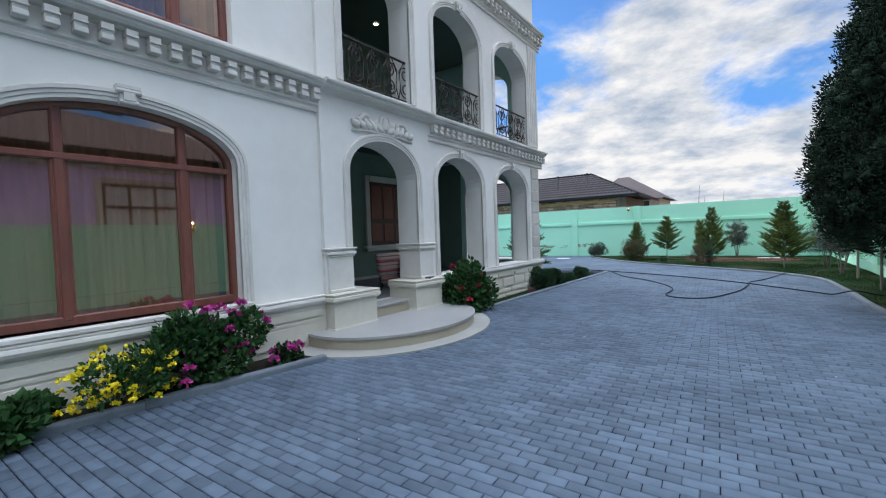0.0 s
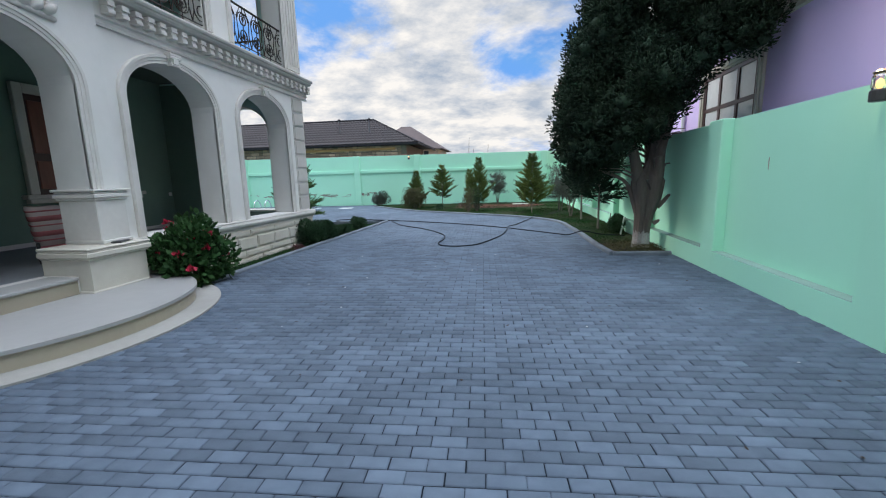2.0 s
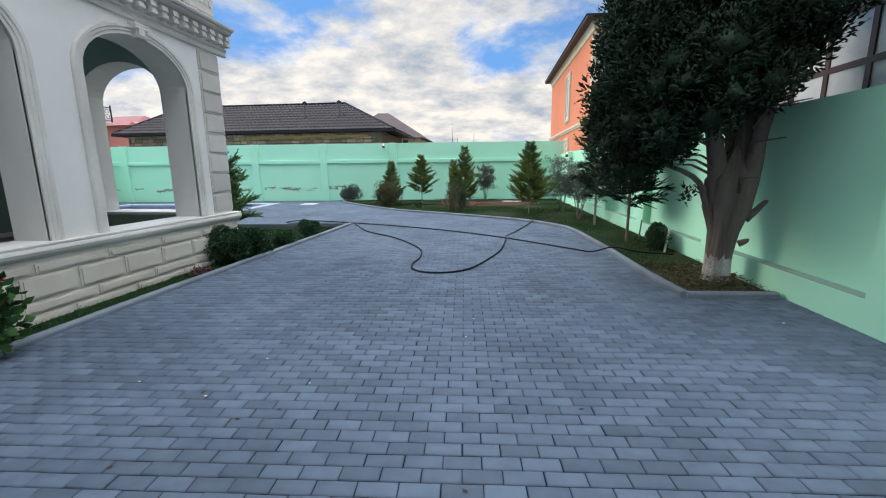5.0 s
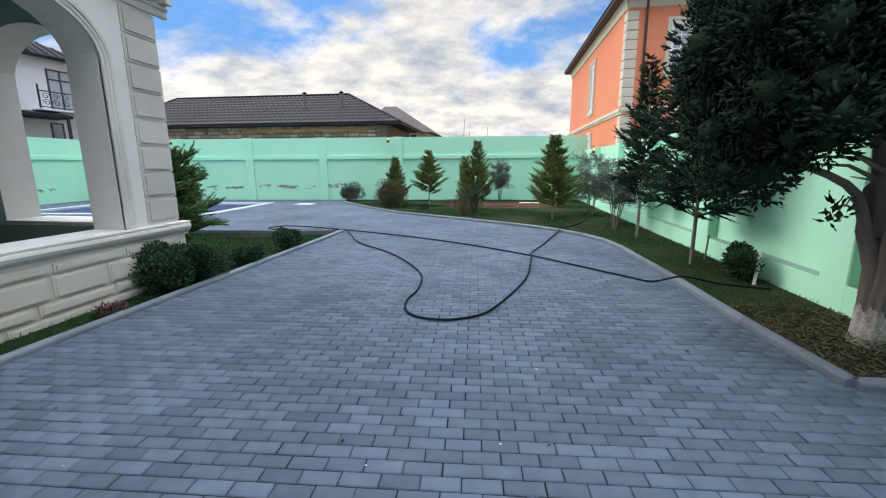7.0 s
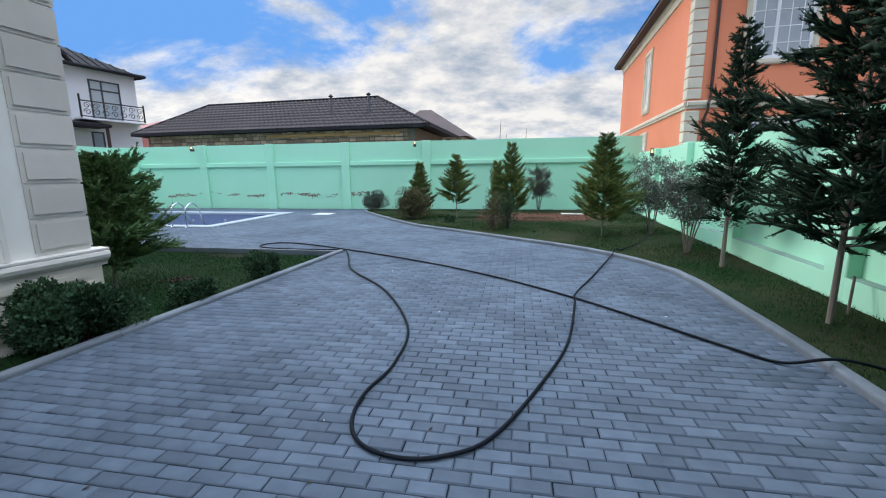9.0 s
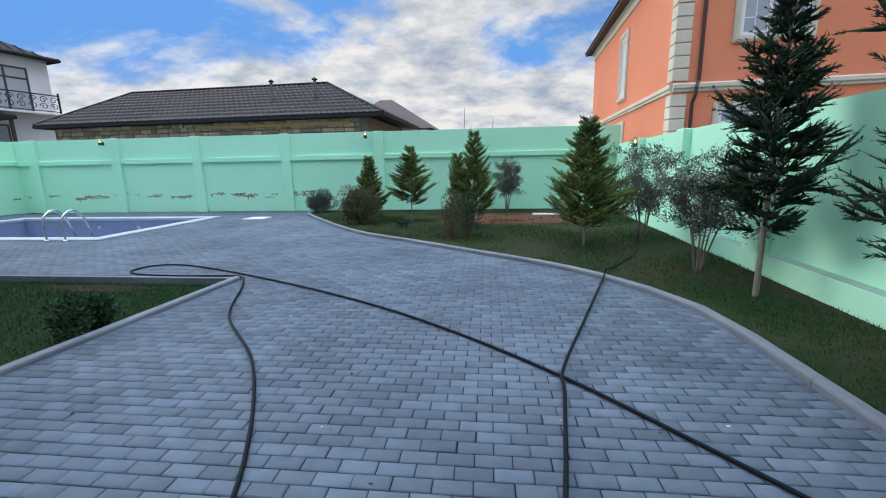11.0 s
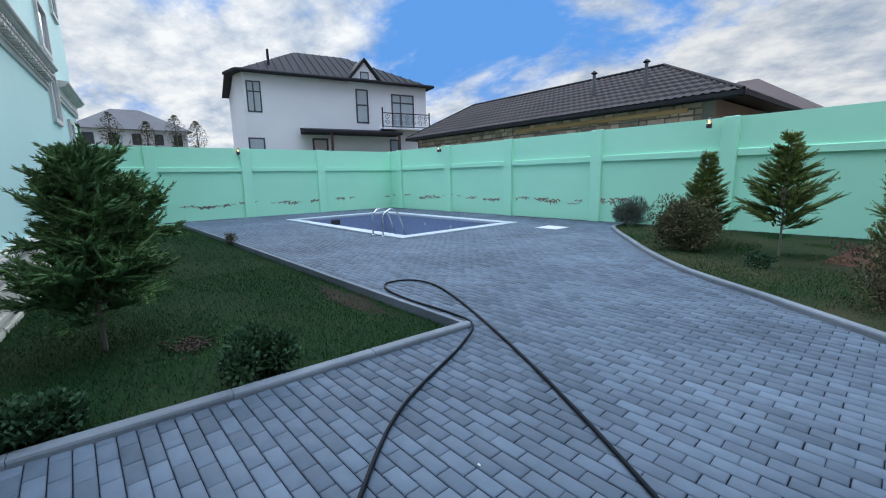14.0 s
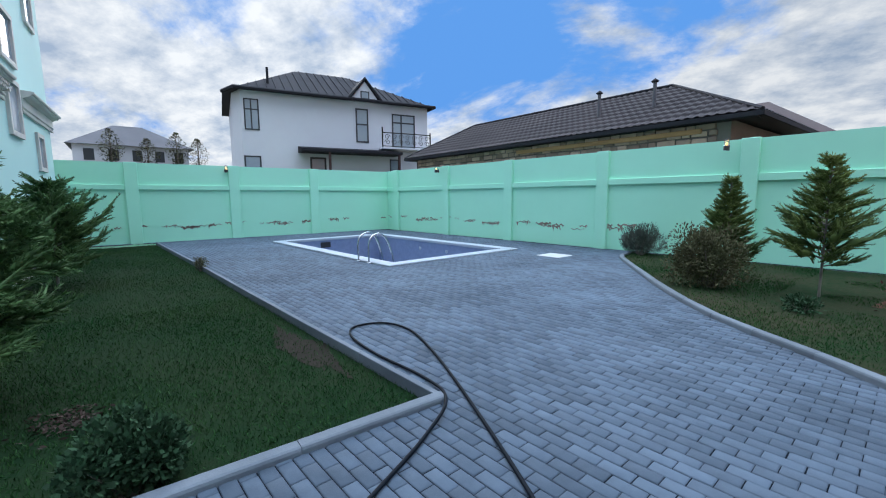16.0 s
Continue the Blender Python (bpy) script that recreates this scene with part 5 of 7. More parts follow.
part("fascia", Geo().tube([(-0.5, 1.0, EZ + 0.02), (0.05, -0.45, EZ + 0.02), (WL + 0.1, -0.45, EZ + 0.02), (WL + 0.1, 9, EZ + 0.02)], 0.12, 6), "roof_dark", wh)
for i in range(24):
    u = 0.4 + i * 0.52
    k = min(0.99, (u + 0.05) / 4.35 - 0.03 if u < 4.3 else 0.99, (WL + 0.1 - u) / (WL + 0.1 - 8.0) if u > 8 else 1.0)
    part("rib", Geo().tube([(u, -0.45, EZ + 0.03), (u, -0.45 + 4.65 * k, EZ + 0.03 + 2.6 * k)], 0.035, 5), "roof_dark", rf)
gb = part("gable", Geo().prism([(6.95, -0.35, EZ - 0.05), (9.05, -0.35, EZ - 0.05), (8.0, -0.35, EZ + 1.25)], (0, 2.2, 0)), "white_render", wh, "small white roof gable")
part("gable_trim", Geo().tube([(6.8, -0.45, EZ - 0.05), (8.0, -0.45, EZ + 1.4), (9.2, -0.45, EZ - 0.05)], 0.09, 6).tube([(6.85, -0.4, EZ), (9.15, -0.4, EZ)], 0.05, 6)
     .prism([(6.8, -0.5, EZ), (8.0, -0.5, EZ + 1.42), (8.0, -0.5, EZ + 1.52), (6.7, -0.5, EZ)], (0, 2.4, 0)).prism([(9.2, -0.5, EZ), (8.0, -0.5, EZ + 1.42), (8.0, -0.5, EZ + 1.52), (9.3, -0.5, EZ)], (0, 2.4, 0)), "roof_dark", gb)
framed_window(gb, lambda u, w, z: (u, -0.36 - w, z), 7.7, 8.3, EZ + 0.10, EZ + 0.62, "frame_dark", fw=0.07)
framed_window(wh, whp, 0.58, 1.42, 5.68, 7.53, "frame_dark", (0.98,), (6.9,), fw=0.08)
framed_window(wh, whp, 7.42, 8.30, 5.30, 7.55, "frame_dark", (), (6.5,), fw=0.10)
framed_window(wh, whp, 10.02, 11.78, 5.0, 7.40, "frame_dark", (10.72,), (6.8,), fw=0.10)
framed_window(wh, whp, 0.45, 1.4, 2.4, 4.15, "frame_dark", fw=0.09)
framed_window(wh, whp, 4.32, 5.35, 2.2, 4.2, "frame_dark", fw=0.12)
framed_window(wh, whp, 9.8, 10.5, 2.2, 4.25, "frame_dark", fw=0.09)
part("chimney", Geo().tube([(2.1, 0.9, 8.4), (2.1, 0.9, 9.7)], 0.08, 8), "roof_dark", wh)
can = part("canopy", Geo().bevbox(3.6, 10.2, -1.5, 0, 4.42, 4.60, 0.02).prism([(3.6, -1.5, 4.60), (3.6, 0, 4.60), (3.6, 0, 4.85)], (6.6, 0, 0)), "roof_dark", wh, "dark flat canopy on posts")
for u in (5.3, 10.0):
    part("post", Geo().bevbox(u - 0.07, u + 0.07, -1.4, -1.26, 0, 4.42, 0.01), "frame_brown", can)
bal = part("balcony", Geo().bevbox(9.0, 12.6, -0.9, 0, 4.86, 4.98, 0.02), "white_render", wh)
g = Geo().tube([(9.0, -0.85, 5.95), (12.6, -0.85, 5.95)], 0.035, 6).tube([(9.0, -0.85, 5.06), (12.6, -0.85, 5.06)], 0.025, 6).tube([(9.0, -0.85, 4.98), (9.0, -0.85, 6.3)], 0.05, 6).tube([(12.6, -0.85, 4.98), (12.6, -0.85, 6.1)], 0.05, 6)
for i in range(7):
    c = 9.35 + i * 0.50
    for sg in (-1, 1):
        g.tube([(c + sg * 0.2 * (1 - 0.75 * k / 14) * math.cos(k / 14 * 8), -0.85, 5.5 + sg * 0.18 + 0.19 * (1 - 0.75 * k / 14) * math.sin(k / 14 * 8)) for k in range(15)], 0.022, 4)
part("railing", g, "iron", bal, "black scrolled iron railing")

# orange house
oh = thing("orange_house", (3.9, 18.3, 0), "two-storey orange rendered house with cream trim", "house")
part("wall", Geo().box(0, 14, 0, 12.3, 0, 7.35), "orange", oh, "orange rendered wall")


def ofront(u, w, z):
    return (u, -w, z)


def oleft(u, w, z):
    return (-w, u, z)


part("eaves_slab", Geo().bevbox(-0.45, 14.4, -0.45, 12.75, 7.35, 7.47, 0.02), "roof_red", oh, "dark red eaves")
part("roof", hip_roof(-0.5, 14.4, -0.5, 12.8, 7.47, 5, 9, 6, 9.6), "roof_red", oh)
g = Geo()
for P, n in ((ofront, 14.0), (oleft, 12.3)):
    run(g, P, 0.0, n, [(0, 3.38), (0.05, 3.40), (0.05, 3.46), (0.09, 3.49), (0.09, 3.58), (0.04, 3.62), (0, 3.62)])
    run(g, P, 0.0, n, [(0, 7.0), (0.05, 7.02), (0.08, 7.2), (0.16, 7.3), (0.16, 7.35), (0, 7.35)])
part("string_course", g, "cream", oh, "cream moulded band")
for i in range(22):
    z = 0.1 + i * 0.325
    if 3.3 < z + 0.15 < 3.66 or z > 6.9:
        continue
    w = 0.36
    part("quoin", Geo().bevbox(-0.045, w, -0.045, 0.02, z, z + 0.30, 0.012).bevbox(-0.045, 0.02, 0.02, w, z, z + 0.30, 0.012), "cream", oh)
part("downpipe", Geo().tube([(0.62, -0.07, 7.3), (0.62, -0.07, 3.66), (0.55, -0.14, 3.5), (0.55, -0.14, 3.3), (0.50, -0.07, 3.1), (0.50, -0.07, 0.2)], 0.045, 8), "frame_brown", oh, "dark brown rainwater pipe")
w = framed_window(oh, ofront, 1.50, 3.12, 4.72, 6.5, "frame_white", (2.18,), (), "cream", 0.15, 0.09)
g = Geo()
for z in (5.15, 5.6, 6.05):
    block(g, ofront, 1.55, 3.07, -0.005, 0.016, z - 0.012, z + 0.012)
for u in (1.85, 2.52, 2.82):
    block(g, ofront, u - 0.012, u + 0.012, -0.005, 0.016, 4.76, 6.46)
part("glazing_bars", g, "frame_white", w)
for s in (5.6, 9.4):
    framed_window(oh, ofront, s, s + 1.6, 4.72, 6.5, "frame_white", (s + 0.8,), (), "cream", 0.15, 0.09)
for s in (1.2, 5.6, 9.4):
    framed_window(oh, ofront, s, s + 2.4, 1.2, 2.95, "frame_white", (s + 0.8, s + 1.6), (2.55,), "cream", 0.14, 0.08)
framed_window(oh, oleft, 5.25, 6.15, 4.15, 6.35, "cream", (), (), "cream", 0.20, 0.14, "net_pane")
framed_window(oh, oleft, 5.25, 6.15, 1.3, 2.95, "cream", (), (), "cream", 0.20, 0.14, "net_pane")

# purple house
ph = thing("purple_house", (4.3, 0, 0), "purple rendered house with a dark red eaves", "house")
part("wall", Geo().box(0, 6, -14, 8.9, 0, 4.10), "purple", ph, "purple rendered wall")


def pface(u, w, z):
    return (-w, u, z)


part("soffit", Geo().box(-0.50, 6.3, -14.3, 9.3, 4.10, 4.15), "frame_brown", ph, "dark red-brown soffit")
part("eaves_slab", Geo().bevbox(-0.55, 6.4, -14.4, 9.4, 4.15, 4.30, 0.02), "roof_dark", ph)
part("roof", hip_roof(-0.55, 6.4, -14.4, 9.4, 4.30, 2.6, 3.0, -2, 6.0), "roof_red", ph)
g = Geo()
run(g, pface, -14.0, 8.95, [(0, 3.78), (0.05, 3.80), (0.05, 3.88), (0.10, 3.92), (0.10, 4.0), (0.16, 4.04), (0.16, 4.095), (0, 4.095)])
part("frieze", g, "stone_trim", ph, "grey moulded frieze under the eaves")
for y0 in (4.72, -1.5, -8.0):
    framed_window(ph, pface, y0, y0 + 2.0, 1.6, 3.40, "frame_brown", (y0 + 0.66, y0 + 1.33), (2.72,), "quoin", 0.16, 0.08, "net_pane")
    c = Geo().box(0.02, 0.05, y0, y0 + 2.0, 1.6, 3.4)
    part("blind", c, "frame_white", ph, "pale curtain behind the window")
part("downpipe", Geo().tube([(-0.06, 7.7, 0), (-0.06, 7.7, 3.9)], 0.045, 8), "frame_white", ph)


# dry stalks beyond the back wall
for x, y, h in ((-2.6, 24.0, 4.0), (-1.4, 24.3, 3.55), (-2.35, 24.2, 3.3)):
    sk = thing("dry_stalk", (x, y, 0), "thin dry plant stalk beyond the wall", "plant")
    part("stem", Geo().tube([(0, 0, 0), (0.05, 0, h * 0.6), (0.12, 0, h)], [0.03, 0.022, 0.008], 5), "bark", sk)


# ---- wall lanterns ----
def lantern(at, turn, s=1.0):
    lt = thing("wall_lantern", at, "dark outdoor wall lantern with a warm lit glass", "lamp", "lanterns on the boundary walls", turn)
    part("bracket", Geo().bevbox(-0.03 * s, 0.03 * s, -0.012, 0.01, -0.06 * s, 0.06 * s, 0.004).bevbox(-0.02 * s, 0.02 * s, -0.10 * s, 0, -0.03 * s, 0.02 * s, 0.004), "lamp_dark", lt)
    part("base", Geo().lathe((0, -0.12 * s, -0.06 * s), [(0.05 * s, 0), (0.055 * s, 0.01), (0.055 * s, 0.08 * s), (0.045 * s, 0.09 * s)], 14), "lamp_dark", lt)
    part("glass_shade", Geo().lathe((0, -0.12 * s, 0.03 * s), [(0.045 * s, 0), (0.05 * s, 0.02 * s), (0.05 * s, 0.09 * s), (0.035 * s, 0.12 * s)], 14), "glass", lt)
    part("bulb", Geo().lathe((0, -0.12 * s, 0.035 * s), [(0.012 * s, 0), (0.026 * s, 0.03 * s), (0.02 * s, 0.06 * s), (0.004, 0.075 * s)], 10), "lamp_glow", lt)
    part("cap", Geo().lathe((0, -0.12 * s, 0.145 * s), [(0.045 * s, 0), (0.05 * s, 0.01), (0.02 * s, 0.03 * s)], 14), "lamp_dark", lt)


lantern((XR - 0.002, 0.27, 2.0), -90, 1.0)
for x in (-15.5, -5.3):
    lantern((x - 0.25, 19.70 + (x - 0.25 + 8.4) * 0.0727 + 0.10, 2.62), 4.16, 1.1)
lantern((-19.70, 12.0, 2.6), 90, 1.1)
lantern((XR - 0.002, 17.55, 2.0), -90, 1.1)


glow_lamp = new("lantern_light", bpy.data.lights.new("lantern_light", "POINT"))
glow_lamp.data.energy, glow_lamp.data.color, glow_lamp.data.shadow_soft_size = 5.0, (1.0, 0.62, 0.28), 0.03
glow_lamp.location = (XR - 0.14, 0.27, 2.19)


# ---- flaking paint on the walls ----
def flakes(name, parent_at, along, length, z, seed, count):
    """Ragged patches where the paint has come off, thin as the paint."""
    rnd = random.Random(seed)
    g = Geo()
    d, nrm = Vector((along[0], along[1], 0)).normalized(), Vector((along[1], -along[0], 0)).normalized()
    o = Vector(parent_at)
    for c in range(count):
        s = rnd.uniform(0, length)
        w, h = rnd.uniform(0.12, 0.6), rnd.uniform(0.012, 0.05)
        zz = z + rnd.uniform(-0.06, 0.06) + 0.05 * math.sin(s * 1.7)
        n = 14
        top = [(s + w * i / n, zz + h * rnd.uniform(0.2, 1.0) + 0.02 * math.sin(s * 5 + i)) for i in range(n + 1)]
        bot = [(s + w * i / n, zz - (h * rnd.uniform(0.1, 0.8) + (rnd.random() < 0.08) * rnd.uniform(0.03, 0.12)) + 0.02 * math.sin(s * 5 + i)) for i in range(n, -1, -1)]
        top[0] = bot[-1] = (s, zz)
        ring = [o + d * a + Vector((0, 0, b)) for a, b in top[:-1] + bot[:-1]]
        g.prism([tuple(p) for p in ring], tuple(nrm * 0.004))
    return tagged(new(name, g.mesh(name, "bare")), "strip of flaking paint showing brown plaster", "wall damage", kind="structure")


dn = Vector((BW0[0] - BW1[0], BW0[1] - BW1[1], 0)).normalized()
on = Vector((BW1[0], BW1[1], 0)) + Vector((-dn.y, dn.x, 0)) * 0.098
flakes("trim_1", tuple(on), (dn.x, dn.y), 14.0 - 2.0, 0.62, 3, 46)
flakes("trim_2", (-19.716, 8.0, 0), (0, 1), 11.0, 0.55, 5, 34)


rust = Geo().add([(3.108, 2.03 + a, 1.52 + b) for a, b in ((-0.008, 0.075), (0.006, 0.08), (0.012, 0.02), (0.008, -0.05), (-0.002, -0.085), (-0.011, -0.03))], [(0, 1, 2, 3, 4, 5)])
tagged(new("trim_3", rust.mesh("trim_3", "bare")), "small brown scuff on the mint wall", "wall damage", kind="structure")


# ---- plants ----
def leaf_mesh(name, pos, dirs, length, width, material, seed=0, jitter=0.5, bend=0.25):
    """Many small four-cornered leaves at pos, pointing roughly along dirs."""
    r = np.random.RandomState(seed)
    n = len(pos)
    d = dirs + r.normal(0, jitter, (n, 3))
    d /= np.linalg.norm(d, axis=1)[:, None] + 1e-9
    s = np.cross(d, r.normal(0, 1, (n, 3)))
    s /= np.linalg.norm(s, axis=1)[:, None] + 1e-9
    nn = np.cross(d, s)
    L = (length * r.uniform(0.6, 1.3, n))[:, None]
    W = (width * r.uniform(0.6, 1.3, n))[:, None]
    mid = pos + d * L * 0.5 + nn * L * bend * 0.3
    v = np.stack([pos, mid + s * W * 0.5, pos + d * L, mid - s * W * 0.5], 1).reshape(-1, 3)
    me = bpy.data.meshes.new(name)
    me.vertices.add(4 * n)
    me.vertices.foreach_set("co", v.astype(np.float32).ravel())
    me.loops.add(4 * n)
    me.loops.foreach_set("vertex_index", np.arange(4 * n, dtype=np.int32))
    me.polygons.add(n)
    me.polygons.foreach_set("loop_start", np.arange(0, 4 * n, 4, dtype=np.int32))
    me.update(calc_edges=True)
    me.materials.append(M[material])
    return me


def shoots_mesh(name, A, B, R, per, length, width, material, seed=0, sides=5, splay=1.0):
    """Leafy shoots: for each a slim spindle from A to B of radius R, with per needles standing out from it."""
    r = np.random.RandomState(seed)
    A, B, R = np.asarray(A, float), np.asarray(B, float), np.asarray(R, float)
    n = len(A)
    d = B - A
    L = np.linalg.norm(d, axis=1)[:, None] + 1e-9
    d = d / L
    s = np.cross(d, r.normal(0, 1, (n, 3)))
    s /= np.linalg.norm(s, axis=1)[:, None] + 1e-9
    t = np.cross(d, s)
    ang = np.arange(sides) * 2 * math.pi / sides
    ring = (A + d * L * 0.38)[:, None] + R[:, None, None] * (np.cos(ang)[None, :, None] * s[:, None] + np.sin(ang)[None, :, None] * t[:, None])
    core = np.concatenate([A[:, None], ring, B[:, None]], 1).reshape(-1, 3)
    k = sides + 2
    tri = np.array([(0, 1 + (i + 1) % sides, 1 + i) for i in range(sides)] + [(k - 1, 1 + i, 1 + (i + 1) % sides) for i in range(sides)])
    tri = (tri[None] + (np.arange(n) * k)[:, None, None]).reshape(-1)
    i = np.repeat(np.arange(n), per)
    m = len(i)
    a, f = r.uniform(0, 6.2832, m)[:, None], r.uniform(0.02, 1.0, m)[:, None]
    rad = np.cos(a) * s[i] + np.sin(a) * t[i]
    p = A[i] + (B - A)[i] * f + rad * R[i][:, None] * 0.4 * (1 - f)
    nd = d[i] * r.uniform(0.6, 1.1, m)[:, None] + rad * splay * r.uniform(0.4, 1.0, m)[:, None] * (1.1 - 0.6 * f)
    nd /= np.linalg.norm(nd, axis=1)[:, None]
    w = np.cross(nd, r.normal(0, 1, (m, 3)))
    w /= np.linalg.norm(w, axis=1)[:, None] + 1e-9
    ln = length * r.uniform(0.6, 1.25, m)[:, None]
    q = np.stack([p, p + nd * ln * 0.45 + w * width * 0.5, p + nd * ln, p + nd * ln * 0.45 - w * width * 0.5], 1).reshape(-1, 3)
    v = np.concatenate([core, q])
    loops = np.concatenate([tri, np.arange(4 * m) + len(core)])
    starts = np.concatenate([np.arange(0, len(tri), 3), len(tri) + np.arange(0, 4 * m, 4)])
    me = bpy.data.meshes.new(name)
    me.vertices.add(len(v))
    me.vertices.foreach_set("co", v.astype(np.float32).ravel())
    me.loops.add(len(loops))
    me.loops.foreach_set("vertex_index", loops.astype(np.int32))
    me.polygons.add(len(starts))
    me.polygons.foreach_set("loop_start", starts.astype(np.int32))
    me.update(calc_edges=True)
    me.materials.append(M[material])
    return me


def conifer(name, at, height, radius, bare, material, label, seed, bark="pale_bark", up=0.35, dens=1.0, lean=0.0, taper=0.9, needle=0.052, trunk_r=0.022, inner=0.18, whorls=15, bulk=0.085, rough=0.0, towards=0.0, lop=0.0):
    """A young conifer: trunk, whorls of limbs, side twigs and needles all along them."""
    r = np.random.RandomState(seed)
    tr = thing(name, at, label, "tree")
    top = np.array([lean, lean * 0.4, height])
    tg = Geo().tube([(0, 0, -0.05), (lean * 0.2, 0, height * 0.35), tuple(top * 0.75), tuple(top)], [trunk_r * 1.15, trunk_r * 0.9, trunk_r * 0.5, 0.006], 8)
    A, B, N, body = [], [], [], []

    def clothe(a, b, n, spread):
        """A needled shoot from a to b."""
        A.append(a), B.append(a + (b - a) * 1.08 + r.normal(0, 0.008, 3)), N.append(max(8, int(n * 0.55)))

    total = whorls * 8
    for i in range(total):
        f = min(max((i + r.uniform(-3, 3)) / total, 0.0) ** 0.92, 0.97)
        z = bare + (height - bare) * f
        prof = (1 - f) ** taper * (0.62 + 0.38 * min(1, f / 0.16))
        for a in (i * 2.39996 + r.uniform(-0.4, 0.4),):
            L = radius * prof * r.uniform(0.5 - 0.25 * rough, 1.22 + 0.15 * rough) + 0.07
            lift = up * r.uniform(0.6 - rough, 1.4 + 0.8 * rough)
            L *= 1 + lop * math.cos(a - towards)
            z += rough * r.uniform(-0.12, 0.12)
            ax = np.array([lean * z / height, lean * 0.4 * z / height, z + r.uniform(-0.04, 0.04)])
            ca, sa = math.cos(a), math.sin(a)
            at_s = lambda s: ax + np.array([ca * L * s, sa * L * s, lift * L * s ** 1.5 + 0.05 * L * math.sin(3 * s)])
            tg.tube([tuple(at_s(s)) for s in (0, 0.4, 0.75, 1.0)], [0.011, 0.008, 0.005, 0.002], 4, False)
            body.append((at_s(inner), at_s(0.92), bulk * L + 0.006))
            clothe(at_s(max(inner, 0.35)), at_s(0.7), int(22 * dens), 0.8)
            clothe(at_s(0.68), at_s(1.04), int(28 * dens), 0.5)
            m = 5 + int(12 * L / radius)
            for j in range(m):
                s = inner + (0.95 - inner) * (j + r.uniform(0.2, 0.8)) / m
                b0 = at_s(s)
                turn = (1 if j % 2 else -1) * r.uniform(0.15, 0.65 + 0.5 * rough)
                tl = (L * 0.42 * (1.12 - 0.75 * s) + 0.05) * r.uniform(0.7, 1.2)
                e = b0 + tl * np.array([math.cos(a + turn), math.sin(a + turn), 0.12 + lift * 1.1 * s + r.uniform(-0.2 - 0.35 * rough, 0.45 + 0.25 * rough)])
                clothe(b0, e, int(38 * dens * (0.6 + 0.4 * min(1, tl / 0.2))), 0.34)
    for i in range(int(200 * dens)):                # inner foliage close to the trunk
        f = r.uniform(0.02, 0.8)
        a, q = r.uniform(0, 6.28), radius * (1 - f) ** taper * r.uniform(0.1, 0.5)
        b0 = np.array([lean * f + q * math.cos(a), q * math.sin(a), bare + (height - bare) * f])
        clothe(b0, b0 + np.array([0.10 * math.cos(a), 0.10 * math.sin(a), 0.09]), 12 if inner < 0.25 else 4, 0.6)
    clothe(top * 0.86, top * 1.01, int(40 * dens), 0.5)
    part("trunk", tg, bark, tr)
    thick = np.clip(np.linalg.norm(np.array(B) - np.array(A), axis=1) * 0.14, 0.006, needle * 0.27)
    A += [b[0] for b in body]
    B += [b[1] for b in body]
    thick, N = np.concatenate([thick, [b[2] for b in body]]), N + [0] * len(body)
    part("crown", shoots_mesh("crown", A, B, thick, N, needle * 0.72, needle * 0.15, material, seed), material, tr)
    return tr


def bush(name, at, rx, ry, h, material, label, n, leaf, seed, dirs_up=0.5, stems=10, category="bush", aspect=0.5, lumps=9):
    """A bush: stems and many leaves on overlapping lumps."""
    r = np.random.RandomState(seed)
    b = thing(name, at, label, category)
    c = np.stack([r.uniform(-0.6, 0.6, lumps) * rx, r.uniform(-0.6, 0.6, lumps) * ry, r.uniform(0.3, 0.72, lumps) * h], 1)
    R = r.uniform(0.34, 0.55, lumps)
    k = r.randint(0, lumps, n)
    d = r.normal(0, 1, (n, 3))
    d /= np.linalg.norm(d, axis=1)[:, None]
    p = c[k] + d * (R[k] * r.uniform(0.65, 1.05, n))[:, None] * np.array([rx, ry, h * 0.72])
    p[:, 2] = np.clip(p[:, 2], 0.015, None)
    g = Geo()
    for i in range(stems):
        q = c[i % lumps]
        g.tube([(q[0] * 0.15, q[1] * 0.15, -0.01), (q[0] * 0.6, q[1] * 0.6, q[2] * 0.6), (q[0], q[1], q[2])], [0.010, 0.008, 0.004], 5, False)
    part("woody_base", g, "bark", b)
    part("leaves", leaf_mesh("leaves", p, d + np.array([0, 0, dirs_up]), leaf, leaf * aspect, material, seed, 0.45), material, b)
    return b, c, R


def blossoms(parent, n, spread, z0, z1, size, material, seed):
    """Flower heads, each a cluster of petals on its stalk."""
    r = np.random.RandomState(seed)
    for i in range(n):
        a, q = r.uniform(0, 6.28), r.uniform(0.3, 1.0)
        c = np.array([math.cos(a) * spread[0] * q, math.sin(a) * spread[1] * q, r.uniform(z0, z1) * (1.05 - 0.35 * q * q)])
        d = r.normal(0, 1, (26, 3))
        d[:, 2] = abs(d[:, 2])
        d /= np.linalg.norm(d, axis=1)[:, None]
        part("flower_head", leaf_mesh("flower_head", c + d * size * 0.35, d, size * 0.75, size * 0.7, material, seed + i, 0.3), material, parent)


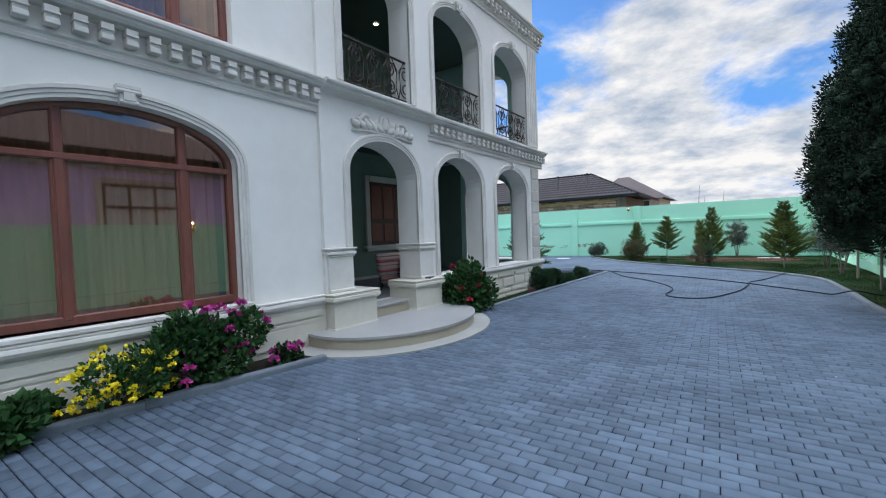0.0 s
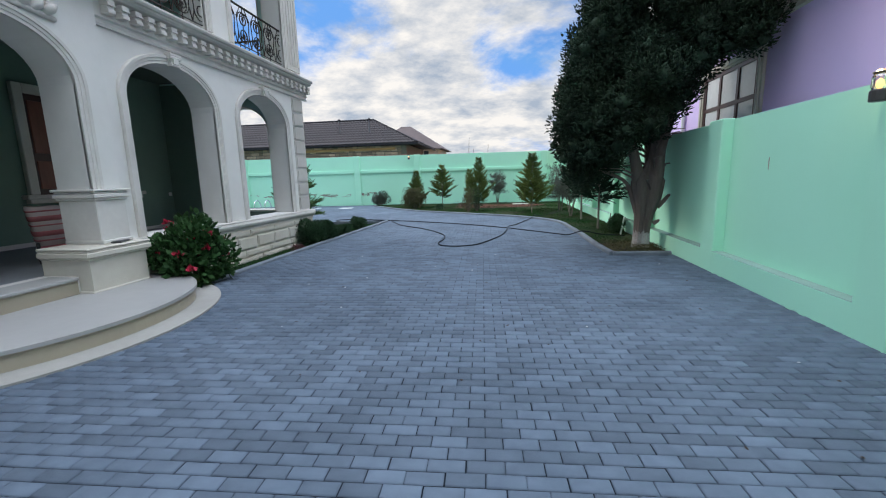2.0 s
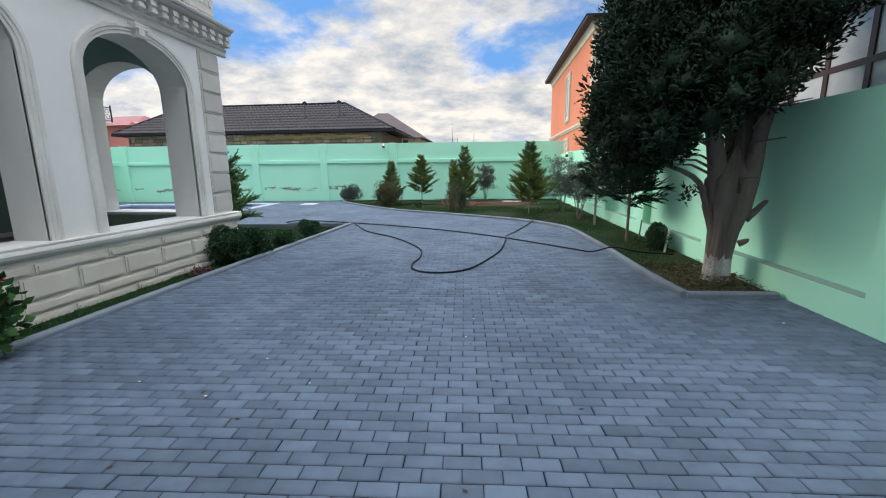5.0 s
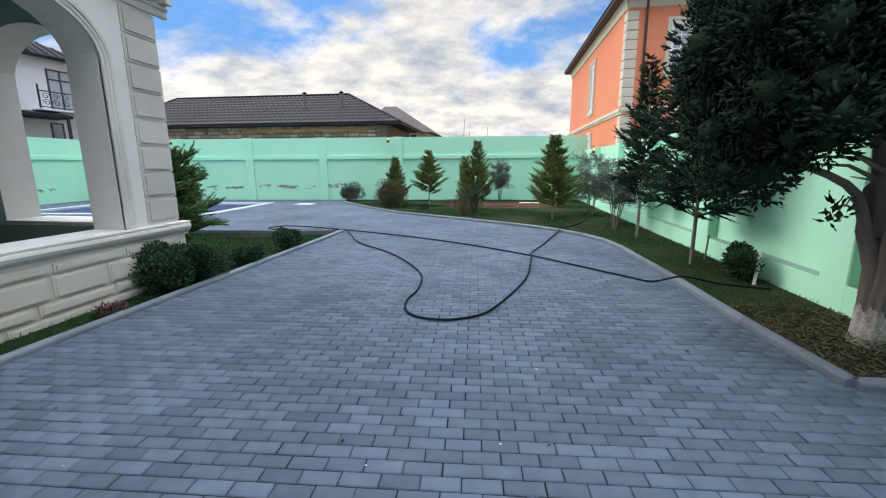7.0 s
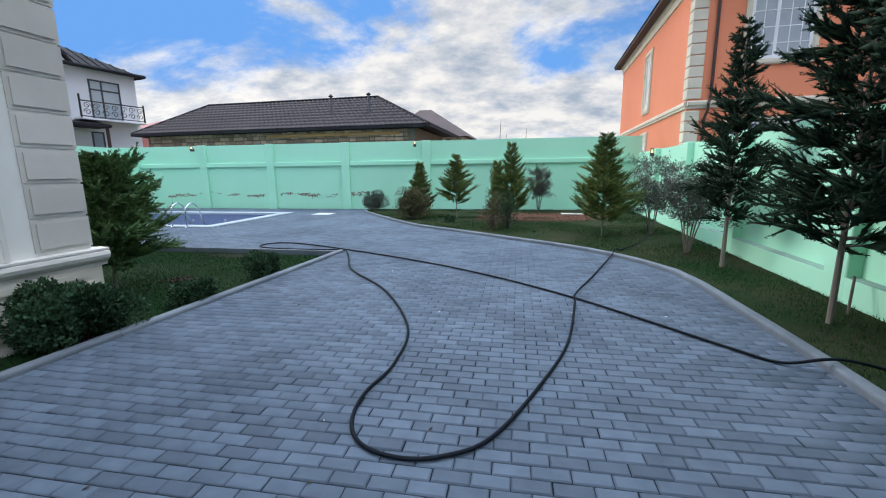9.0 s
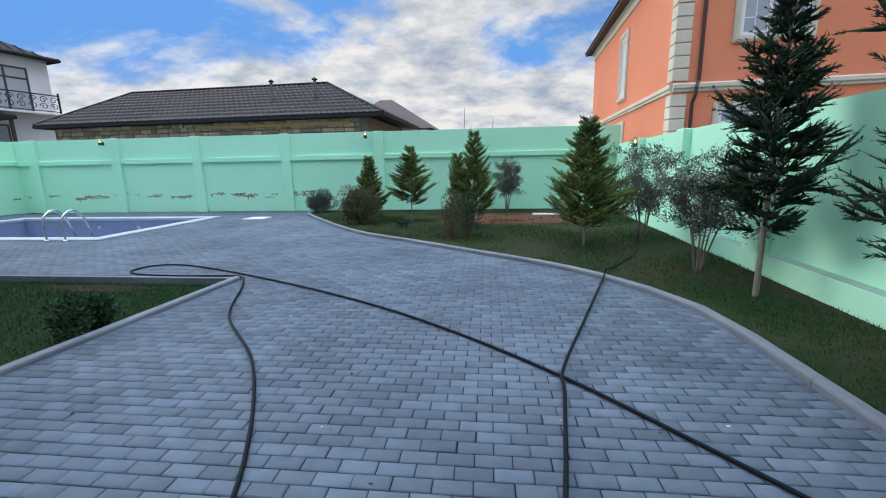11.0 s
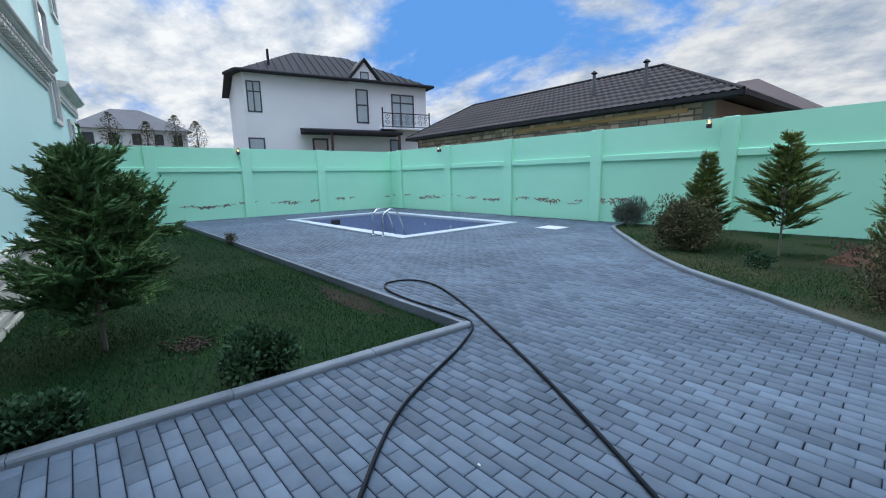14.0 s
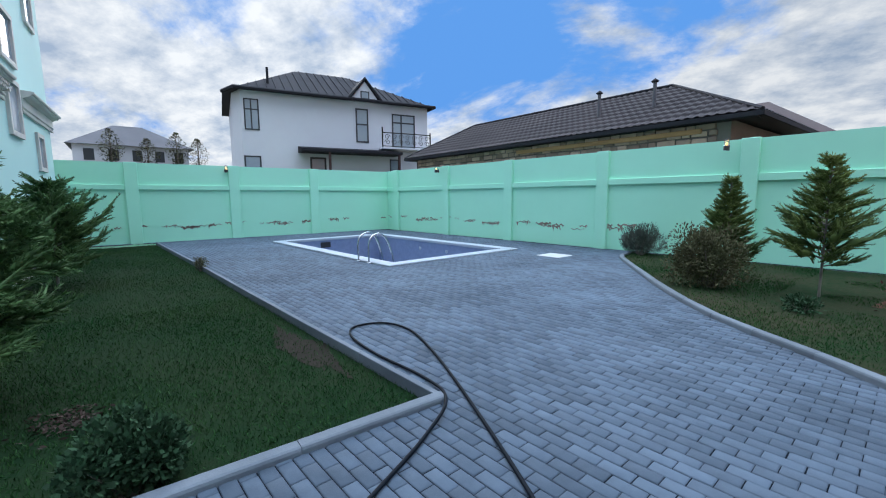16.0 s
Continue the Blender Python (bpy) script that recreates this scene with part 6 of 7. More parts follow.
def cypress_tree():
    r = np.random.RandomState(21)
    t = thing("cypress", (2.62, 5.03, 0), "large dark green cypress with a bare forked trunk", "tree")
    limbs = []
    levels = [-0.05, 0.02, 0.12, 0.24, 0.36, 0.50, 0.65, 0.80, 0.95, 1.12, 1.30, 1.50, 1.70]

    def stem(z, a, grow=0.0):
        """The fused trunk: narrow at the foot, splitting into ribs higher up."""
        rad = float(np.interp(z, [-0.05, 0.06, 0.3, 0.66, 0.95, 1.3, 1.7], [0.185, 0.150, 0.140, 0.165, 0.245, 0.250, 0.03]))
        cx = float(np.interp(z, [0, 0.3, 0.66, 0.95, 1.3, 1.7], [0, 0.01, 0.045, 0.065, 0.08, 0.09]))
        rib = 0.03 + 0.17 * min(1.0, max(0.0, z - 0.2))
        k = 1 + rib * math.sin(5 * a + 0.9 * z) + 0.055 * math.sin(13 * a - 2.2 * z) + 0.03 * math.sin(29 * a + 3 * z)
        return (cx + (rad * k + grow) * math.cos(a), (rad * k + grow) * math.sin(a) * 0.9, z)

    def skin(zs, grow, ragged=0.0):
        g, n = Geo(), 64
        for q, z in enumerate(zs):
            for m in range(n):
                a = 6.28318 * m / n
                zz = z + (ragged * (math.sin(7 * a) + math.sin(12.3 * a + 1) + 0.7 * math.sin(23 * a)) if q == len(zs) - 1 else 0)
                g.v.append(stem(zz, a, grow))
        g.f += [(q * n + m, q * n + (m + 1) % n, (q + 1) * n + (m + 1) % n, (q + 1) * n + m) for q in range(len(zs) - 1) for m in range(n)]
        return g

    for a, b, c, d, rr in (((0.14, 0, 1.0), (0.20, 0.05, 1.7), (0.22, 0.05, 2.4), (0.2, 0.1, 4.6), 0.155), ((-0.04, 0, 0.95), (-0.14, -0.02, 1.5), (-0.28, 0.0, 2.2), (-0.6, 0.2, 4.2), 0.135),
                           ((0.16, -0.04, 0.85), (0.21, -0.14, 1.45), (0.26, -0.22, 2.1), (0.75, -0.3, 3.8), 0.125), ((-0.04, 0, 0.70), (-0.20, 0.02, 1.02), (-0.38, 0.04, 1.34), (-1.05, 0.1, 1.62), 0.058),
                           ((0.16, 0.08, 0.95), (0.14, 0.2, 1.6), (0.1, 0.3, 2.4), (0.1, 0.5, 3.8), 0.10), ((0.26, -0.02, 0.80), (0.36, -0.05, 0.92), (0.43, -0.08, 1.02), (0.46, -0.09, 1.03), 0.050),
                           ((0.20, -0.05, 0.50), (0.25, -0.08, 0.53), (0.275, -0.1, 0.55), (0.29, -0.11, 0.55), 0.045)):
        limbs.append(Geo().tube(curve_points([a, b, c, d], 4), [rr * (1 - 0.055 * i) for i in range(13)], 12))
    for i in range(18):
        a = r.uniform(0, 6.28)
        z = r.uniform(1.1, 2.2)
        q = Vector((math.cos(a), math.sin(a), 0))
        limbs.append(Geo().tube([tuple(q * 0.15 + Vector((0.12, 0, z))), tuple(q * 0.45 + Vector((0, 0, z + 0.2))), tuple(q * 0.9 + Vector((0, 0, z + 0.22)))], [0.025, 0.014, 0.006], 5, False))
    for sx, sz in ((-0.34, 1.18), (-0.36, 1.12), (-0.31, 1.20)):
        limbs.append(Geo().tube([(-0.24, 0.02, 1.12), (sx * 1.1, 0.0, sz + 0.06), (sx * 1.3, -0.02, sz - 0.04)], [0.012, 0.008, 0.004], 5, False))
    tk = part("trunk", skin(levels, 0.0), "bark", t, "fissured grey-brown trunk", True)
    for lm in limbs:
        part("limb", lm, "bark", tk, smooth=True)
    part("whitewash", skin([0.0, 0.1, 0.2, 0.33], 0.004, 0.022), "whitewash", t, "worn white paint at the trunk's foot", True)
    cen, rad = [], []
    zs = [1.25, 1.5, 1.8, 2.3, 3.0, 3.6, 4.3, 5.4, 6.4, 7.0]
    while len(cen) < 640:
        x, y, z = r.uniform(-1.8, 1.45), r.uniform(-1.5, 1.4), r.uniform(1.2, 6.9)
        lo = np.interp(z, zs, [-1.30, -1.50, -1.62, -1.60, -1.50, -1.36, -1.24, -0.95, -0.5, -0.1])
        hi = np.interp(z, zs, [-0.55, -0.45, -0.05, 0.35, 0.75, 1.05, 1.2, 1.0, 0.55, 0.1])
        deep = np.interp(z, zs, [0.55, 0.8, 1.05, 1.25, 1.35, 1.35, 1.3, 1.0, 0.5, 0.1])
        q = math.hypot((x - (lo + hi) / 2) / ((hi - lo) / 2), (y + 0.12) / deep)
        if q > 1.0 or (q < 0.45 and z > 2.4):
            continue
        if z < np.interp(x, [-1.5, -1.1, -0.85, -0.5, 0.0, 0.4, 0.95, 1.4], [1.42, 1.36, 1.52, 1.78, 2.1, 2.4, 3.05, 3.6]) + 0.25 * max(0.0, -y):
            continue
        cen.append((x, y, z)), rad.append(r.uniform(0.15, 0.33))
    for q in ((-0.45, 0.0, 1.16), (-0.47, 0.02, 1.07), (-0.43, -0.02, 1.10)):
        cen.append(q), rad.append(0.06)
    for i in range(46):                        # a bough that reaches out over the wall
        cen.append((r.uniform(0.75, 1.4), r.uniform(-1.25, -0.5), r.uniform(3.35, 4.0))), rad.append(r.uniform(0.13, 0.26))
    cen, rad = np.array(cen), np.array(rad)
    n = 125000
    k = r.choice(len(cen), n, p=rad ** 2 / (rad ** 2).sum())
    d = r.normal(0, 1, (n, 3))
    d /= np.linalg.norm(d, axis=1)[:, None]
    p = cen[k] + d * (rad[k] * r.uniform(0.55, 0.95, n))[:, None]
    way = d * 0.9 + np.array([0, 0, 0.55]) + r.normal(0, 0.25, (n, 3))
    way /= np.linalg.norm(way, axis=1)[:, None]
    long = r.uniform(0.04, 0.09, n)[:, None]
    core = np.array([0.15, 0.1, 0.55])[None] * rad[:, None]      # the twiggy inside of each tuft
    A, B = np.concatenate([p, cen - core]), np.concatenate([p + way * long, cen + core])
    thick = np.concatenate([long[:, 0] * 0.21, rad * 0.6])
    part("crown", shoots_mesh("crown", A, B, thick, np.r_[np.full(n, 1), np.zeros(len(cen), int)], 0.034, 0.012, "cypress", 5, sides=3, splay=0.8), "cypress", t, "dense dark scaly foliage")


cypress_tree()
conifer("fir_tree", (0.96, 13.31, 0), 2.28, 0.78, 0.36, "fir", "young green fir tree on the grass", 31, dens=2.1, up=0.42, taper=1.05, whorls=18, trunk_r=0.017)
conifer("fir_tree", (-1.30, 15.75, 0), 2.30, 0.66, 0.25, "fir", "slim young fir tree with upright shoots", 32, dens=1.6, up=0.62, taper=1.25, trunk_r=0.017)
conifer("fir_tree", (-1.72, 15.9, 0), 1.75, 0.24, 0.2, "fir", "slim side shoot of a young fir", 37, dens=0.9, up=1.0, whorls=9, trunk_r=0.012)
conifer("fir_tree", (-3.17, 16.82, 0), 2.05, 0.68, 0.50, "fir", "small yellowish fir with a bare pale trunk", 33, dens=1.8, up=0.42, taper=1.15, whorls=12, trunk_r=0.017)
conifer("fir_tree", (-4.62, 17.5, 0), 1.82, 0.58, 0.15, "fir", "small green fir behind a dry shrub", 34, dens=1.7, up=0.45, taper=1.25, trunk_r=0.017)
conifer("spruce_tree", (2.38, 10.45, 0), 3.5, 0.54, 0.72, "blue_fir", "slender dark spruce with a bare lower trunk", 35, dens=1.3, up=0.40, taper=0.85, needle=0.055, trunk_r=0.028, inner=0.2, whorls=16, bulk=0.06, rough=0.8)
conifer("spruce_tree", (2.40, 7.92, 0), 3.3, 0.78, 0.74, "blue_fir", "dark open spruce with drooping layers", 36, dens=1.5, up=0.30, taper=0.50, needle=0.058, trunk_r=0.026, inner=0.2, whorls=16, bulk=0.055, rough=1.0)
conifer("pine_tree", (-6.14, 7.68, LZ), 1.84, 0.58, 0.38, "pine", "small bushy green pine on the lawn", 41, whorls=14, dens=2.2, up=0.46, taper=0.62, needle=0.072, bulk=0.09, rough=0.5, towards=0.75, lop=0.32)
conifer("pine_tree", (-11.9, 7.72, LZ), 1.90, 0.86, 0.30, "pine", "small bushy pine near the end wall", 42, whorls=12, dens=2.2, up=0.45, taper=0.62, needle=0.075, bulk=0.12, rough=0.5)


def olive(at, h, w, seed, label):
    r = np.random.RandomState(seed)
    t = thing("olive_tree", at, label, "tree")
    g, P, D = Geo(), [], []
    for s in range(6):
        a = 6.28 * s / 6 + r.uniform(-0.4, 0.4)
        tip = Vector((math.cos(a) * w * r.uniform(0.5, 0.9), math.sin(a) * w * r.uniform(0.5, 0.9), h * r.uniform(0.75, 1.0)))
        line = curve_points([(math.cos(a) * 0.03, math.sin(a) * 0.03, -0.02), tuple(tip * 0.35 + Vector((0, 0, 0.12))), tuple(tip * 0.7), tuple(tip)], 4)
        g.tube(line, [0.0145 * (1 - 0.065 * i) for i in range(len(line))], 6)
        for j in range(14):
            q = line[4 + r.randint(0, len(line) - 4)]
            e = q + Vector((r.normal(0, .22), r.normal(0, .22), r.uniform(-0.05, 0.30)))
            g.tube([tuple(q), tuple((q + e) / 2 + Vector((0, 0, 0.03))), tuple(e)], [0.007, 0.005, 0.002], 4, False)
            for m in range(125):
                f = r.uniform(0.15, 1.1)
                P.append(tuple(q + (e - q) * f + Vector(r.normal(0, 0.045, 3)))), D.append(tuple((e - q).normalized() + Vector((0, 0, 0.3))))
    part("trunk", g, "bark", t)
    part("crown", leaf_mesh("crown", np.array(P), np.array(D), 0.046, 0.019, "olive", seed, 0.6), "olive", t)


olive((2.20, 11.55, 0), 1.55, 0.75, 51, "small grey-green olive with several thin stems")
olive((2.15, 13.95, 0), 1.65, 0.60, 52, "small silvery olive by the boundary wall")
olive((-0.55, 19.4, 0), 1.55, 0.45, 53, "small dark-leaved shrub tree against the wall")

bush("shrub", (-4.64, 6.12, LZ), 0.46, 0.48, 0.66, "bushleaf", "round dark green shrub at the villa's corner", 15000, 0.038, 61, lumps=18, aspect=0.8)
bush("shrub", (-4.50, 7.33, LZ), 0.26, 0.27, 0.36, "bushleaf", "small dark green shrub by the kerb", 5600, 0.038, 62, lumps=14, aspect=0.75)
bush("shrub", (-4.47, 8.66, LZ), 0.27, 0.27, 0.44, "bushleaf", "round dark green shrub by the kerb", 6000, 0.038, 63, lumps=14, aspect=0.75)
bush("shrub", (2.72, 7.25, 0), 0.36, 0.40, 0.52, "bushleaf", "dark green shrub at the wall's foot", 5000, 0.040, 64)
bush("shrub", (-4.45, 16.35, 0), 0.62, 0.48, 1.02, "dryleaf", "half-dry brownish shrub in the bed", 8000, 0.056, 65, stems=30, lumps=22)
bush("shrub", (-1.62, 14.05, 0), 0.30, 0.28, 1.05, "dryleaf", "sparse half-dry upright shrub by the kerb", 2200, 0.04, 66, stems=24, dirs_up=1.0, lumps=18)
bush("shrub", (-1.30, 14.3, 0), 0.34, 0.30, 0.95, "bushleaf", "sparse dark upright shrub by the kerb", 2400, 0.04, 67, stems=22, dirs_up=1.0, lumps=18)
bush("rosemary_bush", (-7.05, 19.1, 0), 0.58, 0.48, 0.78, "olive", "spiky grey-green rosemary bush", 5200, 0.12, 68, dirs_up=1.5, aspect=0.10)
bush("low_plant", (-3.1, 15.6, 0), 0.22, 0.22, 0.24, "bushleaf", "low dark green plant in the bed", 700, 0.05, 69)
bush("low_plant", (-2.3, 17.6, 0), 0.35, 0.30, 0.22, "red_leaf", "low plant with red leaves", 260, 0.05, 70)
bush("low_plant", (-4.62, 5.05, LZ), 0.14, 0.14, 0.16, "red_leaf", "small reddish plant at the wall's foot", 160, 0.05, 71)
bush("dry_bush", (-12.35, 10.02, LZ), 0.17, 0.17, 0.36, "dryleaf", "small round reddish-brown dried bush", 900, 0.035, 72)
b, c, R = bush("rose_bush", (-4.52, 1.84, 0), 0.62, 0.55, 0.95, "geranium", "leafy green bush with crimson flowers", 4200, 0.095, 73, aspect=0.75)
blossoms(b, 20, (0.66, 0.58), 0.35, 0.95, 0.075, "red_petal", 300)
b, c, R = bush("geranium", (-4.72, -3.02, 0), 0.36, 0.66, 0.84, "geranium", "tall leafy geranium with magenta flowers", 3600, 0.075, 74, aspect=0.8)
blossoms(b, 40, (0.46, 0.76), 0.18, 0.98, 0.066, "pink_petal", 340)
b, c, R = bush("geranium", (-4.62, -2.22, 0), 0.14, 0.2, 0.24, "geranium", "low geranium with pink flowers", 400, 0.06, 75, aspect=0.8)
blossoms(b, 5, (0.14, 0.2), 0.12, 0.26, 0.08, "pink_petal", 380)
b, c, R = bush("chrysanthemum", (-4.62, -3.92, 0), 0.28, 0.40, 0.56, "geranium", "bushy plant full of bright yellow flowers", 1500, 0.06, 76, aspect=0.6)
blossoms(b, 84, (0.34, 0.48), 0.12, 0.66, 0.042, "yellow_petal", 400)
bush("leafy_plant", (-4.66, -4.85, 0), 0.34, 0.6, 0.38, "geranium", "low broad-leaved green plant", 1500, 0.10, 77, aspect=0.9)

# ---- grass ----
def grass(name, poly, n, h, seed, label, keep=None, z=0.012):
    r = np.random.RandomState(seed)
    xs, ys = np.array([p[0] for p in poly]), np.array([p[1] for p in poly])
    px, py = r.uniform(xs.min(), xs.max(), n), r.uniform(ys.min(), ys.max(), n)
    ok = inside(px, py, poly)
    if keep is not None:
        ok &= keep(px, py, r)
    px, py = px[ok], py[ok]
    pos = np.stack([px, py, np.full(len(px), z)], 1)
    d = np.tile(np.array([[0, 0, 1.0]]), (len(px), 1))
    return tagged(new(name, leaf_mesh(name, pos, d, h, 0.0065, "blade", seed, 0.5)), label, "grass", kind="stuff")


thin = lambda x, y, r: (np.sin(x * 2.1 + 1.3 * np.sin(y * 1.7)) + np.sin(y * 2.7) + r.uniform(-1.6, 1.6, len(x))) > -1.5
grass("lawn_grass", BED_L, 300000, 0.042, 81, "short green lawn grass", lambda x, y, r: thin(x, y, r) & ((x > -9) | (r.uniform(0, 1, len(x)) < 0.5)) & ((np.hypot((x + 6.1) / 0.80, (y - 10.17) / 0.17) + 0.35 * np.sin(x * 9) * np.sin(y * 11) > 1) | (r.uniform(0, 1, len(x)) < 0.34)), LZ - 0.002)
grass("bed_grass", BED_R, 290000, 0.046, 82, "rough green grass in the planting bed", lambda x, y, r: thin(x, y, r) & ((np.sin(x * 3.1 + 2 * np.sin(y * 1.3)) + np.sin(y * 2.2 + 1) + r.uniform(-1.2, 1.2, len(x))) > -0.75) & (y > 5.6 + 0.2 * np.sin(x * 5)) & ~((y > 16.0) & (x > -3.6) & (x < 1.8) & (np.sin(x * 3) + np.sin(y * 4) > -1.0)))
earth = [(1.98, 4.36), (2.9, 4.40), (2.9, 5.6), (2.45, 6.0), (1.95, 5.7)]
flat_bed("bare_soil_1", earth, 0.024, "soil", "brown mulch round the cypress foot", "soil")
flat_bed("bare_soil_3", [(-6.1 + 0.85 * (1 + 0.22 * math.sin(5 * a) + 0.16 * math.sin(11 * a + 1)) * math.cos(a), 10.17 + 0.055 * math.cos(a) + 0.17 * (1 + 0.25 * math.sin(4 * a + 2) + 0.2 * math.sin(9 * a)) * math.sin(a)) for a in np.linspace(0, 6.15, 44)], LZ + 0.006, "soil", "worn bare patch in the lawn", "soil")
flat_bed("bare_soil_2", [(-2.6, 16.6), (-1.0, 16.3), (1.0, 16.6), (1.9, 17.2), (1.5, 18.6), (-0.6, 18.9), (-2.4, 18.2)], 0.022, "red_soil", "bare reddish soil in the bed", "soil")
mul = np.random.RandomState(5)
mp = np.stack([mul.uniform(1.98, 2.92, 2600), mul.uniform(4.38, 5.95, 2600), np.full(2600, 0.026)], 1)
mp[:, 2] += 0.07 * np.exp(-((mp[:, 0] - 2.62) ** 2 + (mp[:, 1] - 5.0) ** 2) / 0.18)
tagged(new("mulch", leaf_mesh("mulch", mp, mul.normal(0, 1, (2600, 3)) * np.array([1, 1, 0.25]), 0.07, 0.012, "dryleaf", 9, 0.2)), "dry brown needles and mulch under the cypress", "mulch", kind="stuff")
rl = np.random.RandomState(15)
rp = np.stack([rl.uniform(-2.5, 1.8, 480), rl.uniform(16.2, 18.8, 480), np.full(480, 0.026)], 1)
tagged(new("red_litter", leaf_mesh("red_litter", rp, rl.normal(0, 1, (480, 3)) * np.array([1, 1, 0.35]), 0.07, 0.035, "red_leaf", 19, 0.2)), "fallen dark red leaves on the bare soil", "leaves", kind="stuff")
dl = np.stack([-5.67 + rl.normal(0, 0.13, 260), 8.31 + rl.normal(0, 0.10, 260), np.full(260, LZ + 0.03)], 1)
tagged(new("leaf_litter", leaf_mesh("leaf_litter", dl, rl.normal(0, 1, (260, 3)) * np.array([1, 1, 0.3]), 0.045, 0.02, "dead_red", 20, 0.2)), "little heap of red-brown dead leaves on the lawn", "leaves", kind="stuff")
slab = thing("stone_slab", (0.6, 18.4, 0), "pale flat stone slab lying on the soil", "slab")
part("top", Geo().bevbox(-0.36, 0.12, -0.2, 0.16, 0.02, 0.06, 0.01).bevbox(0.15, 0.45, -0.14, 0.2, 0.02, 0.05, 0.01), "quoin", slab)
pipe = thing("white_pipe", (2.70, 6.85, 0), "short white plastic pipe leaning on the wall", "pipe")
part("tube", Geo().tube([(0, 0, 0), (0.1, 0.12, 0.42)], 0.02, 8), "pipe_white", pipe)
stick = thing("stake", (2.74, 8.25, 0), "dark wooden stake leaning beside the spruce", "stake")
part("pole", Geo().tube([(0, 0.0, 0), (0.07, 0.1, 0.40)], 0.013, 6), "bark", stick)

# ---- things in the porch ----
seat = thing("armchair", (-6.46, 1.60, 0.40), "low porch armchair draped with a red and cream striped cloth", "armchair", turn=-48)
for x in (-0.24, 0.24):
    for y in (-0.20, 0.22):
        part("leg", Geo().bevbox(x - 0.02, x + 0.02, y - 0.02, y + 0.02, 0, 0.30, 0.006), "black_plastic", seat)
part("backrest", Geo().prism([(-0.36, 0.20, 0.10), (-0.36, 0.26, 0.10), (-0.44, 0.40, 0.86), (-0.44, 0.34, 0.86)], (0.74, 0, 0)), "black_plastic", seat, "dark backrest")


def drape(z0, z1, grow):
    """One band of the hanging cloth: wider towards the top, with rounded corners and slack folds."""
    g, n = Geo(), 48
    for z in (z0, (z0 + z1) / 2, z1):
        f = (z - 0.16) / 0.64
        hx, hy = 0.25 + 0.09 * f + grow, 0.22 + 0.07 * f + grow
        for k in range(n):
            a = 2 * math.pi * k / n
            c, q = math.cos(a), math.sin(a)
            slack = 1 + 0.012 * math.sin(7 * a + 9 * z)
            g.v.append((hx * slack * math.copysign(abs(c) ** 0.55, c), hy * slack * math.copysign(abs(q) ** 0.55, q) - 0.02, z + 0.012 * math.sin(3 * a)))
    for r in range(2):
        g.f += [(r * n + k, r * n + (k + 1) % n, (r + 1) * n + (k + 1) % n, (r + 1) * n + k) for k in range(n)]
    g.f += [tuple(range(n - 1, -1, -1)), tuple(range(2 * n, 3 * n))]
    return g


cloth = part("cloth", drape(0.16, 0.80, 0.0), "towel_pale", seat, "cream cloth with red stripes", True)
for z0, z1 in ((0.20, 0.26), (0.33, 0.35), (0.40, 0.47), (0.54, 0.56), (0.61, 0.68), (0.74, 0.76)):
    part("stripe", drape(z0, z1, 0.005), "towel", cloth, smooth=True)
ph2 = thing("flat_case", (-4.92, 1.12, 0.74), "small flat black case lying on the pedestal", "case", turn=25)
part("body", Geo().bevbox(-0.06, 0.06, -0.13, 0.13, 0, 0.025, 0.008), "black_plastic", ph2)

# ---- fallen bits on the paving ----
lr = random.Random(17)
lit = Geo()
for i in range(70):
    x, y = lr.uniform(-3.4, 2.6), lr.uniform(-3.5, 11.0)
    a, s = lr.uniform(0, 6.28), lr.uniform(0.010, 0.024)
    c, q = math.cos(a) * s, math.sin(a) * s
    lit.add([(x - c, y - q, 0.001), (x + q * 0.6, y - c * 0.6, 0.004), (x + c, y + q, 0.008), (x - q * 0.6, y + c * 0.6, 0.003), (x, y, 0.011)], [(0, 1, 4), (1, 2, 4), (2, 3, 4), (3, 0, 4)])
tagged(new("fallen_leaves", lit.mesh("fallen_leaves", "litter")), "scattered small dark dead leaves", "leaves", kind="stuff")
wl = Geo()
for i in range(26):
    x, y, s = lr.uniform(-3.4, 2.6), lr.uniform(-3.5, 11.0), lr.uniform(0.005, 0.011)
    wl.bevbox(x - s, x + s, y - s * 0.6, y + s * 0.6, 0.0, 0.006, 0.002)
tagged(new("paper_scraps", wl.mesh("paper_scraps", "white_hatch")), "tiny white scraps on the paving", "litter", kind="stuff")

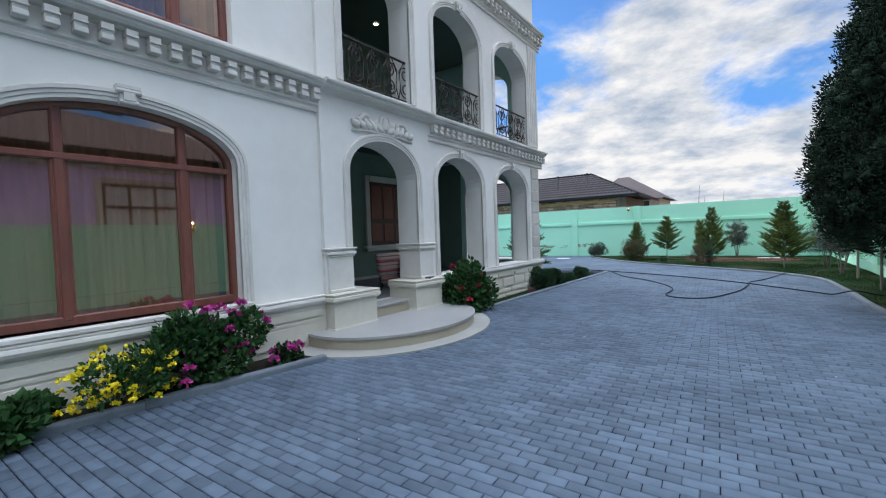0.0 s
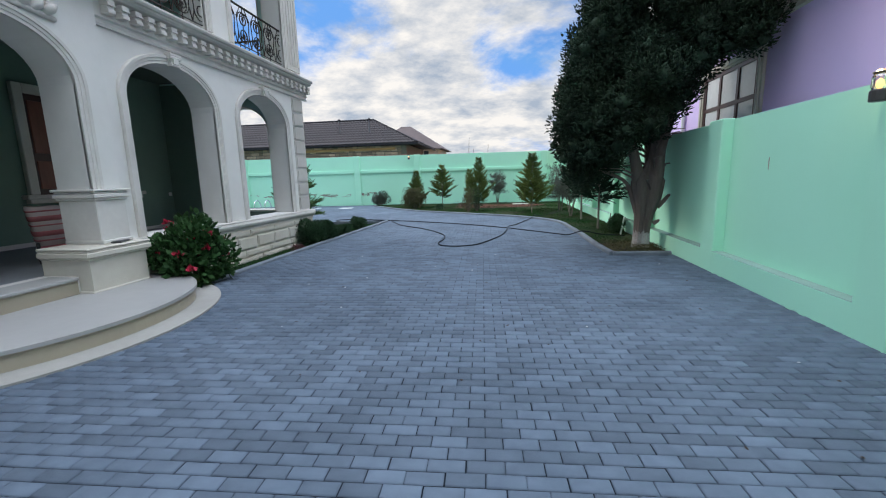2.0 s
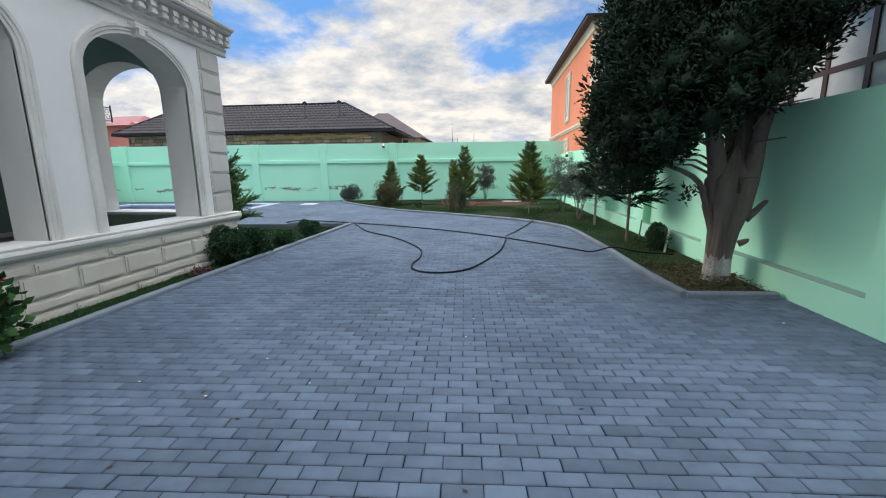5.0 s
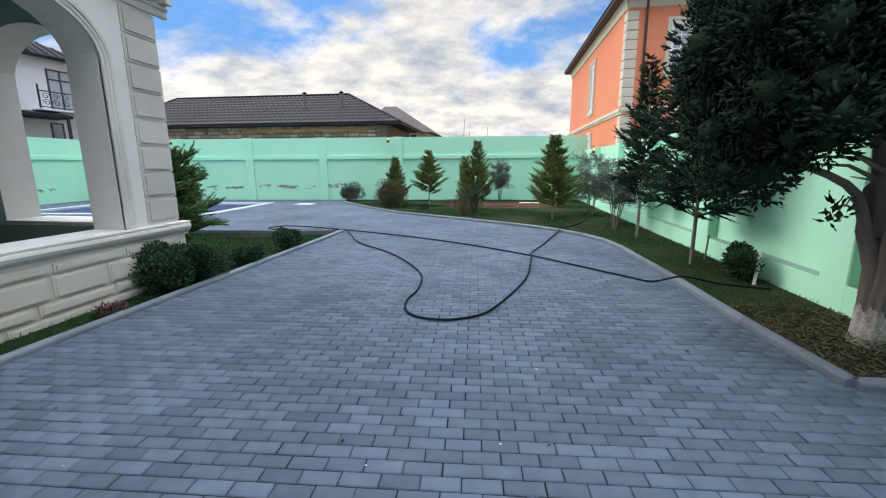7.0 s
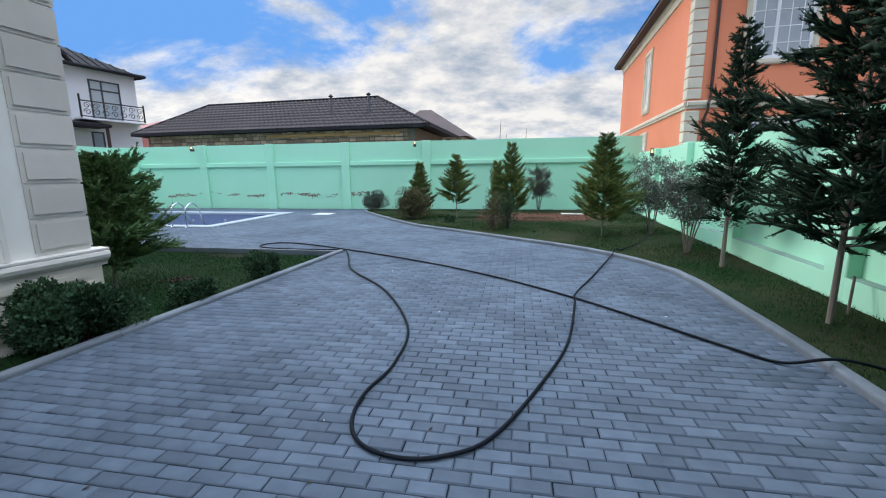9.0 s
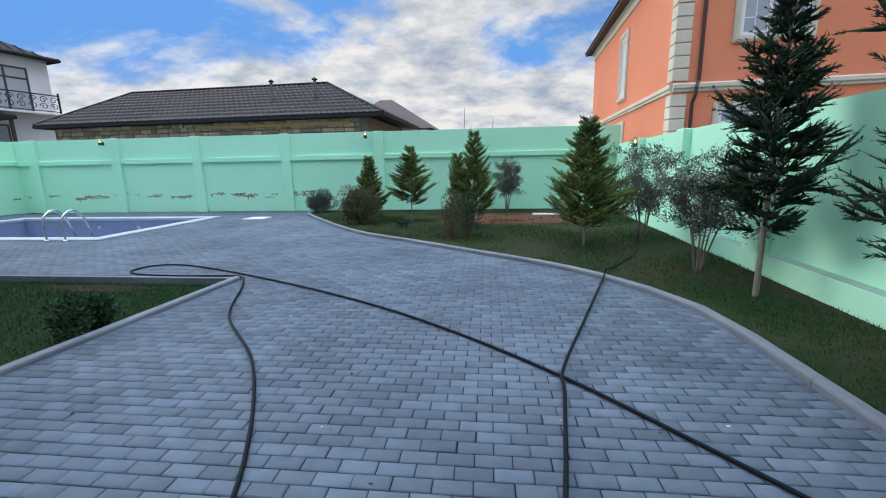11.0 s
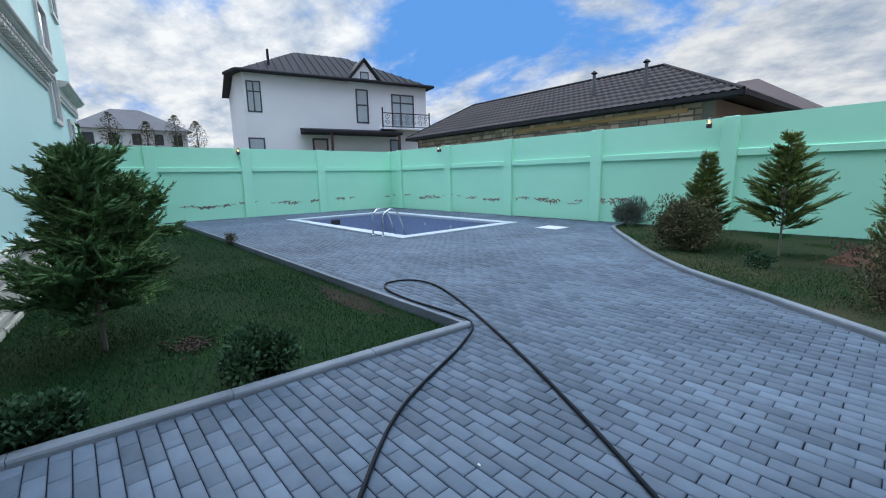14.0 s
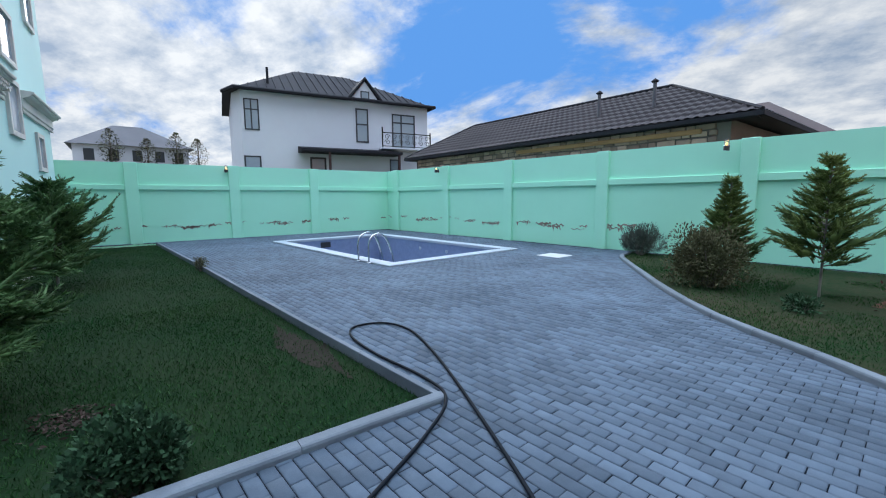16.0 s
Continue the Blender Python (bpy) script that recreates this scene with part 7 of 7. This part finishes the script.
# ---- pavers ----
def lay_pavers():
    """Running bond of 200 x 100 mm pavers with chamfered edges; the stretch by the hose is laid as single objects."""
    r = np.random.RandomState(3)
    L, W, j, ch = 0.1990, 0.0975, 0.0045, 0.0075
    ia, ib = np.arange(-100, 26), np.arange(-153, 218)
    a, b = np.meshgrid(ia * L - 0.036, ib * W - 0.0397)
    a = a + (np.arange(len(ib)) % 2)[:, None] * L / 2 + r.normal(0, 0.0012, a.shape)
    a, b = a.ravel(), b.ravel()
    co, si = math.cos(radians(PAVE)), math.sin(radians(PAVE))
    x, y = a * co - b * si, a * si + b * co
    ok = (x < XR + 0.1) & (x > -19.8) & (y < 19.75 + (x + 8.4) * 0.0727) & (y > -14.8)
    ok &= ~((a > POOL[0]) & (a < POOL[1]) & (b > POOL[2]) & (b < POOL[3]))
    for poly in (BED_R, BED_F):                # stones may run a little under the kerbs
        under = inside(x, y, poly)
        for sx, sy in ((-1, -1), (1, -1), (1, 1), (-1, 1)):
            p, q = sx * L / 2, sy * W / 2
            under &= inside(x + p * co - q * si, y + p * si + q * co, poly)
        ok &= ~under
    xk = np.interp(y, [p[1] for p in KERB_L], [p[0] for p in KERB_L])
    cutter = (y > 1.95) & (y < 10.5) & (abs(x - xk) < L / 2) & (x > xk - L / 2 + 0.02)
    ok &= ~inside(x, y, BED_L) | cutter
    trim = np.where(cutter, (xk - x) / co, -9.0)
    ok &= ~((x < XF) & (y < YE + 0.1))
    a, b, x, y, trim = a[ok], b[ok], x[ok], y[ok], trim[ok]
    own = (x > -1.55) & (x < 1.15) & (y > 4.9) & (y < 7.0)
    hl, hw = L / 2 - j / 2, W / 2 - j * 0.65
    loc = [(sx * (hl - c), sy * (hw - c), z) for c, z in ((0, -0.012), (0, -ch), (ch, 0.0)) for sx, sy in ((-1, -1), (1, -1), (1, 1), (-1, 1))]
    quads = [(8, 9, 10, 11)] + [(4 * q + k, 4 * q + (k + 1) % 4, 4 * q + 4 + (k + 1) % 4, 4 * q + 4 + k) for q in (0, 1) for k in range(4)]
    A, B = a[~own], b[~own]
    n = len(A)
    base = np.array(loc)
    tilt = r.normal(0, 0.004, (n, 2))
    dz = r.normal(0, 0.0010, n)
    P = np.tile(base[None], (n, 1, 1))
    P[:, :, 2] += dz[:, None] + P[:, :, 0] * tilt[:, :1] + P[:, :, 1] * tilt[:, 1:]
    P[:, :, 0] = np.maximum(P[:, :, 0], trim[~own][:, None])   # cut along the lawn's kerb
    P[:, :, 0] += A[:, None]
    P[:, :, 1] += B[:, None]
    X = P[:, :, 0] * co - P[:, :, 1] * si
    Y = P[:, :, 0] * si + P[:, :, 1] * co
    V = np.stack([X, Y, P[:, :, 2]], 2).reshape(-1, 3)
    F = (np.array(quads)[None] + (np.arange(n) * 12)[:, None, None]).reshape(-1)
    me = bpy.data.meshes.new("pavers")
    me.vertices.add(len(V))
    me.vertices.foreach_set("co", V.astype(np.float32).ravel())
    me.loops.add(len(F))
    me.loops.foreach_set("vertex_index", F.astype(np.int32))
    me.polygons.add(len(F) // 4)
    me.polygons.foreach_set("loop_start", np.arange(0, len(F), 4, dtype=np.int32))
    me.update(calc_edges=True)
    me.materials.append(M["paver"])
    ob = tagged(new("pavers", me), "grey concrete pavers", kind="stuff")
    ob.parent = pavement
    single = Geo().add(loc, quads).mesh("paver", "paver_near")
    for p, q in zip(a[own], b[own]):
        ob = new("paver", single)
        ob.parent = pavement
        ob.matrix_basis = ROT @ pose(p, q, r.normal(0, 0.001), r.normal(0, 0.3), r.normal(0, 0.3), 0)
    return n, int(own.sum())


lay_pavers()
